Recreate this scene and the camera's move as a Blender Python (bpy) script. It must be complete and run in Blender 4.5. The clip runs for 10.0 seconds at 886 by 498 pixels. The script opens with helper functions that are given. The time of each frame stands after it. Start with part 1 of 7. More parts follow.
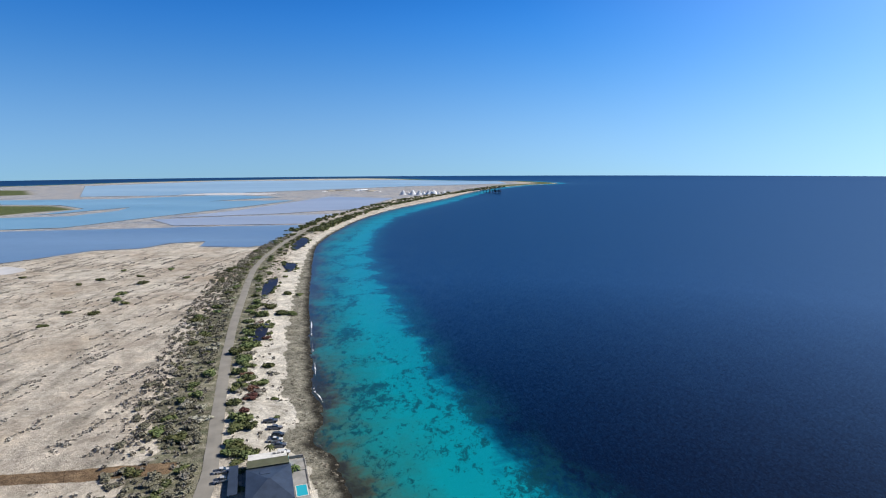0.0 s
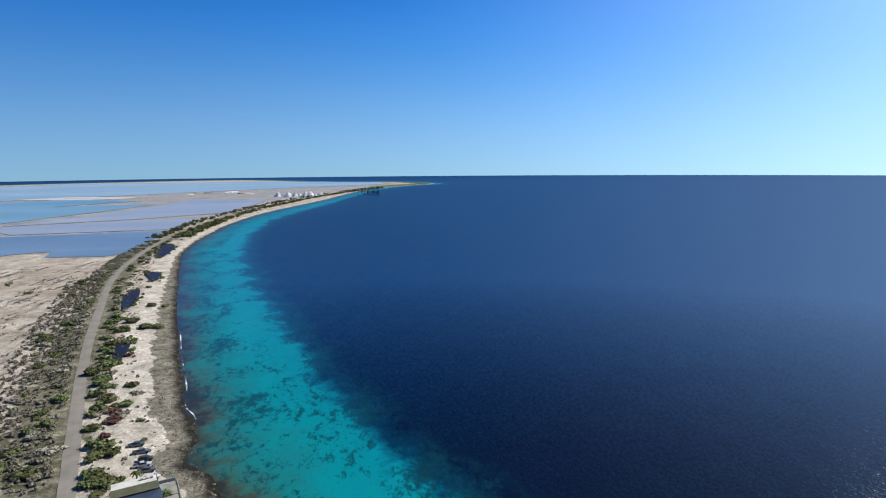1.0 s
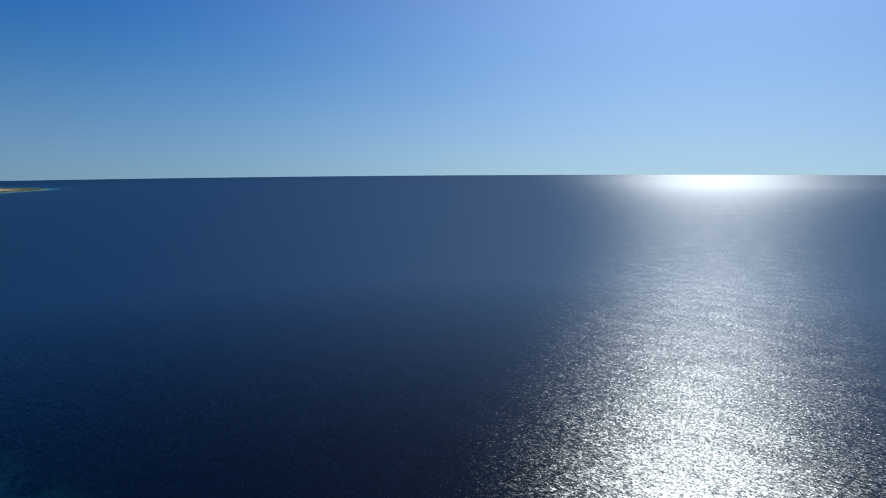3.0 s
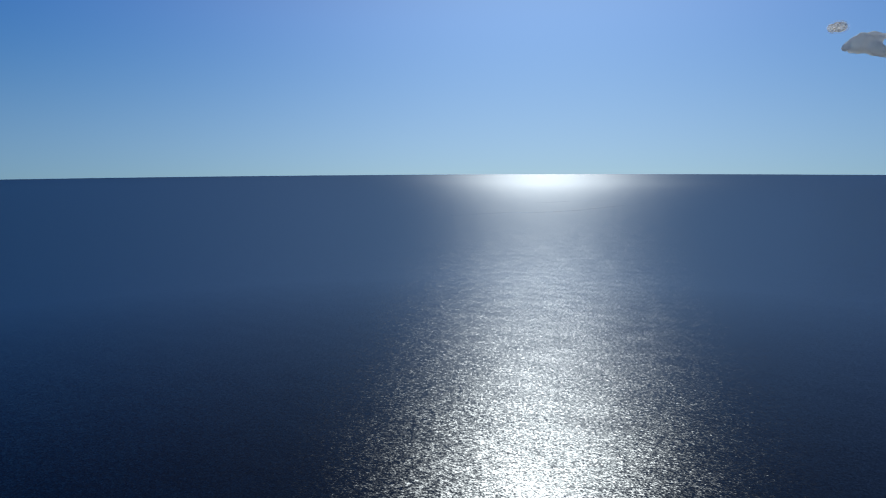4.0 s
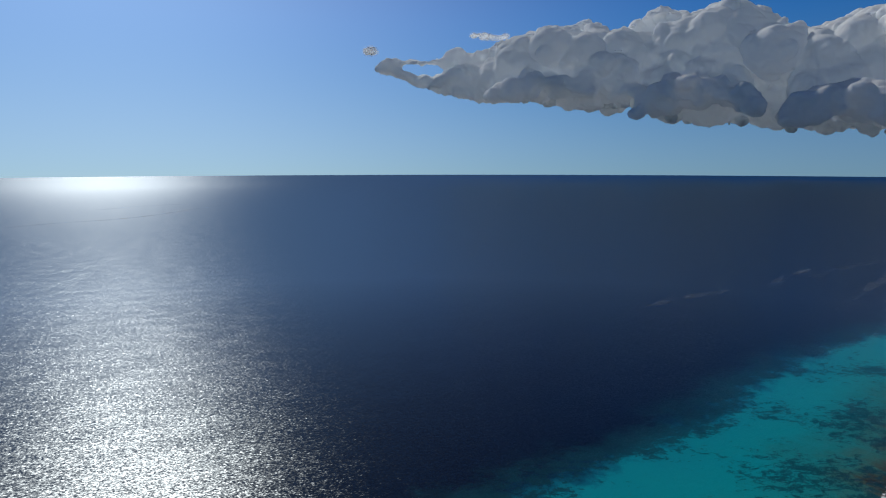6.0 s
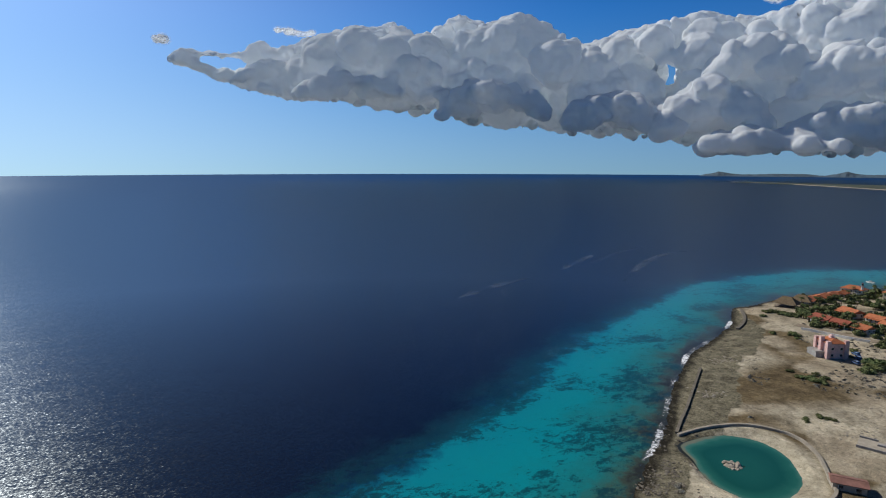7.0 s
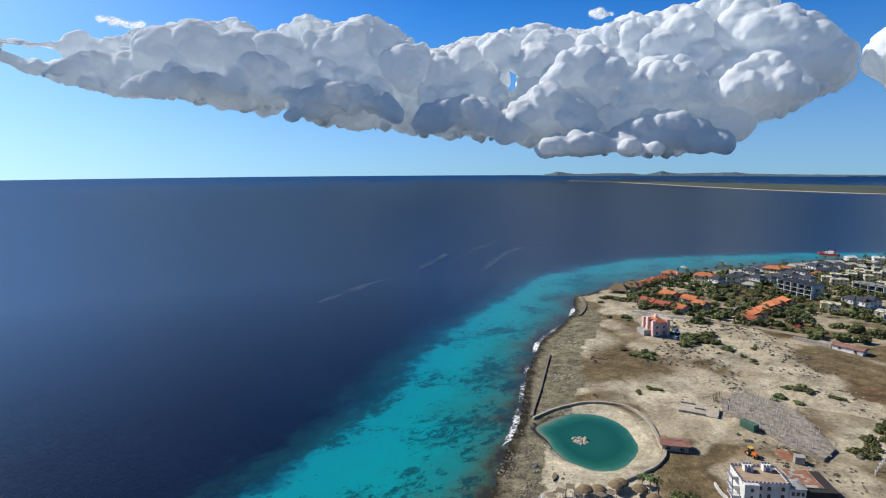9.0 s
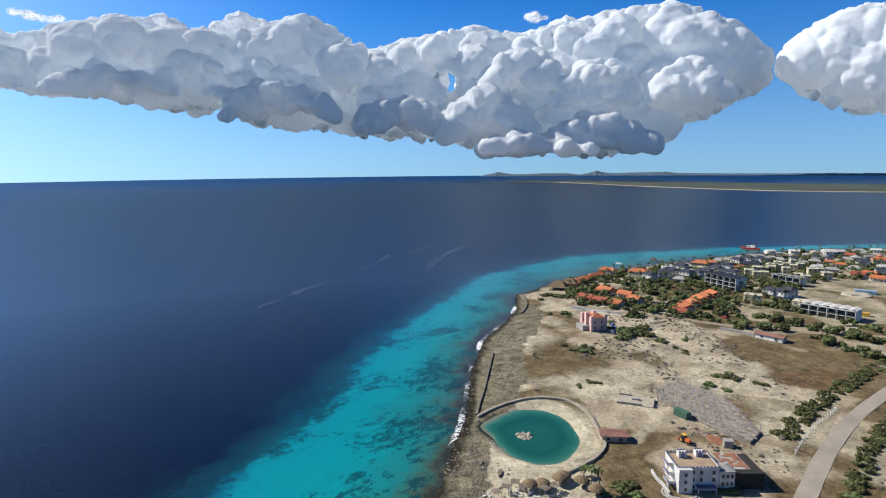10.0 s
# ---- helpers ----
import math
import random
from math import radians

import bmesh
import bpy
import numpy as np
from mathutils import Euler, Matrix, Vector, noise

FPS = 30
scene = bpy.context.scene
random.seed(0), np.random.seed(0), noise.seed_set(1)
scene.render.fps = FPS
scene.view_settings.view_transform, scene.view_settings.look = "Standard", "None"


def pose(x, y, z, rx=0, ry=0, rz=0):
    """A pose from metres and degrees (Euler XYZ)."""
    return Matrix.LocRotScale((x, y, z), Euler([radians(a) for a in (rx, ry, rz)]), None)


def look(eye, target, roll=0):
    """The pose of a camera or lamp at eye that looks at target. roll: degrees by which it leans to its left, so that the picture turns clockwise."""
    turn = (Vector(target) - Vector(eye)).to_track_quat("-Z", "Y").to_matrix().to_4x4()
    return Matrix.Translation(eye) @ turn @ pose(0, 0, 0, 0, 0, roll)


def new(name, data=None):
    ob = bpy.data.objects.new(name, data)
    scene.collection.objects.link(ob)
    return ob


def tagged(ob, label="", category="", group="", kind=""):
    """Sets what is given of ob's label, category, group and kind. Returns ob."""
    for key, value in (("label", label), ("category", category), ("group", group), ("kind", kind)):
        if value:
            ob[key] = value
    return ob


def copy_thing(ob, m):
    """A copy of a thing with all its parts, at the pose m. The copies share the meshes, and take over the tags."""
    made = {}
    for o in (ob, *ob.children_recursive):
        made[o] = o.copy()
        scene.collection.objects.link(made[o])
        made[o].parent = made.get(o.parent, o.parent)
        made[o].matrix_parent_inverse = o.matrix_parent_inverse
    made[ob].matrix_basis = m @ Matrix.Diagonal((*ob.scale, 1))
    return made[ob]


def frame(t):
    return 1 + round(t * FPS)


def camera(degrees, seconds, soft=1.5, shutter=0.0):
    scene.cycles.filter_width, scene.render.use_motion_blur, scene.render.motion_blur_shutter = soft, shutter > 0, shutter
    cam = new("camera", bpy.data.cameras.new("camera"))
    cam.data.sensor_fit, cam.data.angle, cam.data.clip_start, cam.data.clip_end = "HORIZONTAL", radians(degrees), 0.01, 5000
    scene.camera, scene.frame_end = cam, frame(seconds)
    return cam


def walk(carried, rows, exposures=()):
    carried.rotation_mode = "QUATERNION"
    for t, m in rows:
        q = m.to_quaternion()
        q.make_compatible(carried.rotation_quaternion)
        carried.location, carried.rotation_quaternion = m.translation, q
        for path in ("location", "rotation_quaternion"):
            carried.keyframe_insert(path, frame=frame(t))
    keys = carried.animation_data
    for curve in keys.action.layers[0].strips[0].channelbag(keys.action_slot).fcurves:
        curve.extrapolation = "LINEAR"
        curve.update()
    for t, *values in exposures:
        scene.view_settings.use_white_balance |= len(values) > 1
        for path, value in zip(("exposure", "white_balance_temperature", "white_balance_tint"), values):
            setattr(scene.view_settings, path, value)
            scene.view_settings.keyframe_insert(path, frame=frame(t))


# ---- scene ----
# The drone hovers at one spot, 90 m up, and turns to the right.
EYE = 90.0
cam = camera(74.6, 10.0, soft=1.1)
ROWS = [
    (0.0, 0.00, -8.21, -0.30),
    (0.5, -3.68, -8.20, -0.30),
    (1.0, -11.89, -8.21, -0.42),
    (1.5, -21.87, -8.12, -0.19),
    (2.0, -31.32, -8.17, -0.35),
    (2.2, -35.20, -8.16, -0.58),
    (3.3, -48.80, -8.26, -0.14),
    (3.5, -51.99, -8.25, -0.08),
    (4.0, -60.22, -8.34, -0.30),
    (4.5, -70.64, -8.27, -0.14),
    (5.0, -81.01, -8.34, -0.20),
    (5.5, -90.80, -8.35, -0.06),
    (6.0, -100.16, -8.32, -0.06),
    (6.2, -103.70, -8.30, -0.16),
    (7.3, -121.99, -8.36, 0.04),
    (7.5, -123.34, -8.30, -0.09),
    (8.0, -124.80, -8.27, -0.18),
    (8.5, -127.00, -8.28, -0.06),
    (9.0, -132.37, -8.25, -0.29),
    (9.5, -134.31, -8.22, -0.33),
    (10.0, -138.12, -8.20, -0.57),
]

walk(cam, [(t, pose(0, 0, EYE, 90 + p, 0, yw) @ pose(0, 0, 0, 0, 0, r)) for t, yw, p, r in ROWS],
     [(0, 0.0), (0.8, -0.05), (1.5, -0.25), (2.2, -0.5), (3.3, -1.0), (4.5, -1.05), (6.2, -1.05), (7.3, -0.42), (8.5, -0.08), (10, 0.05)])

# ---- light ----
SUN_BEARING, SUN_HEIGHT = 70.0, 41.0


def bearing(deg, dist, z=0.0):
    return Vector((math.sin(radians(deg)) * dist, math.cos(radians(deg)) * dist, z))


def make_world():
    w = bpy.data.worlds.new("sky")
    w.use_nodes = True
    nt = w.node_tree
    nt.nodes.clear()
    out = nt.nodes.new("ShaderNodeOutputWorld")
    bg = nt.nodes.new("ShaderNodeBackground")
    sky = nt.nodes.new("ShaderNodeTexSky")
    sky.sky_type = "NISHITA"
    sky.sun_disc = False
    sky.sun_elevation = radians(SUN_HEIGHT)
    sky.sun_rotation = radians(SUN_BEARING)
    sky.altitude = 60
    sky.air_density, sky.dust_density, sky.ozone_density = 1.0, 0.8, 5.0
    co = nt.nodes.new("ShaderNodeTexCoord")
    sep = nt.nodes.new("ShaderNodeSeparateXYZ")
    add = nt.nodes.new("ShaderNodeMath")
    add.operation = "MULTIPLY_ADD"
    add.inputs[1].default_value = 0.93
    add.inputs[2].default_value = 0.085
    low = nt.nodes.new("ShaderNodeMath")
    low.operation = "MAXIMUM"
    low.inputs[1].default_value = 0.004
    com = nt.nodes.new("ShaderNodeCombineXYZ")
    nt.links.new(co.outputs["Generated"], sep.inputs[0])
    nt.links.new(sep.outputs["X"], com.inputs["X"])
    nt.links.new(sep.outputs["Y"], com.inputs["Y"])
    nt.links.new(sep.outputs["Z"], add.inputs[0])
    nt.links.new(add.outputs[0], low.inputs[0])
    nt.links.new(low.outputs[0], com.inputs["Z"])
    nt.links.new(com.outputs[0], sky.inputs[0])
    hsv = nt.nodes.new("ShaderNodeHueSaturation")
    deep = nt.nodes.new("ShaderNodeMapRange")
    deep.interpolation_type = "SMOOTHSTEP"
    for i, v in enumerate((0.0, 0.30, 0.0, 1.0)):
        deep.inputs[1 + i].default_value = v
    nt.links.new(sep.outputs["Z"], deep.inputs[0])
    sat = nt.nodes.new("ShaderNodeMath")
    sat.operation = "MULTIPLY_ADD"
    sat.inputs[1].default_value, sat.inputs[2].default_value = 0.44, 0.92
    nt.links.new(deep.outputs[0], sat.inputs[0])
    nt.links.new(sat.outputs[0], hsv.inputs["Saturation"])
    nt.links.new(sky.outputs[0], hsv.inputs["Color"])
    tint = nt.nodes.new("ShaderNodeMix")
    tint.data_type, tint.blend_type = "RGBA", "MULTIPLY"
    tint.inputs[0].default_value = 1.0
    shade = nt.nodes.new("ShaderNodeMix")
    shade.data_type = "RGBA"
    shade.inputs[6].default_value = (0.67, 0.95, 1.18, 1)
    shade.inputs[7].default_value = (0.38, 0.94, 1.28, 1)
    nt.links.new(deep.outputs[0], shade.inputs[0])
    # the sky deepens overhead
    high = nt.nodes.new("ShaderNodeMapRange")
    high.interpolation_type = "SMOOTHSTEP"
    for i, v in enumerate((0.21, 0.5, 1.0, 0.36)):
        high.inputs[1 + i].default_value = v
    nt.links.new(sep.outputs["Z"], high.inputs[0])
    dim = nt.nodes.new("ShaderNodeVectorMath")
    dim.operation = "SCALE"
    nt.links.new(shade.outputs[2], dim.inputs[0])
    nt.links.new(high.outputs[0], dim.inputs["Scale"])
    nt.links.new(dim.outputs[0], tint.inputs[7])
    nt.links.new(hsv.outputs[0], tint.inputs[6])
    # the pale haze that the dust in the air makes round the sun
    near = nt.nodes.new("ShaderNodeVectorMath")
    near.operation = "DOT_PRODUCT"
    near.inputs[1].default_value = bearing(SUN_BEARING, math.cos(radians(SUN_HEIGHT)), math.sin(radians(SUN_HEIGHT)))
    nt.links.new(co.outputs["Generated"], near.inputs[0])
    aure = nt.nodes.new("ShaderNodeMath")
    aure.operation, aure.use_clamp = "MAXIMUM", True
    nt.links.new(near.outputs["Value"], aure.inputs[0])
    power = nt.nodes.new("ShaderNodeMath")
    power.operation = "POWER"
    power.inputs[1].default_value = 6.0
    nt.links.new(aure.outputs[0], power.inputs[0])
    haze = nt.nodes.new("ShaderNodeMix")
    haze.data_type, haze.blend_type = "RGBA", "ADD"
    haze.inputs[7].default_value = (5.9, 4.9, 4.4, 1)
    low_only = nt.nodes.new("ShaderNodeMath")
    low_only.operation = "MULTIPLY"
    nt.links.new(power.outputs[0], low_only.inputs[0])
    nt.links.new(high.outputs[0], low_only.inputs[1])
    nt.links.new(low_only.outputs[0], haze.inputs[0])
    nt.links.new(tint.outputs[2], haze.inputs[6])
    nt.links.new(haze.outputs[2], bg.inputs[0])
    bg.inputs[1].default_value = SKY_POWER
    nt.links.new(bg.outputs[0], out.inputs[0])
    scene.world = w


SKY_POWER = 0.118
make_world()
sun = new("sun", bpy.data.lights.new("sun", "SUN"))
sun.data.energy, sun.data.angle, sun.data.color = 5.5, radians(0.53), (1.0, 0.95, 0.87)
sun.matrix_world = look(bearing(SUN_BEARING, 400 * math.cos(radians(SUN_HEIGHT)), 400 * math.sin(radians(SUN_HEIGHT))), (0, 0, 0))


# ---- materials ----
def nodes_of(name):
    m = bpy.data.materials.new(name)
    m.use_nodes = True
    nt = m.node_tree
    return m, nt, nt.nodes["Principled BSDF"]


def node(nt, kind):
    return nt.nodes.new(kind)


def put(nt, n, socket, v):
    if isinstance(v, bpy.types.NodeSocket):
        nt.links.new(v, n.inputs[socket])
    elif isinstance(v, (tuple, list)) and len(v) == 3 and n.inputs[socket].type == "RGBA":
        n.inputs[socket].default_value = (*v, 1)
    else:
        n.inputs[socket].default_value = v


def noise_tex(nt, scale, detail=4.0, rough=0.55, vec=None, distort=0.0):
    n = node(nt, "ShaderNodeTexNoise")
    put(nt, n, "Scale", scale)
    put(nt, n, "Detail", detail)
    put(nt, n, "Roughness", rough)
    put(nt, n, "Distortion", distort)
    if vec is not None:
        put(nt, n, "Vector", vec)
    return n.outputs["Fac"]


def ramp(nt, fac, stops, mode="LINEAR"):
    n = node(nt, "ShaderNodeValToRGB")
    cr = n.color_ramp
    cr.interpolation = mode
    while len(cr.elements) < len(stops):
        cr.elements.new(0.5)
    for e, (p, c) in zip(cr.elements, stops):
        e.position = p
        e.color = (*c, 1) if isinstance(c, tuple) else (c, c, c, 1)
    put(nt, n, "Fac", fac)
    return n.outputs["Color"]


def mix(nt, fac, a, b, how="MIX"):
    n = node(nt, "ShaderNodeMix")
    n.data_type, n.blend_type = "RGBA", how
    for s, v in ((0, fac), (6, a), (7, b)):
        if isinstance(v, bpy.types.NodeSocket):
            nt.links.new(v, n.inputs[s])
        elif s == 0:
            n.inputs[s].default_value = v
        else:
            n.inputs[s].default_value = (*v, 1)
    return n.outputs[2]


def calc(nt, op, a, b=0.0, c=0.0, clamp=False):
    n = node(nt, "ShaderNodeMath")
    n.operation, n.use_clamp = op, clamp
    for i, v in enumerate((a, b, c)):
        if isinstance(v, bpy.types.NodeSocket):
            nt.links.new(v, n.inputs[i])
        else:
            n.inputs[i].default_value = v
    return n.outputs[0]


def span(nt, v, lo, hi, a=0.0, b=1.0):
    n = node(nt, "ShaderNodeMapRange")
    n.interpolation_type = "SMOOTHSTEP"
    for i, x in enumerate((v, lo, hi, a, b)):
        if isinstance(x, bpy.types.NodeSocket):
            nt.links.new(x, n.inputs[i])
        else:
            n.inputs[i].default_value = x
    return n.outputs[0]


def attr(nt, name):
    n = node(nt, "ShaderNodeAttribute")
    n.attribute_name = name
    return n.outputs["Fac"]


def place(nt, scale=(1, 1, 1), turn=0.0):
    co = node(nt, "ShaderNodeNewGeometry").outputs["Position"]
    m = node(nt, "ShaderNodeMapping")
    put(nt, m, "Vector", co)
    m.inputs["Scale"].default_value = scale
    m.inputs["Rotation"].default_value = (0, 0, turn)
    return m.outputs[0]


def bump(nt, bsdf, height, strength=0.5, dist=0.1):
    n = node(nt, "ShaderNodeBump")
    put(nt, n, "Height", height)
    put(nt, n, "Strength", strength)
    put(nt, n, "Distance", dist)
    nt.links.new(n.outputs[0], bsdf.inputs["Normal"])


def plain(name, col, rough=0.7, metal=0.0, grain=0.35, scale=1.5, spec=0.4):
    """A weathered surface: a base colour with stains at two scales and a fine relief; each object a little different."""
    m, nt, b = nodes_of(name)
    pos = place(nt)
    big = noise_tex(nt, scale * 0.25, 5, 0.6, pos)
    fine = noise_tex(nt, scale * 6, 4, 0.6, pos)
    dark = tuple(c * (1 - grain) for c in col)
    lite = tuple(min(1, c * (1 + grain * 0.35)) for c in col)
    c = ramp(nt, big, [(0.3, dark), (0.65, lite)])
    c = mix(nt, calc(nt, "MULTIPLY", fine, 0.45), c, tuple(x * 0.7 for x in col))
    rnd = node(nt, "ShaderNodeObjectInfo").outputs["Random"]
    hsv = node(nt, "ShaderNodeHueSaturation")
    put(nt, hsv, "Color", c)
    put(nt, hsv, "Value", calc(nt, "MULTIPLY_ADD", rnd, 0.24, 0.88))
    nt.links.new(hsv.outputs[0], b.inputs["Base Color"])
    put(nt, b, "Roughness", rough)
    put(nt, b, "Metallic", metal)
    put(nt, b, "Specular IOR Level", spec)
    bump(nt, b, fine, 0.25, 0.03)
    return m


def foliage(name, a, bcol):
    m, nt, b = nodes_of(name)
    rnd = node(nt, "ShaderNodeNewGeometry").outputs["Random Per Island"]
    c = mix(nt, rnd, a, bcol)
    ob = node(nt, "ShaderNodeObjectInfo").outputs["Random"]
    hsv = node(nt, "ShaderNodeHueSaturation")
    put(nt, hsv, "Color", c)
    put(nt, hsv, "Hue", calc(nt, "MULTIPLY_ADD", ob, 0.05, 0.475))
    put(nt, hsv, "Value", calc(nt, "MULTIPLY_ADD", ob, 0.7, 0.65))
    nt.links.new(hsv.outputs[0], b.inputs["Base Color"])
    put(nt, b, "Roughness", 0.75)
    put(nt, b, "Specular IOR Level", 0.2)
    return m


def sea_material():
    m, nt, b = nodes_of("sea_water")
    shelf = attr(nt, "shelf")
    pos = place(nt)
    wob = noise_tex(nt, 0.03, 6, 0.6, pos, 0.6)
    wob2 = noise_tex(nt, 0.13, 6, 0.7, pos, 0.5)
    s = calc(nt, "ADD", shelf, calc(nt, "MULTIPLY", calc(nt, "SUBTRACT", wob, 0.5), 0.6))
    s = calc(nt, "ADD", s, calc(nt, "MULTIPLY", calc(nt, "SUBTRACT", wob2, 0.5), 0.42))
    col = ramp(nt, calc(nt, "DIVIDE", s, 3.0), [
        (0.0, (0.03, 0.032, 0.02)), (0.02, (0.05, 0.07, 0.045)), (0.045, (0.035, 0.13, 0.105)), (0.10, (0.010, 0.19, 0.19)), (0.19, (0.002, 0.255, 0.285)),
        (0.29, (0.001, 0.24, 0.29)), (0.325, (0.0008, 0.12, 0.18)), (0.36, (0.0005, 0.03, 0.062)), (0.43, (0.0002, 0.004, 0.016)), (0.8, (0.0001, 0.0012, 0.008))])
    # dark coral heads: dense on the inner flat and along the drop-off, sparse on the sand between
    stretch = place(nt, (1.0, 0.6, 1.0), radians(12))
    patch = noise_tex(nt, 0.05, 4, 0.6, stretch, 0.5)
    heads = noise_tex(nt, 0.35, 6, 0.85, stretch, 0.5)
    lush = ramp(nt, calc(nt, "DIVIDE", s, 1.5), [(0.02, 0.3), (0.07, 0.54), (0.25, 0.56), (0.36, 0.51), (0.44, 0.40), (0.56, 0.42), (0.63, 0.7), (0.78, 0.8)])
    zone = calc(nt, "ADD", heads, calc(nt, "MULTIPLY", calc(nt, "SUBTRACT", patch, 0.5), 0.75))
    zone = calc(nt, "ADD", zone, calc(nt, "MULTIPLY", calc(nt, "SUBTRACT", lush, 0.5), 0.34))
    coral = calc(nt, "MULTIPLY", span(nt, zone, 0.52, 0.60), span(nt, s, 1.5, 1.05))
    col = mix(nt, calc(nt, "MULTIPLY", coral, 0.8), col, (0.003, 0.042, 0.052))
    # wind lanes on the open sea
    lanes = noise_tex(nt, 0.004, 4, 0.55, place(nt, (1.0, 0.25, 1.0), radians(70)))
    col = mix(nt, calc(nt, "MULTIPLY", calc(nt, "SUBTRACT", lanes, 0.45, clamp=True), 1.0, clamp=True), col, (0.0002, 0.0022, 0.011))
    # with distance from the shore, wave slopes ease off and roughness takes their place
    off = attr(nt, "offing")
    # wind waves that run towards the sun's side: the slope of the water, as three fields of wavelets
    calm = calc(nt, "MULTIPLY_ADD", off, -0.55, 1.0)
    tilt = None
    for scale, turn, along_wind, across, shape in ((0.10, 65, 0.08, 0.04, (1.0, 0.5, 1.0)), (0.75, 80, 0.25, 0.19, (1.0, 0.7, 1.0)), (2.0, 74, 0.50, 0.40, (1.0, 0.7, 1.0))):
        wave = node(nt, "ShaderNodeTexNoise")
        put(nt, wave, "Vector", place(nt, shape, radians(turn)))
        put(nt, wave, "Scale", scale)
        put(nt, wave, "Detail", 2.0)
        put(nt, wave, "Roughness", 0.55)
        less = node(nt, "ShaderNodeVectorMath")
        less.operation = "MULTIPLY_ADD"
        nt.links.new(wave.outputs["Color"], less.inputs[0])
        less.inputs[1].default_value = (along_wind, across, 0.0)
        less.inputs[2].default_value = (-along_wind / 2, -across / 2, 0.0)
        if tilt is None:
            tilt = less.outputs[0]
        else:
            both = node(nt, "ShaderNodeVectorMath")
            both.operation = "ADD"
            nt.links.new(tilt, both.inputs[0])
            nt.links.new(less.outputs[0], both.inputs[1])
            tilt = both.outputs[0]
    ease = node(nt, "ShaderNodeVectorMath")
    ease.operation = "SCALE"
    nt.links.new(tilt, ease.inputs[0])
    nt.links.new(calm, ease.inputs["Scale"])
    lift = node(nt, "ShaderNodeVectorMath")
    lift.operation = "ADD"
    nt.links.new(ease.outputs[0], lift.inputs[0])
    lift.inputs[1].default_value = (0.0, 0.0, 1.0)
    tilt = lift.outputs[0]
    bm = node(nt, "ShaderNodeVectorMath")
    bm.operation = "NORMALIZE"
    nt.links.new(tilt, bm.inputs[0])
    out = nt.nodes["Material Output"]
    nt.nodes.remove(b)
    body = node(nt, "ShaderNodeBsdfDiffuse")
    put(nt, body, "Color", col)
    gloss = node(nt, "ShaderNodeBsdfAnisotropic")
    gloss.distribution = "BECKMANN"
    put(nt, gloss, "Color", (0.80, 0.91, 1.0))
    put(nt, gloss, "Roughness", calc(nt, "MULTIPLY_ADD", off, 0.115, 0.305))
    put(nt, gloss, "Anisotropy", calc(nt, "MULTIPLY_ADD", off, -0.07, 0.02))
    wind = node(nt, "ShaderNodeCombineXYZ")
    put(nt, wind, "X", bearing(SUN_BEARING, 1.0).x)
    put(nt, wind, "Y", bearing(SUN_BEARING, 1.0).y)
    nt.links.new(wind.outputs[0], gloss.inputs["Tangent"])
    fres = node(nt, "ShaderNodeFresnel")
    put(nt, fres, "IOR", 1.40)
    x = node(nt, "ShaderNodeMixShader")
    nt.links.new(bm.outputs[0], gloss.inputs["Normal"])
    nt.links.new(calc(nt, "MINIMUM", fres.outputs[0], 0.33), x.inputs[0])
    nt.links.new(body.outputs[0], x.inputs[1])
    nt.links.new(gloss.outputs[0], x.inputs[2])
    nt.links.new(x.outputs[0], out.inputs[0])
    return m


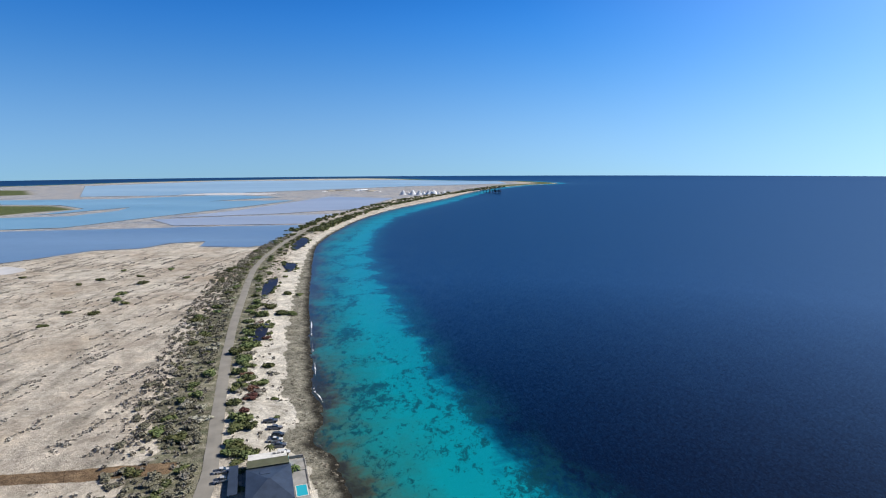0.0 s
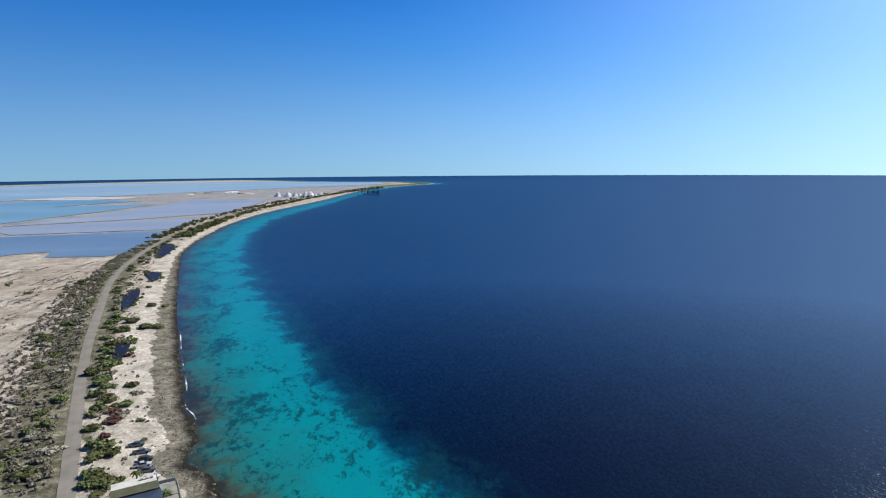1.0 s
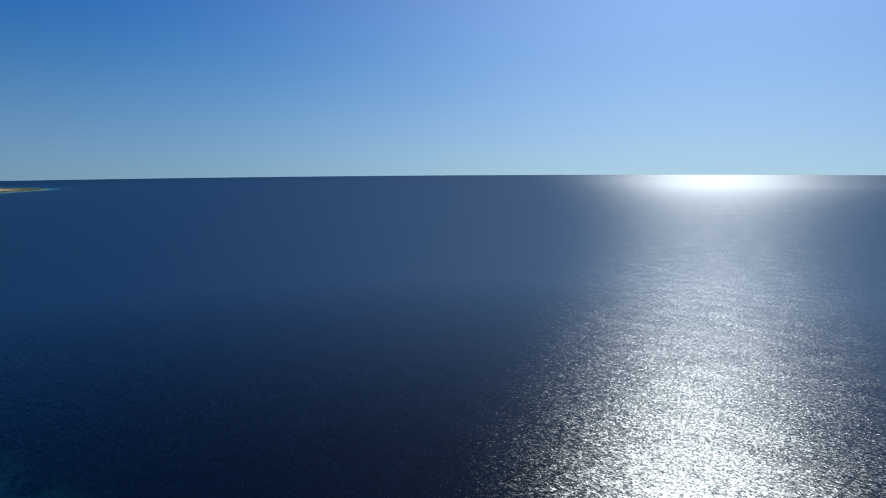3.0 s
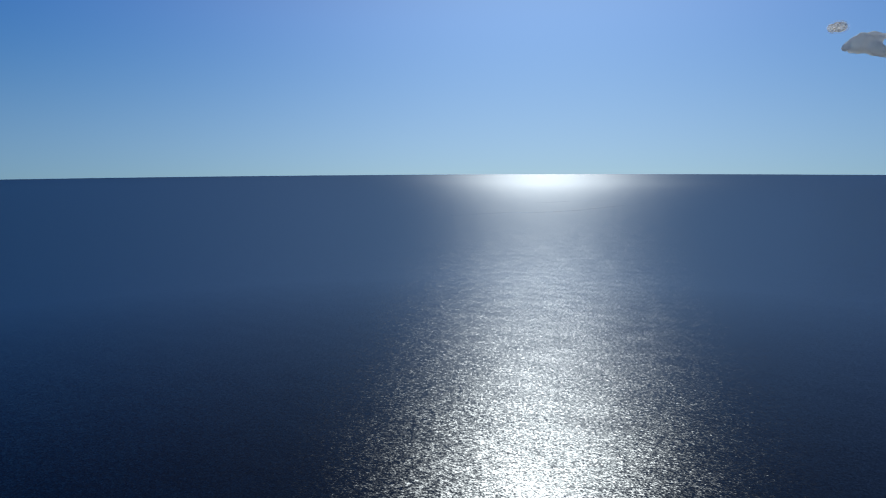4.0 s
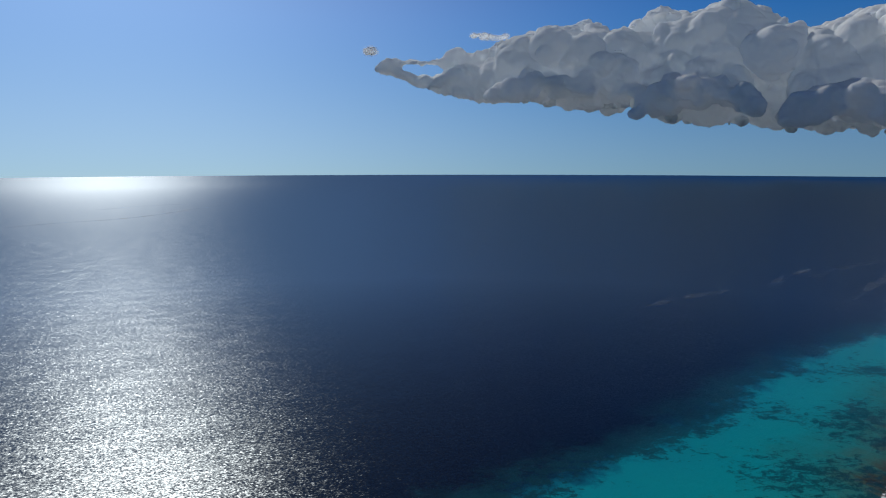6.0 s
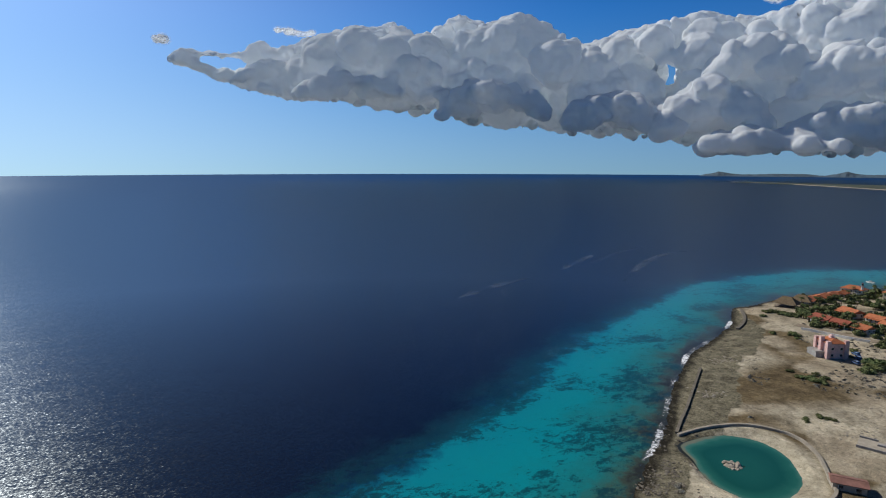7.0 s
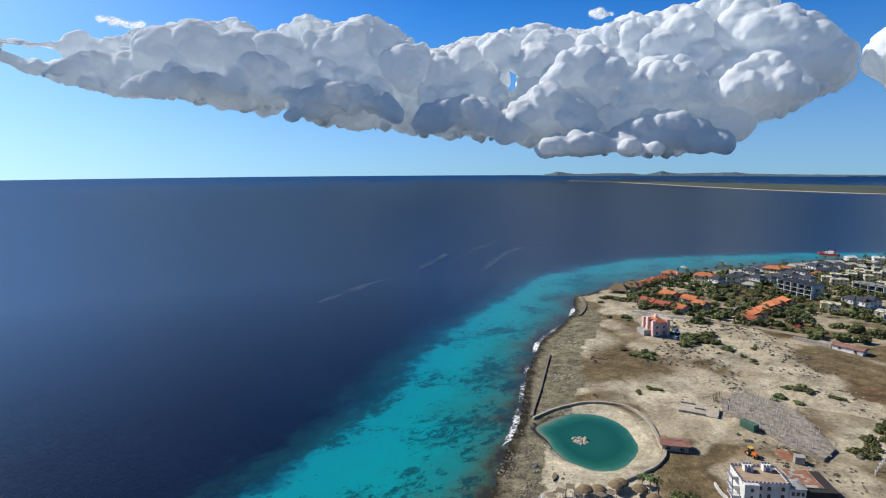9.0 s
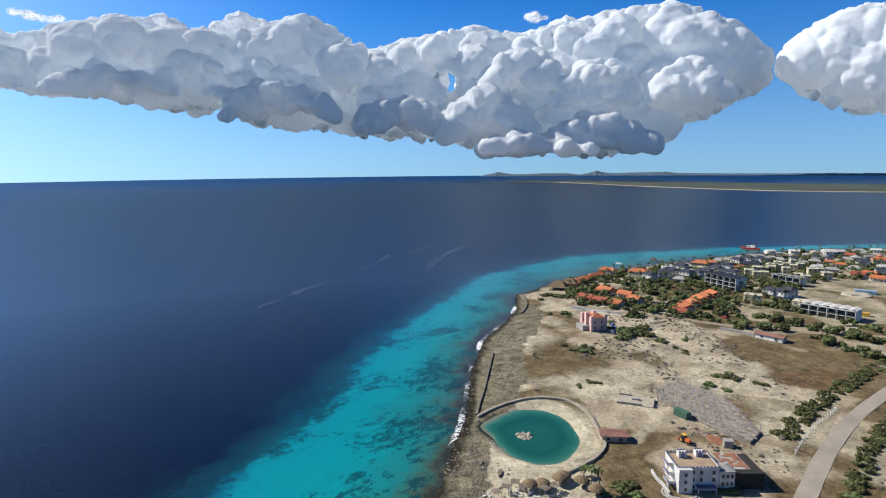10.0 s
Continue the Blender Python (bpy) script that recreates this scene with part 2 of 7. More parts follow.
def ground_material():
    m, nt, b = nodes_of("coral_ground")
    pos = place(nt)
    n1 = noise_tex(nt, 0.02, 6, 0.6, pos, 0.3)
    n2 = noise_tex(nt, 0.25, 6, 0.65, pos)
    n3 = noise_tex(nt, 1.6, 4, 0.7, pos)
    rows = noise_tex(nt, 0.16, 4, 0.6, place(nt, (1.0, 0.22, 1.0), radians(-8)), 0.3)
    base = ramp(nt, n1, [(0.3, (0.38, 0.315, 0.245)), (0.5, (0.51, 0.455, 0.385)), (0.7, (0.61, 0.565, 0.49))])
    # dry grass and dead twigs in wind-blown rows
    tuft = calc(nt, "MULTIPLY", span(nt, calc(nt, "ADD", rows, calc(nt, "MULTIPLY", calc(nt, "SUBTRACT", n3, 0.5), 0.7)), 0.53, 0.66), span(nt, n1, 0.33, 0.5))
    base = mix(nt, calc(nt, "MULTIPLY", tuft, 0.8), base, (0.29, 0.265, 0.22))
    soil = ramp(nt, n2, [(0.3, (0.115, 0.09, 0.055)), (0.55, (0.21, 0.165, 0.105)), (0.8, (0.31, 0.26, 0.18))])
    bare = span(nt, calc(nt, "ADD", noise_tex(nt, 0.035, 7, 0.62, pos, 0.5), calc(nt, "SUBTRACT", attr(nt, "soil"), 0.5)), 0.36, 0.56)
    base = mix(nt, bare, base, soil)
    scrub = ramp(nt, n2, [(0.35, (0.09, 0.10, 0.06)), (0.52, (0.20, 0.19, 0.135)), (0.75, (0.40, 0.37, 0.30))])
    base = mix(nt, span(nt, calc(nt, "ADD", attr(nt, "scrub"), calc(nt, "MULTIPLY", calc(nt, "SUBTRACT", n2, 0.5), 1.2)), 0.35, 0.65), base, scrub)
    base = mix(nt, span(nt, calc(nt, "ADD", attr(nt, "mud"), calc(nt, "MULTIPLY", calc(nt, "SUBTRACT", n2, 0.5), 0.9)), 0.4, 0.6), base, ramp(nt, n2, [(0.3, (0.12, 0.08, 0.048)), (0.7, (0.26, 0.18, 0.11))]))
    green = ramp(nt, n2, [(0.3, (0.05, 0.07, 0.02)), (0.7, (0.14, 0.16, 0.06))])
    base = mix(nt, attr(nt, "green"), base, green)
    sand = ramp(nt, n2, [(0.3, (0.48, 0.44, 0.37)), (0.6, (0.66, 0.62, 0.55))])
    base = mix(nt, attr(nt, "sand"), base, sand)
    salt = ramp(nt, n1, [(0.35, (0.26, 0.29, 0.34)), (0.6, (0.40, 0.385, 0.38))])
    base = mix(nt, attr(nt, "salt"), base, salt)
    rock = ramp(nt, calc(nt, "ADD", calc(nt, "MULTIPLY", n2, 0.6), calc(nt, "MULTIPLY", n3, 0.4)), [(0.36, (0.035, 0.032, 0.025)), (0.45, (0.17, 0.16, 0.125)), (0.56, (0.27, 0.255, 0.205)), (0.68, (0.40, 0.375, 0.31))])
    ragged = calc(nt, "ADD", attr(nt, "rock"), calc(nt, "MULTIPLY", calc(nt, "SUBTRACT", calc(nt, "MULTIPLY_ADD", n3, 0.5, calc(nt, "MULTIPLY", n2, 0.5)), 0.5), 1.6))
    base = mix(nt, span(nt, ragged, 0.4, 0.6), base, rock)
    wet = calc(nt, "MULTIPLY", attr(nt, "wet"), span(nt, n2, 0.3, 0.5))
    base = mix(nt, wet, base, (0.028, 0.025, 0.018))
    speck = span(nt, n3, 0.62, 0.75)
    base = mix(nt, calc(nt, "MULTIPLY", speck, 0.5), base, (0.13, 0.11, 0.085))
    mottle = ramp(nt, noise_tex(nt, 0.09, 9, 0.68, pos, 0.4), [(0.34, (0.6, 0.59, 0.57)), (0.5, (0.98, 0.98, 0.98)), (0.66, (1.25, 1.24, 1.22))])
    base = mix(nt, 1.0, base, mottle, "MULTIPLY")
    # coral rubble: sharp light and dark stones
    rub = noise_tex(nt, 0.8, 6, 0.8, pos, 0.3)
    base = mix(nt, 1.0, base, ramp(nt, rub, [(0.36, (0.5, 0.49, 0.48)), (0.46, (0.93, 0.93, 0.93)), (0.56, (1.03, 1.03, 1.03)), (0.66, (1.5, 1.49, 1.47))]), "MULTIPLY")
    base = mix(nt, attr(nt, "dusty"), base, (0.84, 0.80, 0.67), "MULTIPLY")
    nt.links.new(base, b.inputs["Base Color"])
    put(nt, b, "Roughness", 0.92)
    put(nt, b, "Specular IOR Level", 0.15)
    bump(nt, b, calc(nt, "ADD", n2, calc(nt, "MULTIPLY", n3, 0.6)), 1.0, 0.6)
    return m


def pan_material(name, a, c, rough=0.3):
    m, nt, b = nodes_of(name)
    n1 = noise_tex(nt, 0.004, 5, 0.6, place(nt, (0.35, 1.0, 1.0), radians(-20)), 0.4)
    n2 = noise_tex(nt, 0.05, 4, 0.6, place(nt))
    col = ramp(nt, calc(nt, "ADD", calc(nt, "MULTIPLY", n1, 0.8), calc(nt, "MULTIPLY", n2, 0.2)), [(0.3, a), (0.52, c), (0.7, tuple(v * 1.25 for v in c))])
    nt.links.new(col, b.inputs["Base Color"])
    put(nt, b, "Roughness", rough)
    put(nt, b, "IOR", 1.33)
    bump(nt, b, noise_tex(nt, 1.5, 2, 0.5, place(nt)), 0.15, 0.1)
    return m


def road_material(name, col):
    m, nt, b = nodes_of(name)
    n1 = noise_tex(nt, 0.15, 5, 0.6, place(nt))
    n2 = noise_tex(nt, 3.0, 4, 0.7, place(nt))
    c = ramp(nt, n1, [(0.3, tuple(x * 0.8 for x in col)), (0.7, tuple(x * 1.15 for x in col))])
    c = mix(nt, calc(nt, "MULTIPLY", n2, 0.3), c, tuple(x * 0.6 for x in col))
    nt.links.new(c, b.inputs["Base Color"])
    put(nt, b, "Roughness", 0.9)
    bump(nt, b, n2, 0.3, 0.03)
    return m


def lagoon_material():
    m, nt, b = nodes_of("lagoon_water")
    n = noise_tex(nt, 0.07, 5, 0.6, place(nt), 0.6)
    d = calc(nt, "ADD", attr(nt, "depth"), calc(nt, "MULTIPLY", calc(nt, "SUBTRACT", n, 0.5), 0.5))
    c = ramp(nt, d, [(0.0, (0.17, 0.19, 0.13)), (0.08, (0.06, 0.18, 0.14)), (0.22, (0.02, 0.125, 0.095)), (0.5, (0.009, 0.082, 0.066)), (1.0, (0.012, 0.098, 0.078))])
    nt.links.new(c, b.inputs["Base Color"])
    put(nt, b, "Roughness", 0.12)
    put(nt, b, "IOR", 1.33)
    bump(nt, b, noise_tex(nt, 1.5, 2, 0.5, place(nt)), 0.15, 0.1)
    return m


def cloud_material():
    m, nt, b = nodes_of("cloud_vapour")
    out = nt.nodes["Material Output"]
    nt.nodes.remove(b)
    d = node(nt, "ShaderNodeBsdfDiffuse")
    put(nt, d, "Color", (0.95, 0.98, 1.0))
    t = node(nt, "ShaderNodeBsdfTranslucent")
    put(nt, t, "Color", (0.97, 0.99, 1.0))
    x = node(nt, "ShaderNodeMixShader")
    put(nt, x, 0, 0.5)
    nt.links.new(d.outputs[0], x.inputs[1])
    nt.links.new(t.outputs[0], x.inputs[2])
    nt.links.new(x.outputs[0], out.inputs[0])
    return m


def veil_material(name, lo, hi):
    """Thin torn vapour round a cloud: see-through in a fractal pattern."""
    m, nt, b = nodes_of(name)
    out = nt.nodes["Material Output"]
    nt.nodes.remove(b)
    d = node(nt, "ShaderNodeBsdfDiffuse")
    put(nt, d, "Color", (0.96, 0.98, 1.0))
    t = node(nt, "ShaderNodeBsdfTranslucent")
    put(nt, t, "Color", (0.96, 0.98, 1.0))
    x = node(nt, "ShaderNodeMixShader")
    put(nt, x, 0, 0.6)
    nt.links.new(d.outputs[0], x.inputs[1])
    nt.links.new(t.outputs[0], x.inputs[2])
    n = noise_tex(nt, 0.010, 3, 0.5, place(nt), 0.3)
    tr = node(nt, "ShaderNodeBsdfTransparent")
    y = node(nt, "ShaderNodeMixShader")
    nt.links.new(span(nt, n, 0.36, 0.66, lo, hi), y.inputs[0])
    nt.links.new(tr.outputs[0], y.inputs[1])
    nt.links.new(x.outputs[0], y.inputs[2])
    nt.links.new(y.outputs[0], out.inputs[0])
    return m


# ---- mesh helpers ----
def mesh_object(name, verts, faces, mat=None, parent=None, label="", smooth=False):
    me = bpy.data.meshes.new(name)
    me.from_pydata([tuple(v) for v in verts], [], [tuple(f) for f in faces])
    if smooth:
        me.shade_smooth()
    if mat:
        me.materials.append(mat)
    me.update()
    ob = new(name, me)
    if parent:
        ob.parent = parent
    if label:
        ob["label"] = label
    return ob


def part(name, bm, material, parent=None, label=""):
    me = bpy.data.meshes.new(name)
    bm.to_mesh(me)
    bm.free()
    me.materials.append(material)
    ob = new(name, me)
    if parent:
        ob.parent = parent
    if label:
        ob["label"] = label
    return ob


def base_of(name, m, label, category, group=""):
    e = new(name)
    e.empty_display_size = 0.5
    e.matrix_world = m
    return tagged(e, label, category, group)


def add_box(bm, size, at, turn=0.0, bevel=0.0, taper=1.0):
    """A box that stands on the point at, turned about z, with worn edges; taper narrows its top."""
    sx, sy, sz = size
    vs = bmesh.ops.create_cube(bm, size=1.0)["verts"]
    for v in vs:
        k = taper if v.co.z > 0 else 1.0
        v.co = Vector((v.co.x * sx * k, v.co.y * sy * k, (v.co.z + 0.5) * sz))
    if bevel:
        es = {e for v in vs for e in v.link_edges}
        r = bmesh.ops.bevel(bm, geom=list(es), offset=bevel, segments=1, affect="EDGES")
        vs = list({v for f in r["faces"] for v in f.verts} | {v for v in vs if v.is_valid})
    bmesh.ops.transform(bm, matrix=Matrix.Translation(at) @ Matrix.Rotation(turn, 4, "Z"), verts=vs)
    return vs


def add_tube(bm, a, b, r1, r2=None, n=8):
    a, b = Vector(a), Vector(b)
    d = b - a
    m = Matrix.Translation((a + b) / 2) @ d.to_track_quat("Z", "Y").to_matrix().to_4x4()
    return bmesh.ops.create_cone(bm, cap_ends=True, segments=n, radius1=r1, radius2=r1 if r2 is None else r2, depth=d.length, matrix=m)["verts"]


def add_rock(bm, at, r, flat=0.6, seed=0.0, sub=2):
    vs = bmesh.ops.create_icosphere(bm, subdivisions=sub, radius=1.0)["verts"]
    for v in vs:
        n = noise.noise(v.co * 1.3 + Vector((seed, seed * 0.7, 3.1))) * 0.45 + noise.noise(v.co * 3.1 + Vector((seed, 0, 0))) * 0.18
        k = r * (1 + n)
        v.co = Vector((at[0] + v.co.x * k, at[1] + v.co.y * k, at[2] + v.co.z * k * flat))
    return vs


def boxed(name, size, at, mat, parent, turn=0.0, bevel=0.0, label="", taper=1.0):
    bm = bmesh.new()
    add_box(bm, size, at, turn, bevel, taper)
    return part(name, bm, mat, parent, label)


def tubed(name, a, b, r1, mat, parent, r2=None, n=8, label=""):
    bm = bmesh.new()
    add_tube(bm, a, b, r1, r2, n)
    return part(name, bm, mat, parent, label)


# ---- the plan ----
def smooth_line(pts, per=4, closed=False):
    p = [Vector((x, y)) for x, y in pts]
    n = len(p)
    out = []
    for i in range(n if closed else n - 1):
        if closed:
            a, b, c, d = p[i - 1], p[i], p[(i + 1) % n], p[(i + 2) % n]
        else:
            a, b, c, d = p[max(i - 1, 0)], p[i], p[i + 1], p[min(i + 2, n - 1)]
        for k in range(per):
            t = k / per
            out.append(0.5 * (2 * b + (c - a) * t + (2 * a - 5 * b + 4 * c - d) * t * t + (3 * b - a - 3 * c + d) * t ** 3))
    if not closed:
        out.append(p[-1])
    return np.array([(v.x, v.y) for v in out])


def dist_line(P, line, closed=False):
    """Distance of points P to a polyline, and the side: positive to its right."""
    best = np.full(len(P), 1e9)
    side = np.zeros(len(P))
    L = np.vstack([line, line[:1]]) if closed else line
    for a, b in zip(L[:-1], L[1:]):
        d = b - a
        q = P - a
        t = np.clip((q @ d) / max(d @ d, 1e-9), 0, 1)
        r = q - t[:, None] * d
        e = np.hypot(r[:, 0], r[:, 1])
        s = d[1] * q[:, 0] - d[0] * q[:, 1]
        m = e < best
        best[m] = e[m]
        side[m] = np.sign(s[m])
    return best, side


def inside(P, poly):
    c = np.zeros(len(P), bool)
    x, y = P[:, 0], P[:, 1]
    for (x0, y0), (x1, y1) in zip(poly, np.roll(poly, -1, axis=0)):
        m = (y0 > y) != (y1 > y)
        with np.errstate(divide="ignore", invalid="ignore"):
            c ^= m & (x < (x1 - x0) * (y - y0) / (y1 - y0) + x0)
    return c


def soft_inside(P, poly, edge):
    d, _ = dist_line(P, np.asarray(poly, float), True)
    s = np.where(inside(P, np.asarray(poly, float)), d, -d)
    return np.clip(0.5 + s / (2 * edge), 0, 1)


# The waterline, from the far north past the town and the pond, along below the camera, to the far south.
COAST_NORTH = [(-900, -1500), (-420, -1010), (-60, -830), (56, -746), (97, -704), (126, -667), (152, -627), (174, -578), (190.6, -535.5),
               (203.3, -502.1), (212.9, -465.6), (222.2, -437.9), (227, -408.9), (228.1, -384.8), (227.4, -363.7), (225.3, -345.3), (226.8, -329.9),
               (219, -316), (203.8, -294.7), (196, -276.4), (188.2, -257.3), (183.8, -243.6), (178, -228), (168, -212),
               (158.5, -195.4), (146.3, -178.8), (134.5, -162.4), (127.3, -152.1), (122.3, -144.5), (118.3, -136.9), (114.5, -130.2), (107, -118.6), (100.6, -107.9)]
COAST_SOUTH = [(-24.9, 147.6), (-28.5, 156.9), (-33.5, 169.4), (-38.6, 174.8), (-43, 180.2), (-43.5, 187.6), (-42.8, 196.5), (-46, 208.8),
               (-49.6, 218), (-53.5, 225.6), (-57.1, 245.1), (-63, 268.2), (-70, 295.7), (-77.6, 329.3), (-87.7, 371), (-99, 424.2), (-113.4, 494.6),
               (-129.2, 573.3), (-141, 642), (-146, 712), (-146, 813), (-137, 975), (-106, 1169), (-57, 1353), (10, 1576), (96, 1927), (214, 2295),
               (368, 2596), (560, 2840), (420, 3260), (60, 3420), (-500, 4150), (-1300, 3850), (-1800, 3380), (-2100, 2760), (-3000, 1800), (-4900, 900)]
COAST = smooth_line(COAST_NORTH + [(72, -50), (40, 20), (8, 85)] + COAST_SOUTH, 4)
REEF = smooth_line([(-420, -1080), (-60, -890), (60, -793), (199, -640), (256, -559), (286.3, -498.1), (292.7, -412.3), (280.3, -342.4), (253.6, -269.1),
                    (226.1, -208.3), (196.6, -153.6), (174.1, -118.4), (159.1, -91.7), (140, -44), (112, 10), (70, 80), (30, 147), (18.1, 176.8), (6.6, 218.9), (-5.2, 259.2),
                    (-20.6, 328.1), (-32.4, 385.9), (-54.6, 492.9), (-73.7, 590), (-82, 678), (-88, 832), (-75, 1014), (-34, 1210), (80, 1625), (225, 2184), (420, 2540),
                    (640, 2840)], 3)
POND = smooth_line([(117.5, -151), (118.1, -160), (116.3, -169.8), (111.3, -175.4), (103.7, -176.7), (95.8, -173), (88.2, -165.5), (84.5, -158.4), (83.3, -149.1),
                    (85.6, -143.1), (90.8, -140.3), (98.1, -140.4), (104.7, -143.5), (109.7, -147)], 3, True)
ROAD_SOUTH = smooth_line([(-58, 100), (-65.7, 148), (-71.6, 168.7), (-78.5, 190.2), (-88.2, 220.2), (-99.9, 256.8), (-111.9, 296.5), (-124.9, 343), (-139, 397),
                          (-154.7, 458.1), (-167.5, 516), (-177, 586), (-185, 677), (-189, 801), (-181, 957), (-160, 1144), (-113, 1398), (-23, 1725), (93, 2055), (230, 2400)], 4)
ROAD_NORTH = smooth_line([(23.0, -112), (23.8, -140), (24.5, -172), (24.7, -190), (24.3, -206), (22.9, -228), (20.2, -248.3), (15.6, -272.2), (4, -320), (-14, -380)], 4)
TOWN_ROAD = smooth_line([(182.2, -320.3), (161.2, -322.6), (134.1, -326), (115.8, -329.9), (95.1, -333), (70, -338), (40, -352), (6, -368), (-30, -372)], 4)
SALT_FLAT = np.array([(-900, 480), (-411, 532), (-386, 582), (-372, 612), (-329, 627), (-312, 672), (-274, 684), (-268, 640), (-213, 632), (-193, 690), (-203, 900),
                      (-191, 1068), (-172, 1200), (-135, 1500), (70, 2080), (180, 2330), (350, 2680), (400, 3180), (-291, 3620), (-1319, 3600), (-2000, 2700), (-2600, 1700), (-2000, 700)], float)


def polar(b0, b1, db, r0, r1, ratio):
    """A fan of points round the middle of the plan."""
    ang = np.radians(np.arange(b0, b1 + db * 0.5, db))
    rad = [r0]
    while rad[-1] < r1:
        rad.append(rad[-1] * ratio)
    rad[-1] = r1
    rad = np.array(rad)
    X = np.sin(ang)[:, None] * rad[None]
    Y = np.cos(ang)[:, None] * rad[None]
    P = np.stack([X.ravel(), Y.ravel()], 1)
    na, nr = len(ang), len(rad)
    i = (np.arange(na - 1)[:, None] * nr + np.arange(nr - 1)[None]).ravel()
    F = np.stack([i, i + 1, i + nr + 1, i + nr], 1)
    return P, F


def grid_object(name, P, Z, F, mat, fields=(), smooth=True):
    me = bpy.data.meshes.new(name)
    me.vertices.add(len(P))
    me.vertices.foreach_set("co", np.column_stack([P, Z]).astype(np.float32).ravel())
    me.loops.add(F.size)
    me.loops.foreach_set("vertex_index", F[:, ::-1].astype(np.int32).ravel())
    me.polygons.add(len(F))
    me.polygons.foreach_set("loop_start", np.arange(0, F.size, 4, dtype=np.int32))
    me.update(calc_edges=True)
    me.validate()
    if smooth:
        me.shade_smooth()
    for key, v in fields:
        me.attributes.new(key, "FLOAT", "POINT").data.foreach_set("value", np.asarray(v, np.float32))
    me.materials.append(mat)
    return new(name, me)


def wavy(P, scale, seed=0.0):
    """Cheap smooth relief for large sheets."""
    x, y = P[:, 0] * scale, P[:, 1] * scale
    return (np.sin(x + 1.7 * np.sin(y * 0.7 + seed)) + np.sin(y * 1.31 + 2.1 * np.sin(x * 0.83 + seed * 2)) + np.sin((x + y) * 0.57 + seed)) / 3


# ---- sea ----
def build_sea():
    parts = [polar(-60, 190, 0.5, 60, 4950, 1.02), polar(190, 300, 5.0, 60, 4950, 1.2), polar(-60, 300, 5.0, 1, 60, 1.6)]
    n = 0
    Ps, Fs = [], []
    for P, F in parts:
        Ps.append(P)
        Fs.append(F + n)
        n += len(P)
    P, F = np.vstack(Ps), np.vstack(Fs)
    dc, sc = dist_line(P, COAST)
    dr, sr = dist_line(P, REEF)
    dc = np.where(sc > 0, dc, -dc)
    off = np.where(sr > 0, dr, -dr)
    shelf = np.where(off < 0, np.clip(dc, -5, None) / (np.clip(dc, 0, None) - off + 1e-3), 1 + off / 45)
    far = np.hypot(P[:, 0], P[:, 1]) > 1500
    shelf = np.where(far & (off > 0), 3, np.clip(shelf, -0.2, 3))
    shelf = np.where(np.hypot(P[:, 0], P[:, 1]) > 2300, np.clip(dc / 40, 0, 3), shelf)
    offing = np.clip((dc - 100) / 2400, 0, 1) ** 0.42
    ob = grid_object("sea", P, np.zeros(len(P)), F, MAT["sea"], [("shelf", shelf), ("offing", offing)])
    return tagged(ob, "deep blue tropical sea with turquoise reef shallows", "sea", kind="structure")


def land_height(P):
    d, s = dist_line(P, COAST)
    d = np.where(s < 0, d, -d)
    h = np.where(d < 0, np.clip(d * 0.12, -4, 0), np.clip(d * 0.07, 0, 1.7))
    r = np.hypot(P[:, 0], P[:, 1])
    h = h + np.where(d > 0, 0.10, 0) * wavy(P, 0.9) + np.clip(d / 40, 0, 1) * 0.35 * wavy(P, 0.11, 2.0)
    h = np.where(r > 1200, np.minimum(h, 1.2), h)
    flat = np.where(P[:, 1] > 400, soft_inside(P, SALT_FLAT, 12), 0)
    h = h * (1 - flat) + 1.35 * flat
    pond = soft_inside(P, POND, 3.0)
    h = h - pond * 2.6
    return h, d


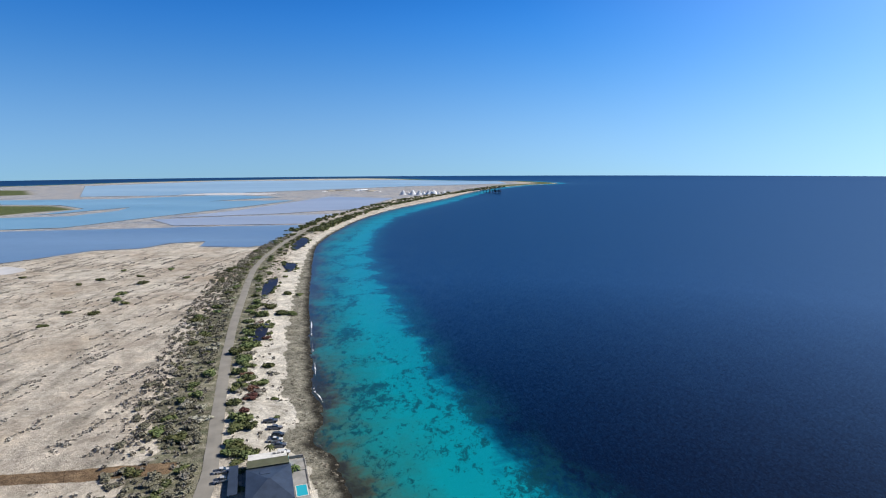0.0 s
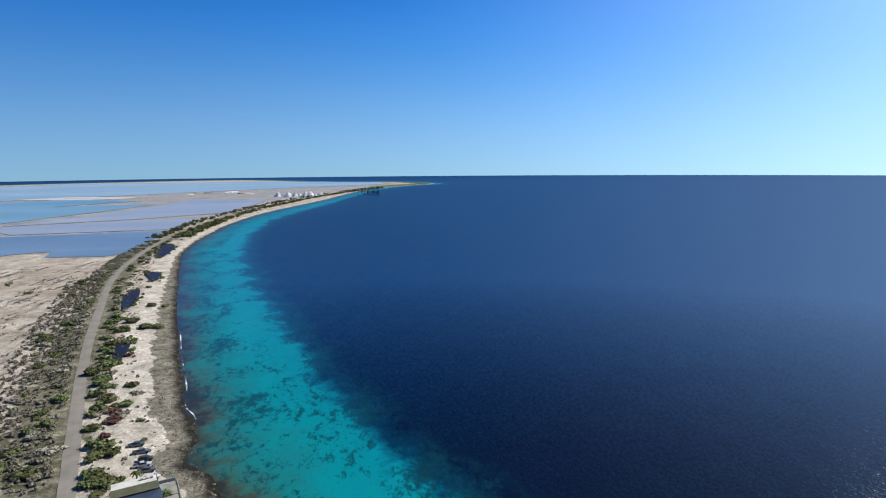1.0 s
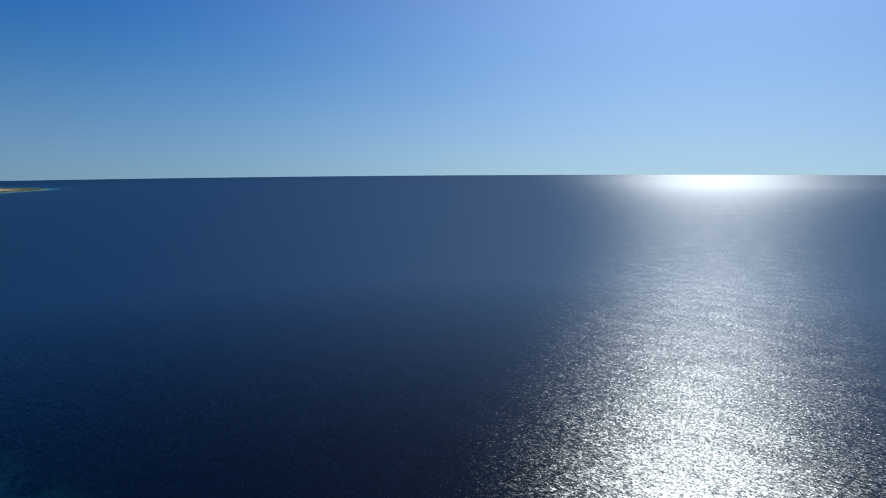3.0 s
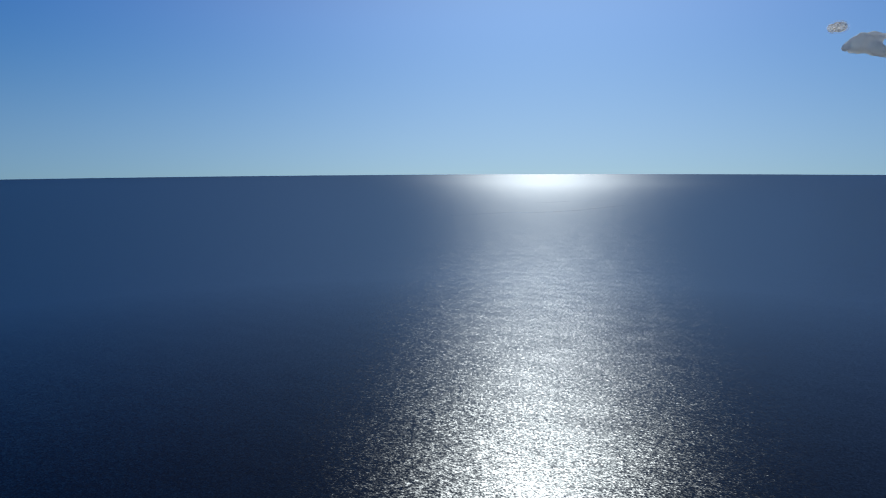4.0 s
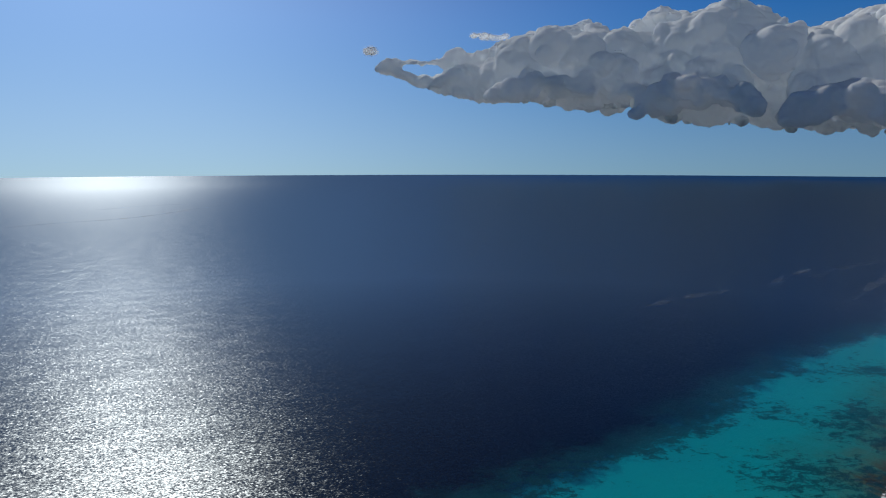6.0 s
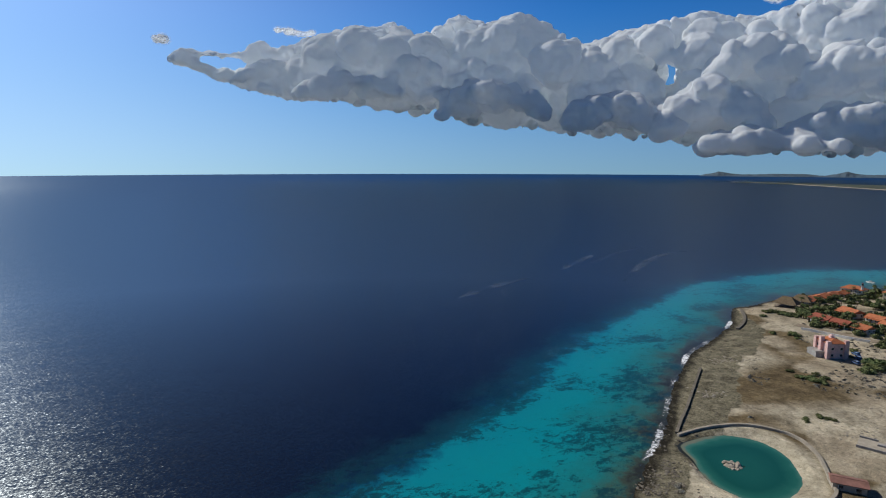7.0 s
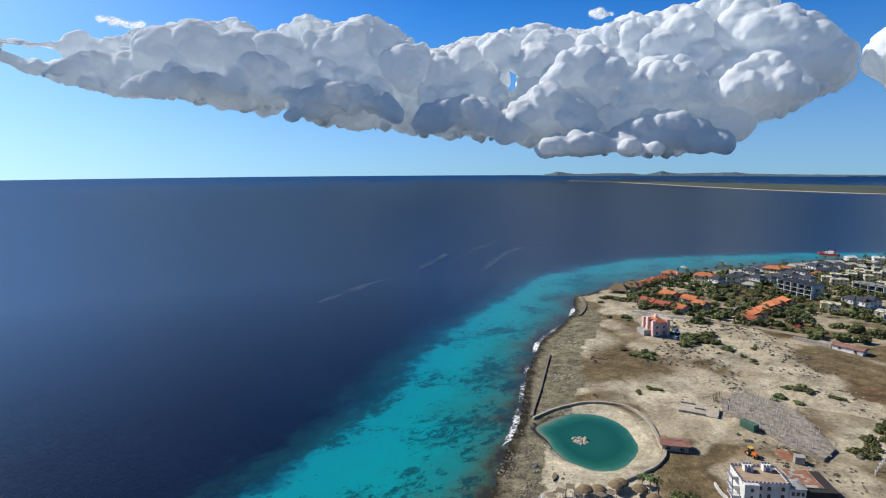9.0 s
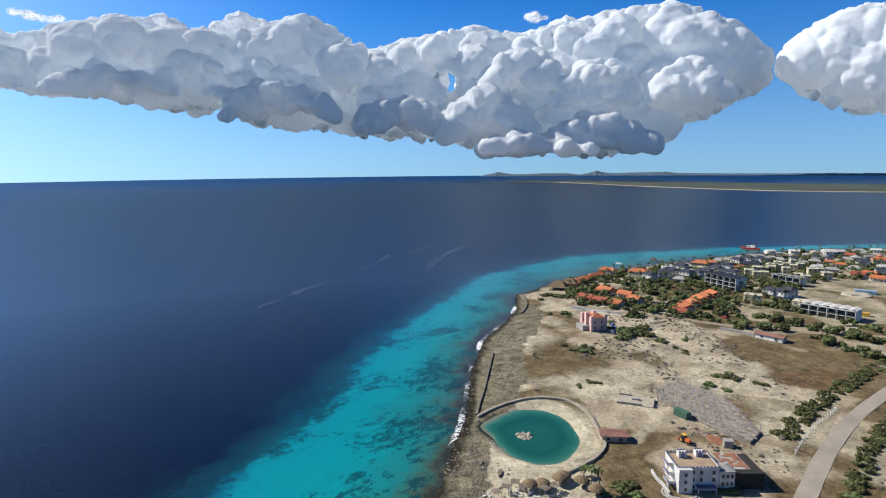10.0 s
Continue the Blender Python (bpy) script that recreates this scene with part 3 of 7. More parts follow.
def build_land():
    parts = [polar(-62, 16, 0.25, 120, 4940, 1.008), polar(134, 184, 0.2, 115, 3300, 1.006), polar(184, 298, 6, 115, 4940, 1.3), polar(16, 134, 5, 60, 119, 1.3)]
    n = 0
    Ps, Fs = [], []
    for P, F in parts:
        Ps.append(P)
        Fs.append(F + n)
        n += len(P)
    P, F = np.vstack(Ps), np.vstack(Fs)
    h, d = land_height(P)
    north = P[:, 1] < 0
    jag = wavy(P, 0.35, 1.0) * 2.0 + wavy(P, 0.9, 4.0) * 1.2
    width = np.where(north, np.interp(P[:, 1], [-420, -330, -290, -200, -150, -110], [2, 4, 22, 26, 14, 14]), np.interp(P[:, 1], [140, 180, 230, 300, 500, 700, 1200], [11, 10, 13, 14, 10, 6, 4]))
    rock = np.clip((width - d + jag) / 3.0, 0, 1) * np.where(d > -40, 1, 0)
    beach = np.where(north, 0, np.interp(P[:, 1], [140, 165, 185, 230, 300, 420, 600, 800], [6, 8, 22, 22, 17, 16, 14, 10]))
    sand = np.clip((width + beach - d + jag * 2) / 6.0, 0, 1) * np.where(north, 0, 1)
    sand = np.maximum(sand, north * 0.95 * np.maximum(soft_inside(P, [(118, -128), (104, -142), (88, -141), (78, -150), (60, -130), (90, -105), (104, -118)], 3),
                                                  soft_inside(P, [(180, -215), (186, -250), (176, -268), (150, -255), (150, -230), (163, -212)], 6)))
    # pale worn ground and wheel tracks on the building plot
    worn = np.maximum(soft_inside(P, [(123.1, -196.1), (102.5, -241.3), (73.8, -246.3), (85.6, -213.8), (110.1, -188.5)], 6), soft_inside(P, [(59.6, -236.0), (38.0, -237.5), (31.9, -214.5), (36.4, -194.5), (45.2, -203.1)], 5))
    worn = np.maximum(worn, 0.8 * soft_inside(P, [(93.3, -202.9), (84.0, -218.2), (76.1, -201.0), (86.1, -189.9)], 2))
    for line in ([(107.7, -289.3), (101.5, -269.2), (100.6, -219.4), (101.5, -200.3), (113.9, -181.7)], [(106.0, -315.1), (85.2, -281.9), (78.8, -247.4), (60.6, -230.7)], [(138.8, -295.2), (114.6, -294.0), (85.5, -318.4), (50.8, -310.8)], [(72.7, -171.7), (73.8, -192.9), (86.7, -208.5), (90.6, -228.7)]):
        dt, _ = dist_line(P, smooth_line(line, 8))
        worn = np.maximum(worn, 0.9 * np.clip((3.0 + jag * 0.4 - np.abs(dt)) / 1.5, 0, 1))
    sand = np.maximum(sand, north * 0.85 * worn * np.clip(0.75 + 0.8 * wavy(P, 0.09, 6), 0.15, 1))
    dp, _ = dist_line(P, POND, True)
    sand = np.maximum(sand, np.where(north & (d > 9), np.clip((7.5 + jag * 0.5 - dp) / 2.5, 0, 0.9), 0))
    dr, sr = dist_line(P, ROAD_SOUTH)
    land_side = sr < 0
    belt = np.interp(P[:, 1], [150, 250, 400, 560, 700, 2200], [24, 24, 18, 12, 10, 7])
    scrub = np.clip((belt - dr + jag * 2.5) / 8, 0, 1) * np.where((P[:, 1] > 120) & land_side, 1, 0)
    scrub = np.maximum(scrub, 0.8 * np.clip((16 - dr + jag) / 6, 0, 1) * np.where((P[:, 1] > 200) & ~land_side, 1, 0) * (1 - sand))
    salt = np.where(north, 0, soft_inside(P, SALT_FLAT, 10))
    soil = np.where(north & (P[:, 1] > -470), np.clip(0.36 + 0.6 * wavy(P, 0.05, 3) + 0.45 * wavy(P, 0.13, 1), 0, 0.95), 0.0)
    soil = np.where(north, np.maximum(soil, soft_inside(P, [(46, -212), (60, -214), (62, -232), (40, -240), (34, -226)], 3)), soil)
    soil = np.where(north, np.maximum(soil, 0.8 * soft_inside(P, [(10, -270), (80, -280), (90, -318), (30, -326), (0, -300)], 14)), soil)
    town = np.where(north, soft_inside(P, [(226, -380), (180, -334), (100, -342), (60, -372), (-90, -400), (-300, -800), (0, -820), (200, -520)], 10), 0)
    green = np.clip(town * (0.15 + 0.55 * wavy(P, 0.16, 5)), 0, 1)
    green = np.maximum(green, np.where(~north, np.maximum(soft_inside(P, [(-816, 1070), (-806, 1145), (-769, 1230), (-890, 1340), (-1243, 1371), (-1243, 1070)], 15),
                                                       soft_inside(P, [(-1388, 1829), (-1325, 1891), (-1603, 2260), (-2066, 2331), (-1900, 1800)], 20)), 0))
    green = np.maximum(green, np.where(~north & (P[:, 1] > 2450), np.clip((120 - np.abs(d)) / 40, 0, 1), 0))
    salt = salt * (1 - green)
    # the dirt track from the coast road, and dug-up brown earth on the plot
    mud = np.where(north, 0.8 * np.maximum(soft_inside(P, [(57.2, -222.8), (49.5, -225.4), (42.1, -223.4), (42.6, -215.2), (47.7, -210.9), (53.4, -211.9)], 2), 0.8 * soft_inside(P, [(57.8, -263.8), (46.1, -284.6), (30.8, -292.9), (26.7, -275.1), (31.5, -255.9), (44.0, -252.6), (52.2, -253.5)], 6)),
                   soft_inside(P, [(-80, 165), (-106, 161), (-128, 157.5), (-240, 150), (-240, 143), (-125, 151.5), (-102, 154), (-80, 158)], 1.2))
    wet = np.clip((4.5 + jag * 0.8 - d) / 2.5, 0, 1)
    # leave out what lies deep under the sea
    keep = (d[F] > -45).any(axis=1)
    ob = grid_object("ground", P, h, F[keep], MAT["ground"], [("rock", rock), ("sand", sand), ("scrub", scrub), ("salt", salt), ("soil", soil), ("green", green), ("wet", wet), ("mud", mud), ("dusty", np.where(north, 1.0, 0.15))])
    return tagged(ob, "pale coral-rubble ground with dry scrub and sand", "ground", kind="structure")


def height_at(x, y):
    return float(land_height(np.array([[x, y]], float))[0][0])


def flat_sheet(name, pts, z, mat, label, category="water"):
    bm = bmesh.new()
    f = bm.faces.new([bm.verts.new((x, y, z)) for x, y in pts])
    bmesh.ops.recalc_face_normals(bm, faces=bm.faces)
    bmesh.ops.triangulate(bm, faces=bm.faces)
    for q in bm.faces:
        if q.normal.z < 0:
            q.normal_flip()
    ob = part(name, bm, mat)
    return tagged(ob, label, category, kind="structure")


def build_strip(name, line, width, mat, label, category, lift=0.08, thick=0.0):
    """A road or wall that follows a line over the ground."""
    d = np.gradient(line, axis=0)
    nrm = np.stack([d[:, 1], -d[:, 0]], 1) / np.hypot(d[:, 0], d[:, 1])[:, None]
    a, b = line - nrm * width / 2, line + nrm * width / 2
    ha, hb = land_height(a)[0], land_height(b)[0]
    h = np.maximum(land_height(line)[0], np.maximum(ha, hb)) + lift
    n = len(line)
    vs, fs = [], []
    for i in range(n):
        e = (noise.noise(Vector((i * 0.37, 2.2, 0))) * 0.25) if not thick else 0
        for q, s in ((a[i] - nrm[i] * e, 0), (line[i], 1), (b[i] + nrm[i] * e, 0)):
            vs.append((q[0], q[1], h[i] + (0.05 if s and not thick else 0) + thick))
        vs += [(a[i][0], a[i][1], h[i] - 0.8), (b[i][0], b[i][1], h[i] - 0.8)]
    for i in range(n - 1):
        o, p = i * 5, i * 5 + 5
        fs += [(o, o + 1, p + 1, p), (o + 1, o + 2, p + 2, p + 1), (o + 3, o, p, p + 3), (o + 2, o + 4, p + 4, p + 2)]
    if thick:
        fs += [(0, 3, 4, 2, 1), tuple(5 * (n - 1) + k for k in (0, 1, 2, 4, 3))]
    return tagged(mesh_object(name, vs, fs, mat), label, category, kind="structure" if not thick else "")


MAT = {
    "sea": sea_material(), "ground": ground_material(),
    "asphalt": road_material("worn_asphalt", (0.27, 0.25, 0.215)), "dusty": road_material("dusty_asphalt", (0.35, 0.305, 0.245)), "track": road_material("dirt_track", (0.30, 0.24, 0.165)),
    "cloud": cloud_material(), "veil": veil_material("cloud_veil", 0.35, 0.9), "veil_thin": veil_material("cloud_veil_thin", 0.0, 0.22),
    "pan_blue": pan_material("salt_pan_blue", (0.11, 0.18, 0.30), (0.17, 0.25, 0.36)),
    "pan_lilac": pan_material("salt_pan_lilac", (0.27, 0.31, 0.39), (0.36, 0.39, 0.46)),
    "pan_sky": pan_material("salt_pan_sky", (0.13, 0.28, 0.40), (0.21, 0.36, 0.46)),
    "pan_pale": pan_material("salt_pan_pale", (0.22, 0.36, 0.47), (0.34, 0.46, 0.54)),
    "lagoon": lagoon_material(),
    "mudpond": plain("dark_pond_water", (0.022, 0.028, 0.055), 0.5, grain=0.5, scale=0.3, spec=0.15),
    "white": plain("white_render", (0.70, 0.68, 0.63)), "cream": plain("cream_render", (0.64, 0.58, 0.40)), "pink": plain("pink_render", (0.72, 0.47, 0.42)),
    "tile": plain("orange_roof_tile", (0.52, 0.17, 0.07), 0.8, grain=0.4, scale=3), "redtile": plain("red_roof_tile", (0.33, 0.09, 0.05), 0.8, grain=0.4, scale=3),
    "dark_roof": plain("dark_roof", (0.05, 0.055, 0.075), 0.6), "grey_roof": plain("grey_roof", (0.34, 0.33, 0.31), 0.75),
    "glass": plain("window_glass", (0.03, 0.04, 0.05), 0.12, grain=0.2, spec=0.6), "stone": plain("grey_stone", (0.19, 0.165, 0.125), 0.9, grain=0.5),
    "palestone": plain("pale_stone", (0.42, 0.37, 0.29), 0.9, grain=0.35), "concrete": plain("weathered_concrete", (0.36, 0.34, 0.31), 0.9, grain=0.45),
    "salt": plain("white_salt", (0.85, 0.85, 0.84), 0.9, grain=0.12, scale=0.3), "steel": plain("dark_steel", (0.06, 0.075, 0.10), 0.5, 0.4),
    "rust": plain("rusty_steel", (0.25, 0.11, 0.06), 0.8), "wood": plain("grey_wood", (0.24, 0.19, 0.14), 0.85, grain=0.45), "thatch": plain("palm_thatch", (0.22, 0.16, 0.09), 0.95, grain=0.45, scale=4),
    # hill: blue distance haze is put into the base colour
    "hill": plain("far_hill_hazed", (0.085, 0.135, 0.18), 0.95, grain=0.4, scale=0.02), "isle": plain("far_island_scrub", (0.055, 0.07, 0.05), 0.95, grain=0.4, scale=0.02),
    "salt_bank": plain("salt_crust", (0.56, 0.55, 0.55), 0.9, grain=0.3, scale=0.1),
    "tuft": foliage("grey_tuft", (0.36, 0.34, 0.285), (0.52, 0.49, 0.42)),
    "leaf": foliage("leaf", (0.068, 0.088, 0.032), (0.17, 0.185, 0.072)), "dry_leaf": foliage("dry_leaf", (0.25, 0.235, 0.185), (0.40, 0.38, 0.31)), "grey_leaf": foliage("grey_green_leaf", (0.20, 0.20, 0.13), (0.33, 0.325, 0.225)),
    "red_leaf": foliage("red_leaf", (0.09, 0.04, 0.03), (0.16, 0.08, 0.06)), "palm": foliage("palm_leaf", (0.05, 0.075, 0.02), (0.12, 0.14, 0.05)), "bark": plain("bark", (0.16, 0.12, 0.085), 0.95),
}

build_sea()
build_land()
build_strip("road", ROAD_SOUTH, 4.6, MAT["asphalt"], "grey asphalt coast road with sandy worn edges", "road")
build_strip("road", ROAD_NORTH, 5.0, MAT["dusty"], "dusty grey asphalt road past the building plot", "road")
build_strip("dirt_road", TOWN_ROAD, 5.5, MAT["track"], "pale dirt road along the town's edge", "road")


def build_pans():
    flat_sheet("salt_pan", [(-560, 515), (-411, 532), (-398, 551), (-386, 582), (-372, 612), (-329, 627), (-317, 668), (-282, 686), (-271, 641), (-213, 634), (-197, 656), (-207, 875), (-361, 853), (-472, 828), (-820, 760)],
               1.900, MAT["pan_blue"], "blue salt pan with sandy shore", "salt pan")
    flat_sheet("salt_pan", [(-405, 872), (-209, 893), (-194, 1066), (-311, 1049), (-402, 1020), (-490, 975)], 1.930, MAT["pan_lilac"], "lilac salt pan between pale dikes", "salt pan")
    flat_sheet("salt_pan", [(-640, 820), (-557, 850), (-524, 976), (-490, 1098), (-428, 1305), (-384, 1505), (-529, 1497), (-736, 1448), (-657, 1177), (-678, 1050), (-900, 980)], 1.960, MAT["pan_sky"], "sky-blue salt pan", "salt pan")
    flat_sheet("salt_pan", [(-478, 1005), (-411, 1175), (-361, 1485), (-330, 1690), (-133, 1585), (-181, 1189), (-305, 1085)], 1.990, MAT["pan_lilac"], "lilac salt pan beside the coast road", "salt pan")
    flat_sheet("salt_pan", [(-760, 1080), (-733, 1120), (-700, 1226), (-657, 1400), (-461, 1672), (-678, 1822), (-909, 1606), (-1300, 1560), (-1043, 1385), (-890, 1355), (-760, 1235)], 2.020, MAT["pan_sky"], "pale blue salt pan round a green islet", "salt pan")
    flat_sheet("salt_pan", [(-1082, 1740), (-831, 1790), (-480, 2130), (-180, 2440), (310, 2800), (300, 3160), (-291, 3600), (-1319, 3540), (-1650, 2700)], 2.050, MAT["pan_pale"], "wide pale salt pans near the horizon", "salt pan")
    mid = POND.mean(axis=0)
    P, E, n = [], [], len(POND)
    ks = (1.06, 1.0, 0.95, 0.88, 0.75, 0.55, 0.3, 0.02)
    for k in ks:
        P += [mid + (p - mid) * k for p in POND]
        E += [max(0.0, (1.03 - k) * 1.35)] * n
    F = np.array([(a * n + i, a * n + (i + 1) % n, (a + 1) * n + (i + 1) % n, (a + 1) * n + i) for a in range(len(ks) - 1) for i in range(n)])
    tagged(grid_object("lagoon", np.array(P), np.full(len(P), 0.12), F[:, ::-1], MAT["lagoon"], [("depth", E)]), "teal man-made lagoon ringed by sand", "lagoon", kind="structure")
    for pts in ([(-135.6, 435.5), (-131, 452.9), (-120.5, 405.5), (-124.3, 391.4)], [(-103, 306.7), (-98.5, 317.8), (-92.7, 291.2), (-95.5, 279.1)],
                [(-146.8, 524.3), (-132.3, 517.8), (-129.6, 481.9)], [(-168, 643), (-174, 713), (-158, 681), (-155, 609)]):
        flat_sheet("brackish_pond", [tuple(p) for p in smooth_line(pts, 4, True)], 2.15, MAT["mudpond"], "dark brackish pond among green bushes", "pond")

    for pts in ([(-827, 1835), (-734, 1950), (-554, 1900), (-538, 1800), (-672, 1780)], [(-366, 473), (-358, 490), (-372, 505), (-393, 509)]):
        flat_sheet("salt_bank", [tuple(p) for p in smooth_line(pts, 4, True)], 2.12, MAT["salt_bank"], "low white salt bank in a shallow pan", "salt bank")


build_pans()


# ---- far land ----
def build_ridge(name, prof, dist, depth, mat, label):
    """A far ridge: rows of (bearing, height)."""
    bs = np.arange(prof[0][0], prof[-1][0], 0.12)
    hs = np.interp(bs, [p[0] for p in prof], [p[1] for p in prof])
    vs, fs = [], []
    for b, h in zip(bs, hs):
        h = max(0.5, h + 2.2 * noise.fractal(Vector((b * 1.7, dist * 0.01, 0)), 1.0, 2.0, 4))
        for k, (s, u) in enumerate(((0, -0.1), (0.25, 0.55), (0.5, 1.0), (0.8, 0.5), (1.0, -0.1))):
            vs.append(bearing(b, dist + depth * s + 20 * noise.noise(Vector((b * 3, k, 0))), h * u))
    for i in range(len(bs) - 1):
        for k in range(4):
            fs.append((i * 5 + k, i * 5 + k + 1, i * 5 + k + 6, i * 5 + k + 5))
    return tagged(mesh_object(name, vs, fs, mat), label, "hills", kind="structure")


# the ridge carries its distance haze in the material's colour
build_ridge("hills", [(141.9, 0), (142.3, 12), (142.9, 20), (143.5, 33), (144.3, 22), (145.1, 14), (147.5, 18), (149.9, 20), (151.4, 9), (152.2, 22), (152.9, 37), (153.5, 24), (154.2, 17), (155.8, 22), (157.6, 23), (159, 26), (160, 18), (161.5, 14), (164, 13), (167, 12), (172, 14), (178, 12), (186, 8)],
            4550, 200, MAT["hill"], "far hills with blue haze painted into their colour")


def build_island():
    line = [(1850, -2600), (1439, -2490), (904, -2201), (477, -2050), (169, -2096), (-200, -2250), (-500, -2600), (-400, -2950), (208, -2740), (723, -2720), (1237, -2690)]
    edge = smooth_line(line, 4, True)
    mid = edge.mean(axis=0)
    bm = bmesh.new()
    rings = []
    for k, z in ((1.0, -0.5), (0.985, 1.2), (0.96, 3.0), (0.8, 4.5)):
        rings.append([bm.verts.new((mid[0] + (p[0] - mid[0]) * k, mid[1] + (p[1] - mid[1]) * k + (1 - k) * 0, z)) for p in edge])
    n = len(edge)
    for a, b in zip(rings[:-1], rings[1:]):
        for i in range(n):
            bm.faces.new((a[i], a[(i + 1) % n], b[(i + 1) % n], b[i]))
    bm.faces.new(rings[-1])
    bmesh.ops.recalc_face_normals(bm, faces=bm.faces)
    isle = part("island", bm, MAT["isle"])
    tagged(isle, "low scrub-covered island with a pale beach rim", "island", kind="structure")
    build = smooth_line(line[:6], 6)
    vs, fs = [], []
    for i, p in enumerate(build):
        for k in (1.004, 0.994):
            vs.append((mid[0] + (p[0] - mid[0]) * k, mid[1] + (p[1] - mid[1]) * k, 0.25 if k > 1 else 2.2))
    for i in range(len(build) - 1):
        fs.append((2 * i, 2 * i + 1, 2 * i + 3, 2 * i + 2))
    tagged(mesh_object("island_beach", vs, fs, MAT["palestone"]), "thin pale beach round the low island", "beach", kind="structure")


build_island()


# ---- clouds ----
def ball_arrays(sub):
    bm = bmesh.new()
    bmesh.ops.create_icosphere(bm, subdivisions=sub, radius=1.0)
    bm.verts.index_update()
    v = np.array([tuple(x.co) for x in bm.verts])
    f = np.array([[x.index for x in q.verts] for q in bm.faces])
    bm.free()
    return v, f


BALL1_V, BALL1_F = ball_arrays(1)
BALL2_V, BALL2_F = ball_arrays(2)


def build_cloud(name, cols, dist, label, seed, voxel=10.0, fill=1.0, strands=(), gaps=(), heaps=(), thin=False):
    """A bank of cumulus: rows of (bearing, base, top) in degrees of height, filled with puffs that grow towards the middle;
    strands are torn tails as rows of (bearing, height, radius), gaps are holes of the same form; heaps are nearer towers as (bearing, base, top, half width, depth)."""
    rnd = random.Random(seed)
    bs, los, his = [c[0] for c in cols], [c[1] for c in cols], [c[2] for c in cols]
    puffs = []

    def puff(b, e, r, dep):
        if all(math.hypot(b - g[0], e - g[1]) > g[2] + r * 0.8 for g in gaps):
            puffs.append((b, e, r, dep))

    width = bs[-1] - bs[0]
    for j in range(int(width * 9 * fill)):
        b = rnd.uniform(bs[0], bs[-1])
        lo, hi = np.interp(b, bs, los), np.interp(b, bs, his)
        tall = hi - lo
        e = lo + tall * rnd.uniform(0.12, 0.9)
        room = min(e - lo, hi - e, (b - bs[0]) + 0.3, (bs[-1] - b) + 0.3)
        r = min(max(room, 0.22) * rnd.uniform(0.75, 1.0), 1.9)
        dep = rnd.uniform(-1, 1) * min(330, tall * 60)
        puff(b, e, r, dep)
        for _ in range(4):
            q = Vector((rnd.gauss(0, 1), rnd.gauss(-0.6, 1), rnd.gauss(0.3, 1))).normalized()
            k = r * rnd.uniform(0.25, 0.45)
            puff(b + q.x * r * 0.8, max(lo + k, min(e + q.z * r * 0.8, hi - k)), k, dep + q.y * math.radians(r) * dist * 0.85)
    # billows that crown the top and hang along the base
    for j in range(int(width * 14 * fill)):
        b = rnd.uniform(bs[0], bs[-1])
        lo, hi = np.interp(b, bs, los), np.interp(b, bs, his)
        k = min(rnd.uniform(0.16, 0.55), (hi - lo) * 0.3)
        if j % 6:
            puff(b, hi - k * rnd.uniform(0.6, 1.3), k, rnd.uniform(-200, 120))
        else:
            puff(b, lo + k * rnd.uniform(0.8, 1.6), k, rnd.uniform(-280, 60))
    for b0, lo, hi, half, dep in heaps:
        for j in range(int(half * (hi - lo) * 7)):
            u = rnd.uniform(-1, 1)
            t = lo + (hi - lo) * math.sqrt(max(0.05, 1 - u * u)) * rnd.uniform(0.25, 1.0) ** 0.6
            r = min(rnd.uniform(0.3, 1.0), 0.45 * (t - lo) + 0.2)
            puff(b0 + u * half, max(lo + r * 1.1, t - r), r, dep + rnd.uniform(-90, 90))
    for rows in strands:
        for (b0, e0, r0), (b1, e1, r1) in zip(rows[:-1], rows[1:]):
            n = max(2, int((b1 - b0) * 13))
            for i in range(n):
                t = (i + rnd.random()) / n
                r = (r0 + (r1 - r0) * t) * rnd.uniform(0.8, 1.35)
                puffs.append((b0 + (b1 - b0) * t, e0 + (e1 - e0) * t + rnd.gauss(0, 0.35) * (r0 + (r1 - r0) * t), r, rnd.uniform(-60, 60)))
    core = base_of(name, Matrix.Translation(bearing((bs[0] + bs[-1]) / 2, dist, 0)), label, "cloud", "clouds")
    core_at = core.matrix_world.translation
    shells = (("cloud_veil", MAT["veil"], 4.0), ("cloud_wisp", MAT["veil_thin"], 14.0)) if thin else (("cloud_body", MAT["cloud"], 3.0),)
    for k, (pn, mat, grow) in enumerate(shells):
        V, F = [], []
        for j, (b, e, r, depth) in enumerate(puffs):
            rr = math.radians(r) * dist + grow
            c = bearing(b, dist + depth, EYE + math.tan(radians(e)) * (dist + depth)) - core_at
            F.append(BALL2_F + j * len(BALL2_V))
            V.append(BALL2_V * np.array((1.05, 1.05, 0.95)) * rr + np.array(c))
        V, F = np.vstack(V), np.vstack(F)
        ob = mesh_object(pn, V.tolist(), F.tolist(), mat, core)
        re = ob.modifiers.new("remesh", "REMESH")
        re.mode, re.voxel_size, re.use_smooth_shade = "VOXEL", voxel * (1 + 0.3 * k), True
        sm = ob.modifiers.new("soften", "SMOOTH")
        sm.factor, sm.iterations = 0.5, 2 if thin else 5
        for size, power in ((320, 90), (130, 44), (56, 17), (26, 6)):
            tex = bpy.data.textures.new("billow", "CLOUDS")
            tex.noise_scale, tex.noise_depth = size * (0.5 if thin else 1), 2
            dm = ob.modifiers.new("billow", "DISPLACE")
            dm.texture, dm.strength, dm.mid_level, dm.texture_coords = tex, power * (0.35 if thin else 1), 0.5, "LOCAL"
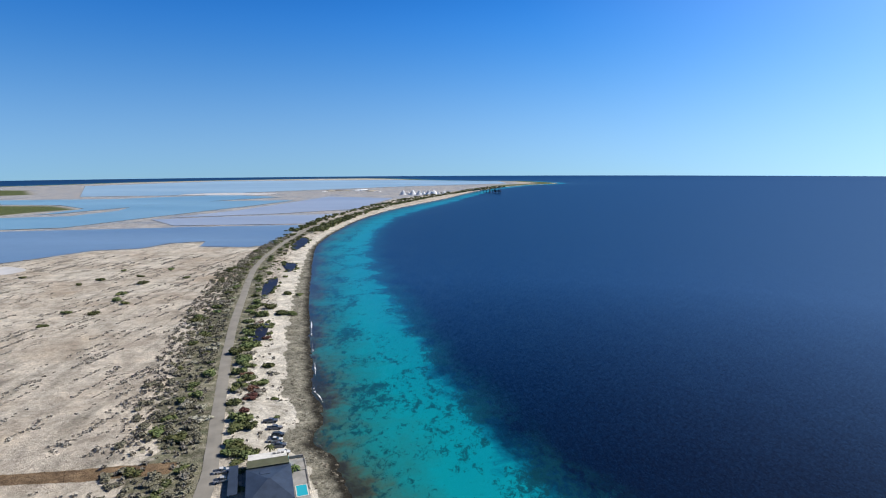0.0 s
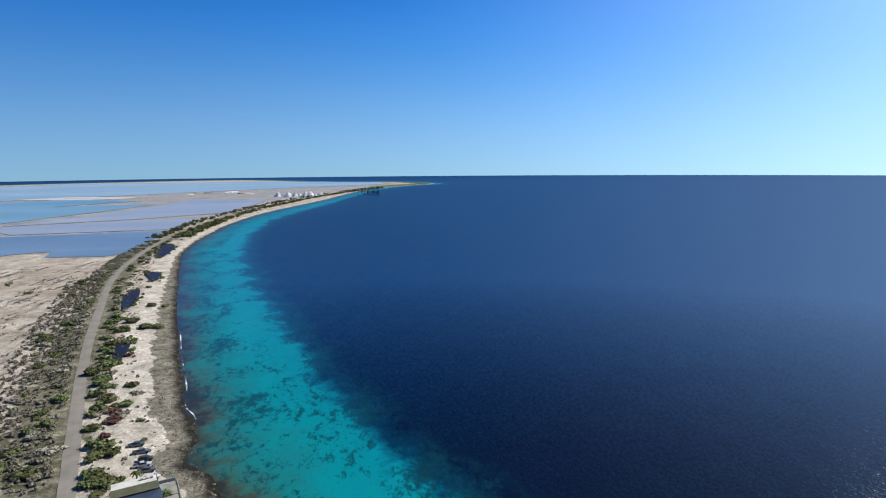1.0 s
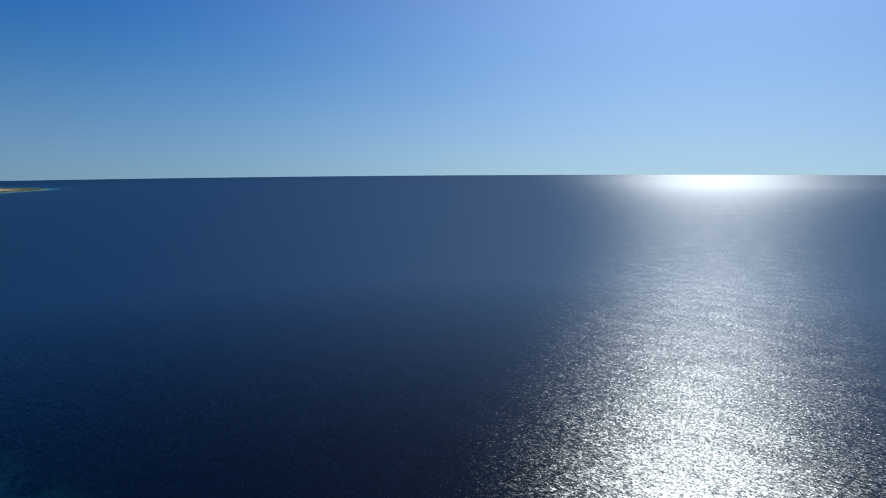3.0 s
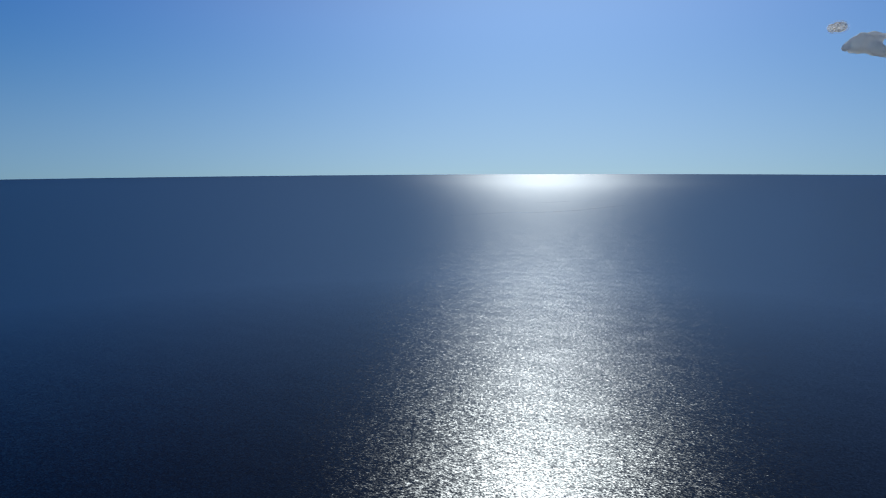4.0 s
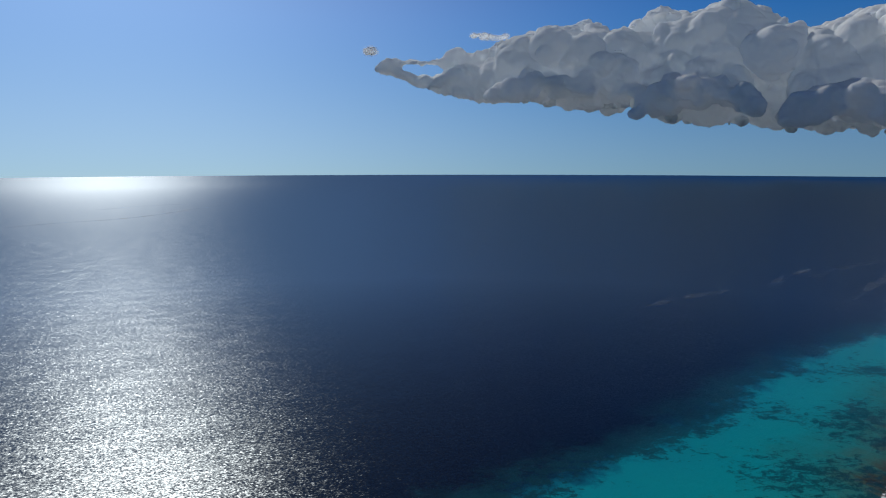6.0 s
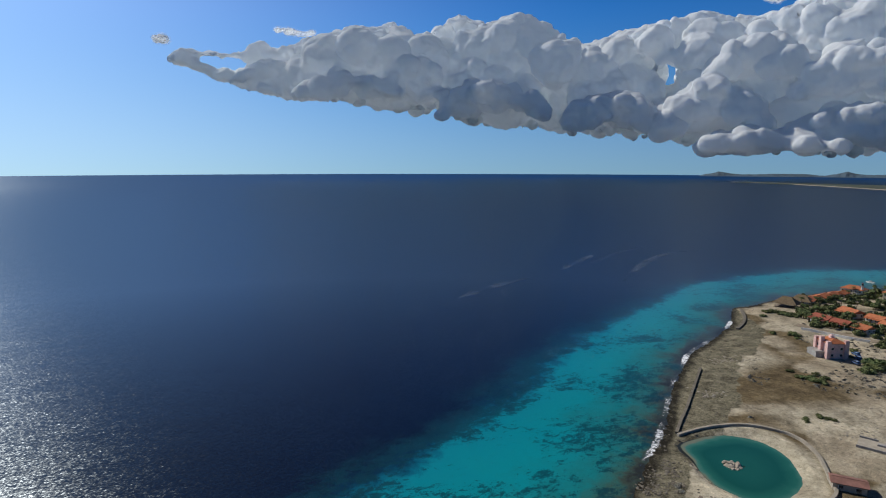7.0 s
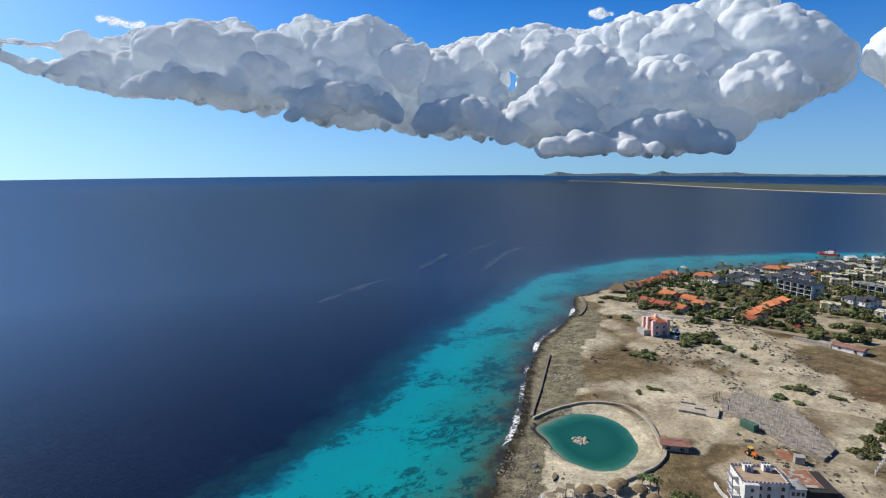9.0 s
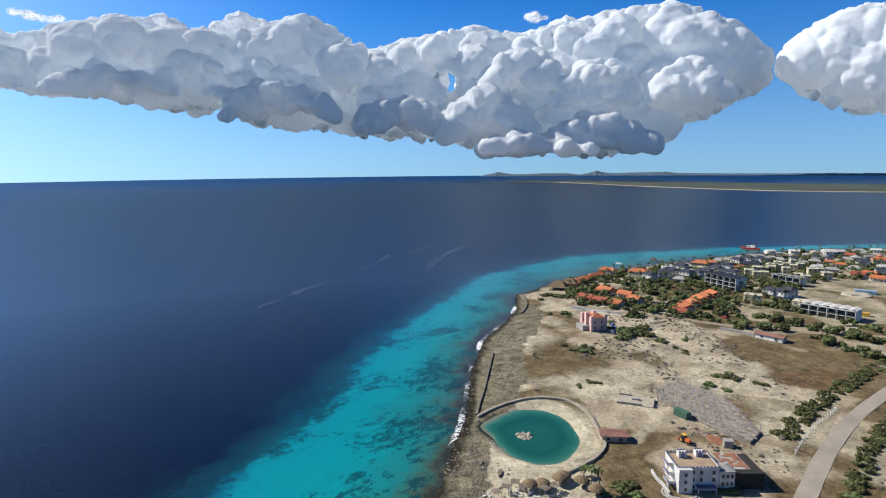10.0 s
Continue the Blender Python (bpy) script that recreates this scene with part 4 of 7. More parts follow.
        so = ob.modifiers.new("soften_again", "SMOOTH")
        so.factor, so.iterations = 0.5, 2
    return core


build_cloud("cloud_bank", [(98.6, 6.9, 7.4), (99.6, 6.4, 8.0), (100.9, 6.1, 8.7), (102.4, 5.9, 9.1), (104.4, 5.7, 9.3), (105.4, 5.6, 11.0), (107.7, 5.6, 11.7), (110.3, 5.6, 12.4), (112.2, 5.3, 12.1), (113.6, 5.2, 12.8), (115.7, 4.8, 11.7),
                           (117.7, 5.1, 12.3), (119.8, 4.2, 13.7), (122.4, 3.6, 12.7), (125.1, 3.3, 13.2), (127.8, 3.0, 12.8), (129.7, 2.9, 11.5), (130.6, 2.8, 10.2), (133.3, 2.6, 10.9), (137.1, 2.1, 12.0), (141.9, 1.5, 12.6),
                           (146.1, 1.0, 12.0), (149.1, 0.5, 12.9), (155.2, 0.6, 13.3), (158.5, 1.3, 13.7), (159.8, 3.2, 13.5), (161.4, 3.7, 12.8), (164.0, 5.0, 11.5), (165.8, 5.8, 10.1), (166.8, 6.9, 8.9)],
            4100, "long white and grey cumulus bank over the sea", 11,
            strands=([(93.9, 8.9, 0.2), (95.3, 9.3, 0.3), (97.2, 9.45, 0.25), (99.2, 9.4, 0.3), (100.6, 9.75, 0.55), (102.0, 9.4, 0.5), (104.4, 9.5, 0.6)], [(94.4, 8.7, 0.25), (95.8, 8.5, 0.35), (97.6, 7.9, 0.4), (99.4, 7.6, 0.6), (101.5, 8.0, 0.6)]),
            gaps=((139.2, 8.1, 0.55), (138.9, 7.3, 0.4)),
            heaps=((142.5, 2.2, 7.6, 4.2, -520), (153.0, 1.0, 4.9, 5.0, -560), (147.0, 0.9, 2.9, 5.5, -680), (152.5, 5.0, 9.6, 3.6, -480), (123.0, 4.0, 8.2, 5.0, -480), (109.5, 5.8, 8.6, 5.0, -420), (134.0, 3.0, 6.6, 4.0, -520), (160.5, 5.0, 9.2, 3.2, -520), (115.5, 5.6, 10.2, 3.0, -380), (146.0, 7.0, 10.8, 3.4, -430)))
build_cloud("cloud", [(167.6, 6.9, 8.1), (168.6, 6.1, 10.1), (170.1, 4.9, 11.0), (172.5, 3.7, 11.8), (175, 3.3, 12.0), (180, 3.0, 13), (186, 4, 11)], 4200, "grey-bottomed cumulus cloud beside the long bank", 12)
build_cloud("cloud", [(92.9, 10.25, 10.45), (93.3, 10.15, 10.6), (93.7, 10.2, 10.5)], 4100, "tiny white cloud puff", 13, 5.0, 3, thin=True)

for b0, b1, lo, hi, d, sd in ((146.2, 148.0, 12.9, 13.6, 4300, 20), (103.0, 106.3, 11.5, 12.0, 4300, 22)):
    build_cloud("cloud", [(b0, (lo + hi) / 2 - 0.05, (lo + hi) / 2 + 0.1), (b0 * 0.6 + b1 * 0.4, lo, hi), (b0 * 0.3 + b1 * 0.7, lo, hi * 0.97), (b1, (lo + hi) / 2 - 0.05, (lo + hi) / 2 + 0.05)], d, "small torn white cloud near the long bank", sd, 7.0, 1.2, thin=True)


def build_wake(pts, width, mat, label):
    line = smooth_line(pts, 8)
    d = np.gradient(line, axis=0)
    n = np.stack([d[:, 1], -d[:, 0]], 1) / np.hypot(d[:, 0], d[:, 1])[:, None]
    vs, fs = [], []
    for i, p in enumerate(line):
        w = width * math.sin(math.pi * (0.08 + 0.84 * i / (len(line) - 1))) * (1 + 0.5 * noise.noise(Vector((i * 0.5, 0, width))))
        vs += [(*(p - n[i] * w / 2), 0.06), (*(p + n[i] * w / 2), 0.06)]
    fs = [(2 * i, 2 * i + 2, 2 * i + 3, 2 * i + 1) for i in range(len(line) - 1)]
    tagged(mesh_object("boat_wake", vs, fs, mat), label, "wake", kind="structure")




# ---- plants ----
def leaf_cloud(rnd, n, size, squash=0.75, hollow=0.55, core=True):
    """Leaves as small bent quads through a lumpy crown of radius 1 that rests on z = 0."""
    lumps = [(Vector((rnd.uniform(-0.55, 0.55), rnd.uniform(-0.55, 0.55), rnd.uniform(0.25, 0.75))), rnd.uniform(0.35, 0.6)) for _ in range(7)]
    V, F = [], []
    for i in range(n):
        c, r = lumps[i % 7]
        d = Vector((rnd.gauss(0, 1), rnd.gauss(0, 1), rnd.gauss(0, 1) + 0.25)).normalized()
        p = c + d * r * rnd.uniform(hollow, 1.05)
        p.z = max(0.03, p.z * squash)
        q = d.to_track_quat("Z", "Y").to_matrix() @ Euler((rnd.uniform(-0.9, 0.9), rnd.uniform(-0.9, 0.9), rnd.uniform(0, 6.3))).to_matrix()
        s = size * rnd.uniform(0.6, 1.3)
        k = len(V)
        for a, b, e in ((-1, -0.5, 0), (1, -0.5, 0), (1.0, 0.5, 0.25), (-0.7, 0.6, 0.2)):
            V.append(tuple(p + q @ Vector((a * s, b * s, e * s))))
        F.append((k, k + 1, k + 2, k + 3))
    if core:
        for c, r in lumps:
            k = len(V)
            V += [tuple((c + Vector(v) * r * 0.8) * 1.0) for v in BALL1_V]
            V[k:] = [(x, y, max(0.0, z * squash)) for x, y, z in V[k:]]
            F += [tuple(int(t) + k for t in f) for f in BALL1_F]
    return V, F


def leaf_mesh(name, seed, n, size, mat, squash=0.75):
    V, F = leaf_cloud(random.Random(seed), n, size, squash)
    me = bpy.data.meshes.new(name)
    me.from_pydata(V, [], F)
    me.materials.append(mat)
    return me


BUSHES = [leaf_mesh("bush", s, 330, 0.13, MAT["leaf"], 0.72) for s in range(4)]
DRY_BUSHES = [leaf_mesh("dry_bush", s + 10, 240, 0.12, MAT["dry_leaf"], 0.6) for s in range(3)]
RED_BUSHES = [leaf_mesh("red_bush", s + 20, 240, 0.12, MAT["red_leaf"], 0.6) for s in range(2)]
LABELS = {"bush": "dense green salt-tolerant bush on sandy ground", "dry_bush": "grey-green half-dry bush beside the road", "red_bush": "low reddish-brown bush among green ones"}


SHRUBS = []


def shrub(x, y, r):
    SHRUBS.append((x, y, r, (x * 7.3) % 6.3))


def bush(x, y, r, kind="bush", rnd=random, group=""):
    pool = {"bush": BUSHES, "dry_bush": DRY_BUSHES, "red_bush": RED_BUSHES}[kind]
    ob = new(kind, rnd.choice(pool))
    ob.matrix_world = Matrix.Translation((x, y, height_at(x, y) - 0.08)) @ Matrix.Rotation(rnd.uniform(0, 6.3), 4, "Z") @ Matrix.Diagonal((r * rnd.uniform(0.85, 1.2), r * rnd.uniform(0.85, 1.2), r * rnd.uniform(0.6, 0.85), 1))
    return tagged(ob, LABELS[kind], "bush", group or "bushes along the coast road")


def scatter(name, tmpl, spots, mat, label, category):
    """Many small things joined into one: spots are rows of x, y, size, turn."""
    Vt, Ft = tmpl
    Vt = np.array(Vt)
    S = np.array(spots)
    z = land_height(S[:, :2])[0]
    V, F, n = [], [], len(Vt)
    for i, (x, y, s, a) in enumerate(S):
        c, q = math.cos(a), math.sin(a)
        V.append(np.column_stack([x + s * (Vt[:, 0] * c - Vt[:, 1] * q), y + s * (Vt[:, 0] * q + Vt[:, 1] * c), z[i] - 0.03 + s * Vt[:, 2]]))
        F += [tuple(t + i * n for t in f) for f in Ft]
    ob = mesh_object(name, np.vstack(V).tolist(), F, mat)
    return tagged(ob, label, category, kind="stuff")


def rock_arrays(seed, sub=1):
    bm = bmesh.new()
    add_rock(bm, (0, 0, 0), 1.0, 0.6, seed, sub)
    bm.verts.index_update()
    v = [tuple(x.co) for x in bm.verts]
    f = [tuple(x.index for x in q.verts) for q in bm.faces]
    bm.free()
    return v, f


def along(line, s):
    """The point and heading at length s of a line."""
    d = np.hypot(*np.diff(line, axis=0).T)
    c = np.concatenate([[0], np.cumsum(d)])
    x, y = np.interp(s, c, line[:, 0]), np.interp(s, c, line[:, 1])
    i = min(max(np.searchsorted(c, s) - 1, 0), len(d) - 1)
    v = (line[i + 1] - line[i]) / d[i]
    return x, y, v


def beside_road(line, s, off):
    x, y, v = along(line, s)
    return x + v[1] * off, y - v[0] * off


def plant_south():
    rnd = random.Random(5)
    # named single bushes near the parking place
    for (x, y), r in (((-64.5, 169.6), 3.2), ((-62.8, 170.7), 3.3), ((-60.3, 168.5), 3.0), ((-64.8, 173.3), 3.3), ((-66.7, 171.8), 3.0), ((-67.7, 176.0), 3.0), ((-58.7, 168.9), 2.6), ((-66.8, 169.7), 2.6), ((-78.4, 249.4), 3.4), ((-70.4, 193.1), 4.2), ((-70.1, 186.5), 4.0), ((-66.7, 187.7), 3.0), ((-82.4, 221.7), 4.0), ((-79.0, 207.8), 3.6), ((-74.8, 227.7), 3.2), ((-88.4, 241.0), 3.5), ((-90.9, 255.6), 4.4),
                      ((-98.5, 267.9), 4.6), ((-97.1, 276.5), 4.4), ((-65.2, 213.5), 1.5), ((-59.5, 196.7), 1.4), ((-127.1, 460.5), 2.6), ((-98.3, 342.7), 4), ((-92.1, 342.6), 3.6), ((-109.1, 397.6), 3.6), ((-100.4, 397.4), 3), ((-108.3, 357.0), 4.5), ((-108.0, 336.2), 4.5), ((-119.1, 357.2), 4)):
        bush(x, y, r, "bush", rnd)
    for (x, y), r in (((-74.4, 213.1), 3.6), ((-76.1, 221.7), 3.0), ((-83.1, 237.5), 3.0), ((-72.4, 200.2), 2.6), ((-91.8, 290.6), 3), ((-104.8, 317.7), 3)):
        bush(x, y, r, "red_bush", rnd)
    # seaward side of the road
    for i in range(95):
        s = 115 + 720 * (i / 95) ** 1.15
        off = 6 + abs(rnd.gauss(0, 1)) * (5 if s < 480 else 7)
        x, y = beside_road(ROAD_SOUTH, s, off)
        bush(x, y, rnd.uniform(1.8, 3.8), rnd.choice(("bush", "bush", "bush", "dry_bush")), rnd)
    # landward belt
    for i in range(150):
        s = 40 + 640 * (i / 150) ** 1.1
        off = -5.0 - rnd.random() ** 1.3 * (21 if s < 420 else 11)
        x, y = beside_road(ROAD_SOUTH, s, off)
        if abs(y - 167 - (x + 75) * -0.02) < 8 and y < 180:
            continue
        bush(x, y, rnd.uniform(1.6, 3.9), rnd.choice(("bush", "dry_bush")), rnd)
    # the far strip as stuff
    spots = []
    for i in range(900):
        s = 700 + 1700 * rnd.random() ** 1.3
        off = rnd.choice((-1, 1, 1)) * rnd.uniform(6, 26)
        x, y = beside_road(ROAD_SOUTH, s, off)
        spots.append((x, y, rnd.uniform(1.8, 4.2), rnd.uniform(0, 6.3)))
    scatter("roadside_scrub", leaf_cloud(random.Random(31), 26, 0.4), spots, MAT["leaf"], "dark green scrub along the distant coast road", "scrub")
    # dry tufts in wind rows on the flat
    spots = []
    for _ in range(1000):
        x0, y0 = rnd.uniform(-470, -95), 140 + 470 * rnd.random() ** 1.25
        k = rnd.randint(2, 11)
        size = rnd.uniform(0.55, 1.15)
        for j in range(k):
            x, y = x0 + j * 2.4 * 0.12 + rnd.gauss(0, 0.55), y0 + j * 2.4 * 0.99 + rnd.gauss(0, 0.6)
            spots.append((x, y, size * rnd.uniform(0.5, 1.4), rnd.uniform(0, 6.3)))
    spots = np.array(spots)
    dr, sr = dist_line(spots[:, :2], ROAD_SOUTH)
    ok = (sr < 0) & (dr > 22) & (spots[:, 1] < 600 - (spots[:, 0] + 200) * -0.2) & ((spots[:, 1] > 168) | (spots[:, 1] < 148)) & ~inside(spots[:, :2], SALT_FLAT)
    scatter("dry_tufts", leaf_cloud(random.Random(32), 16, 0.42, 0.2, 0.3, False), spots[ok], MAT["tuft"], "dry grey tufts in wind-blown rows on the sand", "dry grass")
    spots = []
    for _ in range(1500):
        s = rnd.uniform(30, 640)
        x, y = beside_road(ROAD_SOUTH, s, -4.5 - rnd.random() * (26 if s < 420 else 15))
        spots.append((x, y, rnd.uniform(0.5, 1.5), rnd.uniform(0, 6.3)))
    for _ in range(500):
        s = rnd.uniform(60, 640)
        x, y = beside_road(ROAD_SOUTH, s, 4.5 + rnd.random() * 18)
        spots.append((x, y, rnd.uniform(0.3, 1.1), rnd.uniform(0, 6.3)))
    rim = []
    for pts in ([(-135.6, 435.5), (-131, 452.9), (-120.5, 405.5), (-124.3, 391.4)], [(-103, 306.7), (-98.5, 317.8), (-92.7, 291.2), (-95.5, 279.1)], [(-146.8, 524.3), (-132.3, 517.8), (-129.6, 481.9)], [(-168, 643), (-174, 713), (-158, 681), (-155, 609)]):
        line = smooth_line(pts, 6, True)
        for _ in range(34):
            p = line[rnd.randrange(len(line))]
            rim.append((p[0] + rnd.gauss(0, 1.6), p[1] + rnd.gauss(0, 2.5), rnd.uniform(0.7, 2.2), rnd.uniform(0, 6.3)))
    scatter("pond_shrubs", leaf_cloud(random.Random(43), 90, 0.2, 0.7), rim, MAT["leaf"], "green shrubs crowding the brackish ponds", "shrubs")
    thick = []
    for _ in range(800):
        q = 25 + 560 * rnd.random() ** 1.2
        x, y = beside_road(ROAD_SOUTH, q, -4.8 - rnd.random() ** 1.2 * (24 if q < 420 else 13))
        if 150 < y < 180 and -0.0 < abs(y - 167) < 6:
            continue
        thick.append((x, y, rnd.uniform(0.7, 2.1), rnd.uniform(0, 6.3)))
    scatter("roadside_thicket", leaf_cloud(random.Random(34), 70, 0.2, 0.6), thick, MAT["grey_leaf"], "dense grey-green thicket beside the coast road", "thicket")
    scatter("dry_undergrowth", leaf_cloud(random.Random(33), 24, 0.3, 0.6, 0.3, False), spots, MAT["dry_leaf"], "grey leafless undergrowth between the bushes", "undergrowth")
    for (x, y), r in (((-211.3, 342.3), 4.2), ((-229.6, 433.9), 4.5), ((-224.1, 395.0), 3.6), ((-216.6, 377.9), 3.4), ((-206.1, 368.2), 3.2), ((-228.1, 344.0), 3), ((-223.2, 314.2), 3), ((-267.8, 448.1), 3.5), ((-275.0, 430.9), 3), ((-244.9, 463.8), 3.2), ((-272.8, 490.0), 3), ((-233.7, 494.3), 3.4), ((-337.8, 459.2), 3), ((-204.6, 455.5), 3)):
        bush(x, y, r, "bush", rnd, "lone bushes on the flat")


plant_south()


# ---- shore ----
def build_boulders():
    rnd = random.Random(8)
    spots = []
    for _ in range(1500):
        s = rnd.uniform(0, 1)
        i = rnd.randint(0, len(COAST) - 2)
        x, y = COAST[i] + (COAST[i + 1] - COAST[i]) * s
        d = COAST[i + 1] - COAST[i]
        n = np.array((-d[1], d[0])) / (np.hypot(*d) + 1e-6)
        if not (140 < y < 620 or -345 < y < -105):
            continue
        off = rnd.random() ** 0.8 * (13 if y > 0 else 22)
        spots.append((x + n[0] * off, y + n[1] * off, rnd.uniform(0.15, 0.55) * (1.5 if rnd.random() < 0.12 else 1), rnd.uniform(0, 6.3)))
    scatter("shore_rubble", rock_arrays(2.0), spots, MAT["stone"], "weathered grey coral rubble along the shore", "rubble")
    spots = []
    for _ in range(260):
        x, y = rnd.choice(((107.7, -134.1), (109.6, -128.6), (111.4, -135.8), (101.4, -125.7), (95.9, -120.2), (92.7, -115.4), (106.1, -121.3), (103.4, -122.8), (103.7, -130.5)))
        spots.append((x + rnd.gauss(0, 1.6), y + rnd.gauss(0, 1.6), rnd.uniform(0.2, 0.6), rnd.uniform(0, 6.3)))
    scatter("shore_rocks", rock_arrays(5.0), spots, MAT["stone"], "dark limestone rocks beside the lagoon mouth", "rocks")


build_boulders()


def surf_material():
    m, nt, b = nodes_of("surf_foam")
    out = nt.nodes["Material Output"]
    put(nt, b, "Base Color", (0.85, 0.87, 0.88))
    put(nt, b, "Roughness", 0.8)
    tr = node(nt, "ShaderNodeBsdfTransparent")
    x = node(nt, "ShaderNodeMixShader")
    n = noise_tex(nt, 0.8, 8, 0.72, place(nt), 0.6)
    n2 = noise_tex(nt, 0.035, 3, 0.5, place(nt))
    k = calc(nt, "ADD", n, calc(nt, "MULTIPLY", calc(nt, "SUBTRACT", n2, 0.5), 1.3))
    e = attr(nt, "edge")
    nt.links.new(span(nt, calc(nt, "ADD", k, calc(nt, "MULTIPLY", calc(nt, "SUBTRACT", e, 1.0), 0.5)), 0.47, 0.66), x.inputs[0])
    nt.links.new(tr.outputs[0], x.inputs[1])
    nt.links.new(b.outputs[0], x.inputs[2])
    nt.links.new(x.outputs[0], out.inputs[0])
    return m


def build_surf(y0, y1, w, label):
    line = COAST[(COAST[:, 1] > y0) & (COAST[:, 1] < y1)]
    d = np.gradient(line, axis=0)
    n = np.stack([d[:, 1], -d[:, 0]], 1) / np.hypot(d[:, 0], d[:, 1])[:, None]
    offs = np.array([-1.2, -0.4, 0.3, 1.0])
    edge = (0.0, 1.0, 1.0, 0.0)
    P, E = [], []
    for i in range(len(line)):
        k = w * (0.7 + 0.5 * noise.noise(Vector((i * 0.6, 7.0, 0))))
        for o, e in zip(offs, edge):
            P.append(line[i] + n[i] * (o * k + 0.8))
            E.append(e)
    i = (np.arange(len(line) - 1)[:, None] * 4 + np.arange(3)[None]).ravel()
    F = np.stack([i, i + 1, i + 5, i + 4], 1)
    ob = grid_object("surf", np.array(P), np.full(len(P), 0.14), F[:, ::-1], MAT["foam"], [("edge", E)])
    tagged(ob, label, "surf", kind="structure")


MAT["foam"] = surf_material()
build_surf(-300, -128, 3.4, "white surf breaking on the reef flat")
build_surf(175, 330, 0.7, "thin white surf along the rocky shore")


def stone_wall(name, pts, width, high, label, mat):
    line = smooth_line(pts, 4)
    n = len(line)
    ob = build_strip(name, line, width, mat, label, "wall", -0.1, high)
    ob["kind"] = "structure"
    return ob


stone_wall("stone_wall", [(123.2, -155.0), (122.6, -162.6), (121.1, -169.3), (118.0, -176.0), (112.9, -181.8), (105.3, -185.5), (98.8, -184.3), (92.5, -180.0), (86.4, -173.4), (82.1, -167.7), (78.6, -164.0), (76.9, -159.6), (76.1, -153.3), (76.9, -146.1), (78.3, -140.3)], 0.9, 0.9, "low pale stone wall ringing the lagoon", MAT["palestone"])
stone_wall("stone_jetty", [(162.3, -216.1), (151.6, -199.3), (137.3, -176.8), (130.0, -164.6), (124.6, -156.1)], 1.0, 0.8, "dark narrow stone wall on the reef flat", MAT["stone"])
stone_wall("stone_jetty", [(221.5, -329.0), (208.5, -313.7), (200.3, -300.7), (194.5, -287.2)], 1.6, 0.9, "short curved stone wall at the point", MAT["stone"])


def build_islet():
    bm = bmesh.new()
    x, y = (102.7, -154.1)
    rnd = random.Random(4)
    base = base_of("rock_islet", Matrix.Translation((x, y, 0)), "pile of pale boulders in the teal lagoon", "rocks")
    bm.free()
    for i in range(16):
        b = bmesh.new()
        a, r = i * 2.4, 0.5 + 2.1 * (i / 16) ** 0.6
        add_rock(b, (math.cos(a) * r * 1.15, math.sin(a) * r * 0.8, -0.15 + 0.5 * (1 - r / 2.8)), rnd.uniform(0.6, 1.1), 0.8, i * 1.7)
        part("boulder", b, MAT["palestone"], base)
    b = bmesh.new()
    add_rock(b, (0, 0, -1.2), 2.6, 0.5, 9.0)
    part("base_rock", b, MAT["stone"], base)


build_islet()


# ---- vehicles ----
PAINTS = {}


def paint(col):
    if col not in PAINTS:
        m, nt, b = nodes_of("car_paint")
        put(nt, b, "Base Color", col)
        put(nt, b, "Roughness", 0.3)
        put(nt, b, "Coat Weight", 0.6)
        n = noise_tex(nt, 2.0, 4, 0.6, place(nt))
        c = ramp(nt, n, [(0.3, tuple(v * 0.85 for v in col)), (0.7, col)])
        nt.links.new(c, b.inputs["Base Color"])
        PAINTS[col] = m
    return PAINTS[col]


def prism(bm, prof, w0, w1=None):
    """A side profile of (x, z, half width) swept across y."""
    L = [bm.verts.new((x, -w, z)) for x, z, w in prof]
    R = [bm.verts.new((x, w, z)) for x, z, w in prof]
    n = len(prof)
    bm.faces.new(L)
    bm.faces.new(list(reversed(R)))
    for i in range(n):
        bm.faces.new((L[i], R[i], R[(i + 1) % n], L[(i + 1) % n]))
    bmesh.ops.recalc_face_normals(bm, faces=bm.faces)


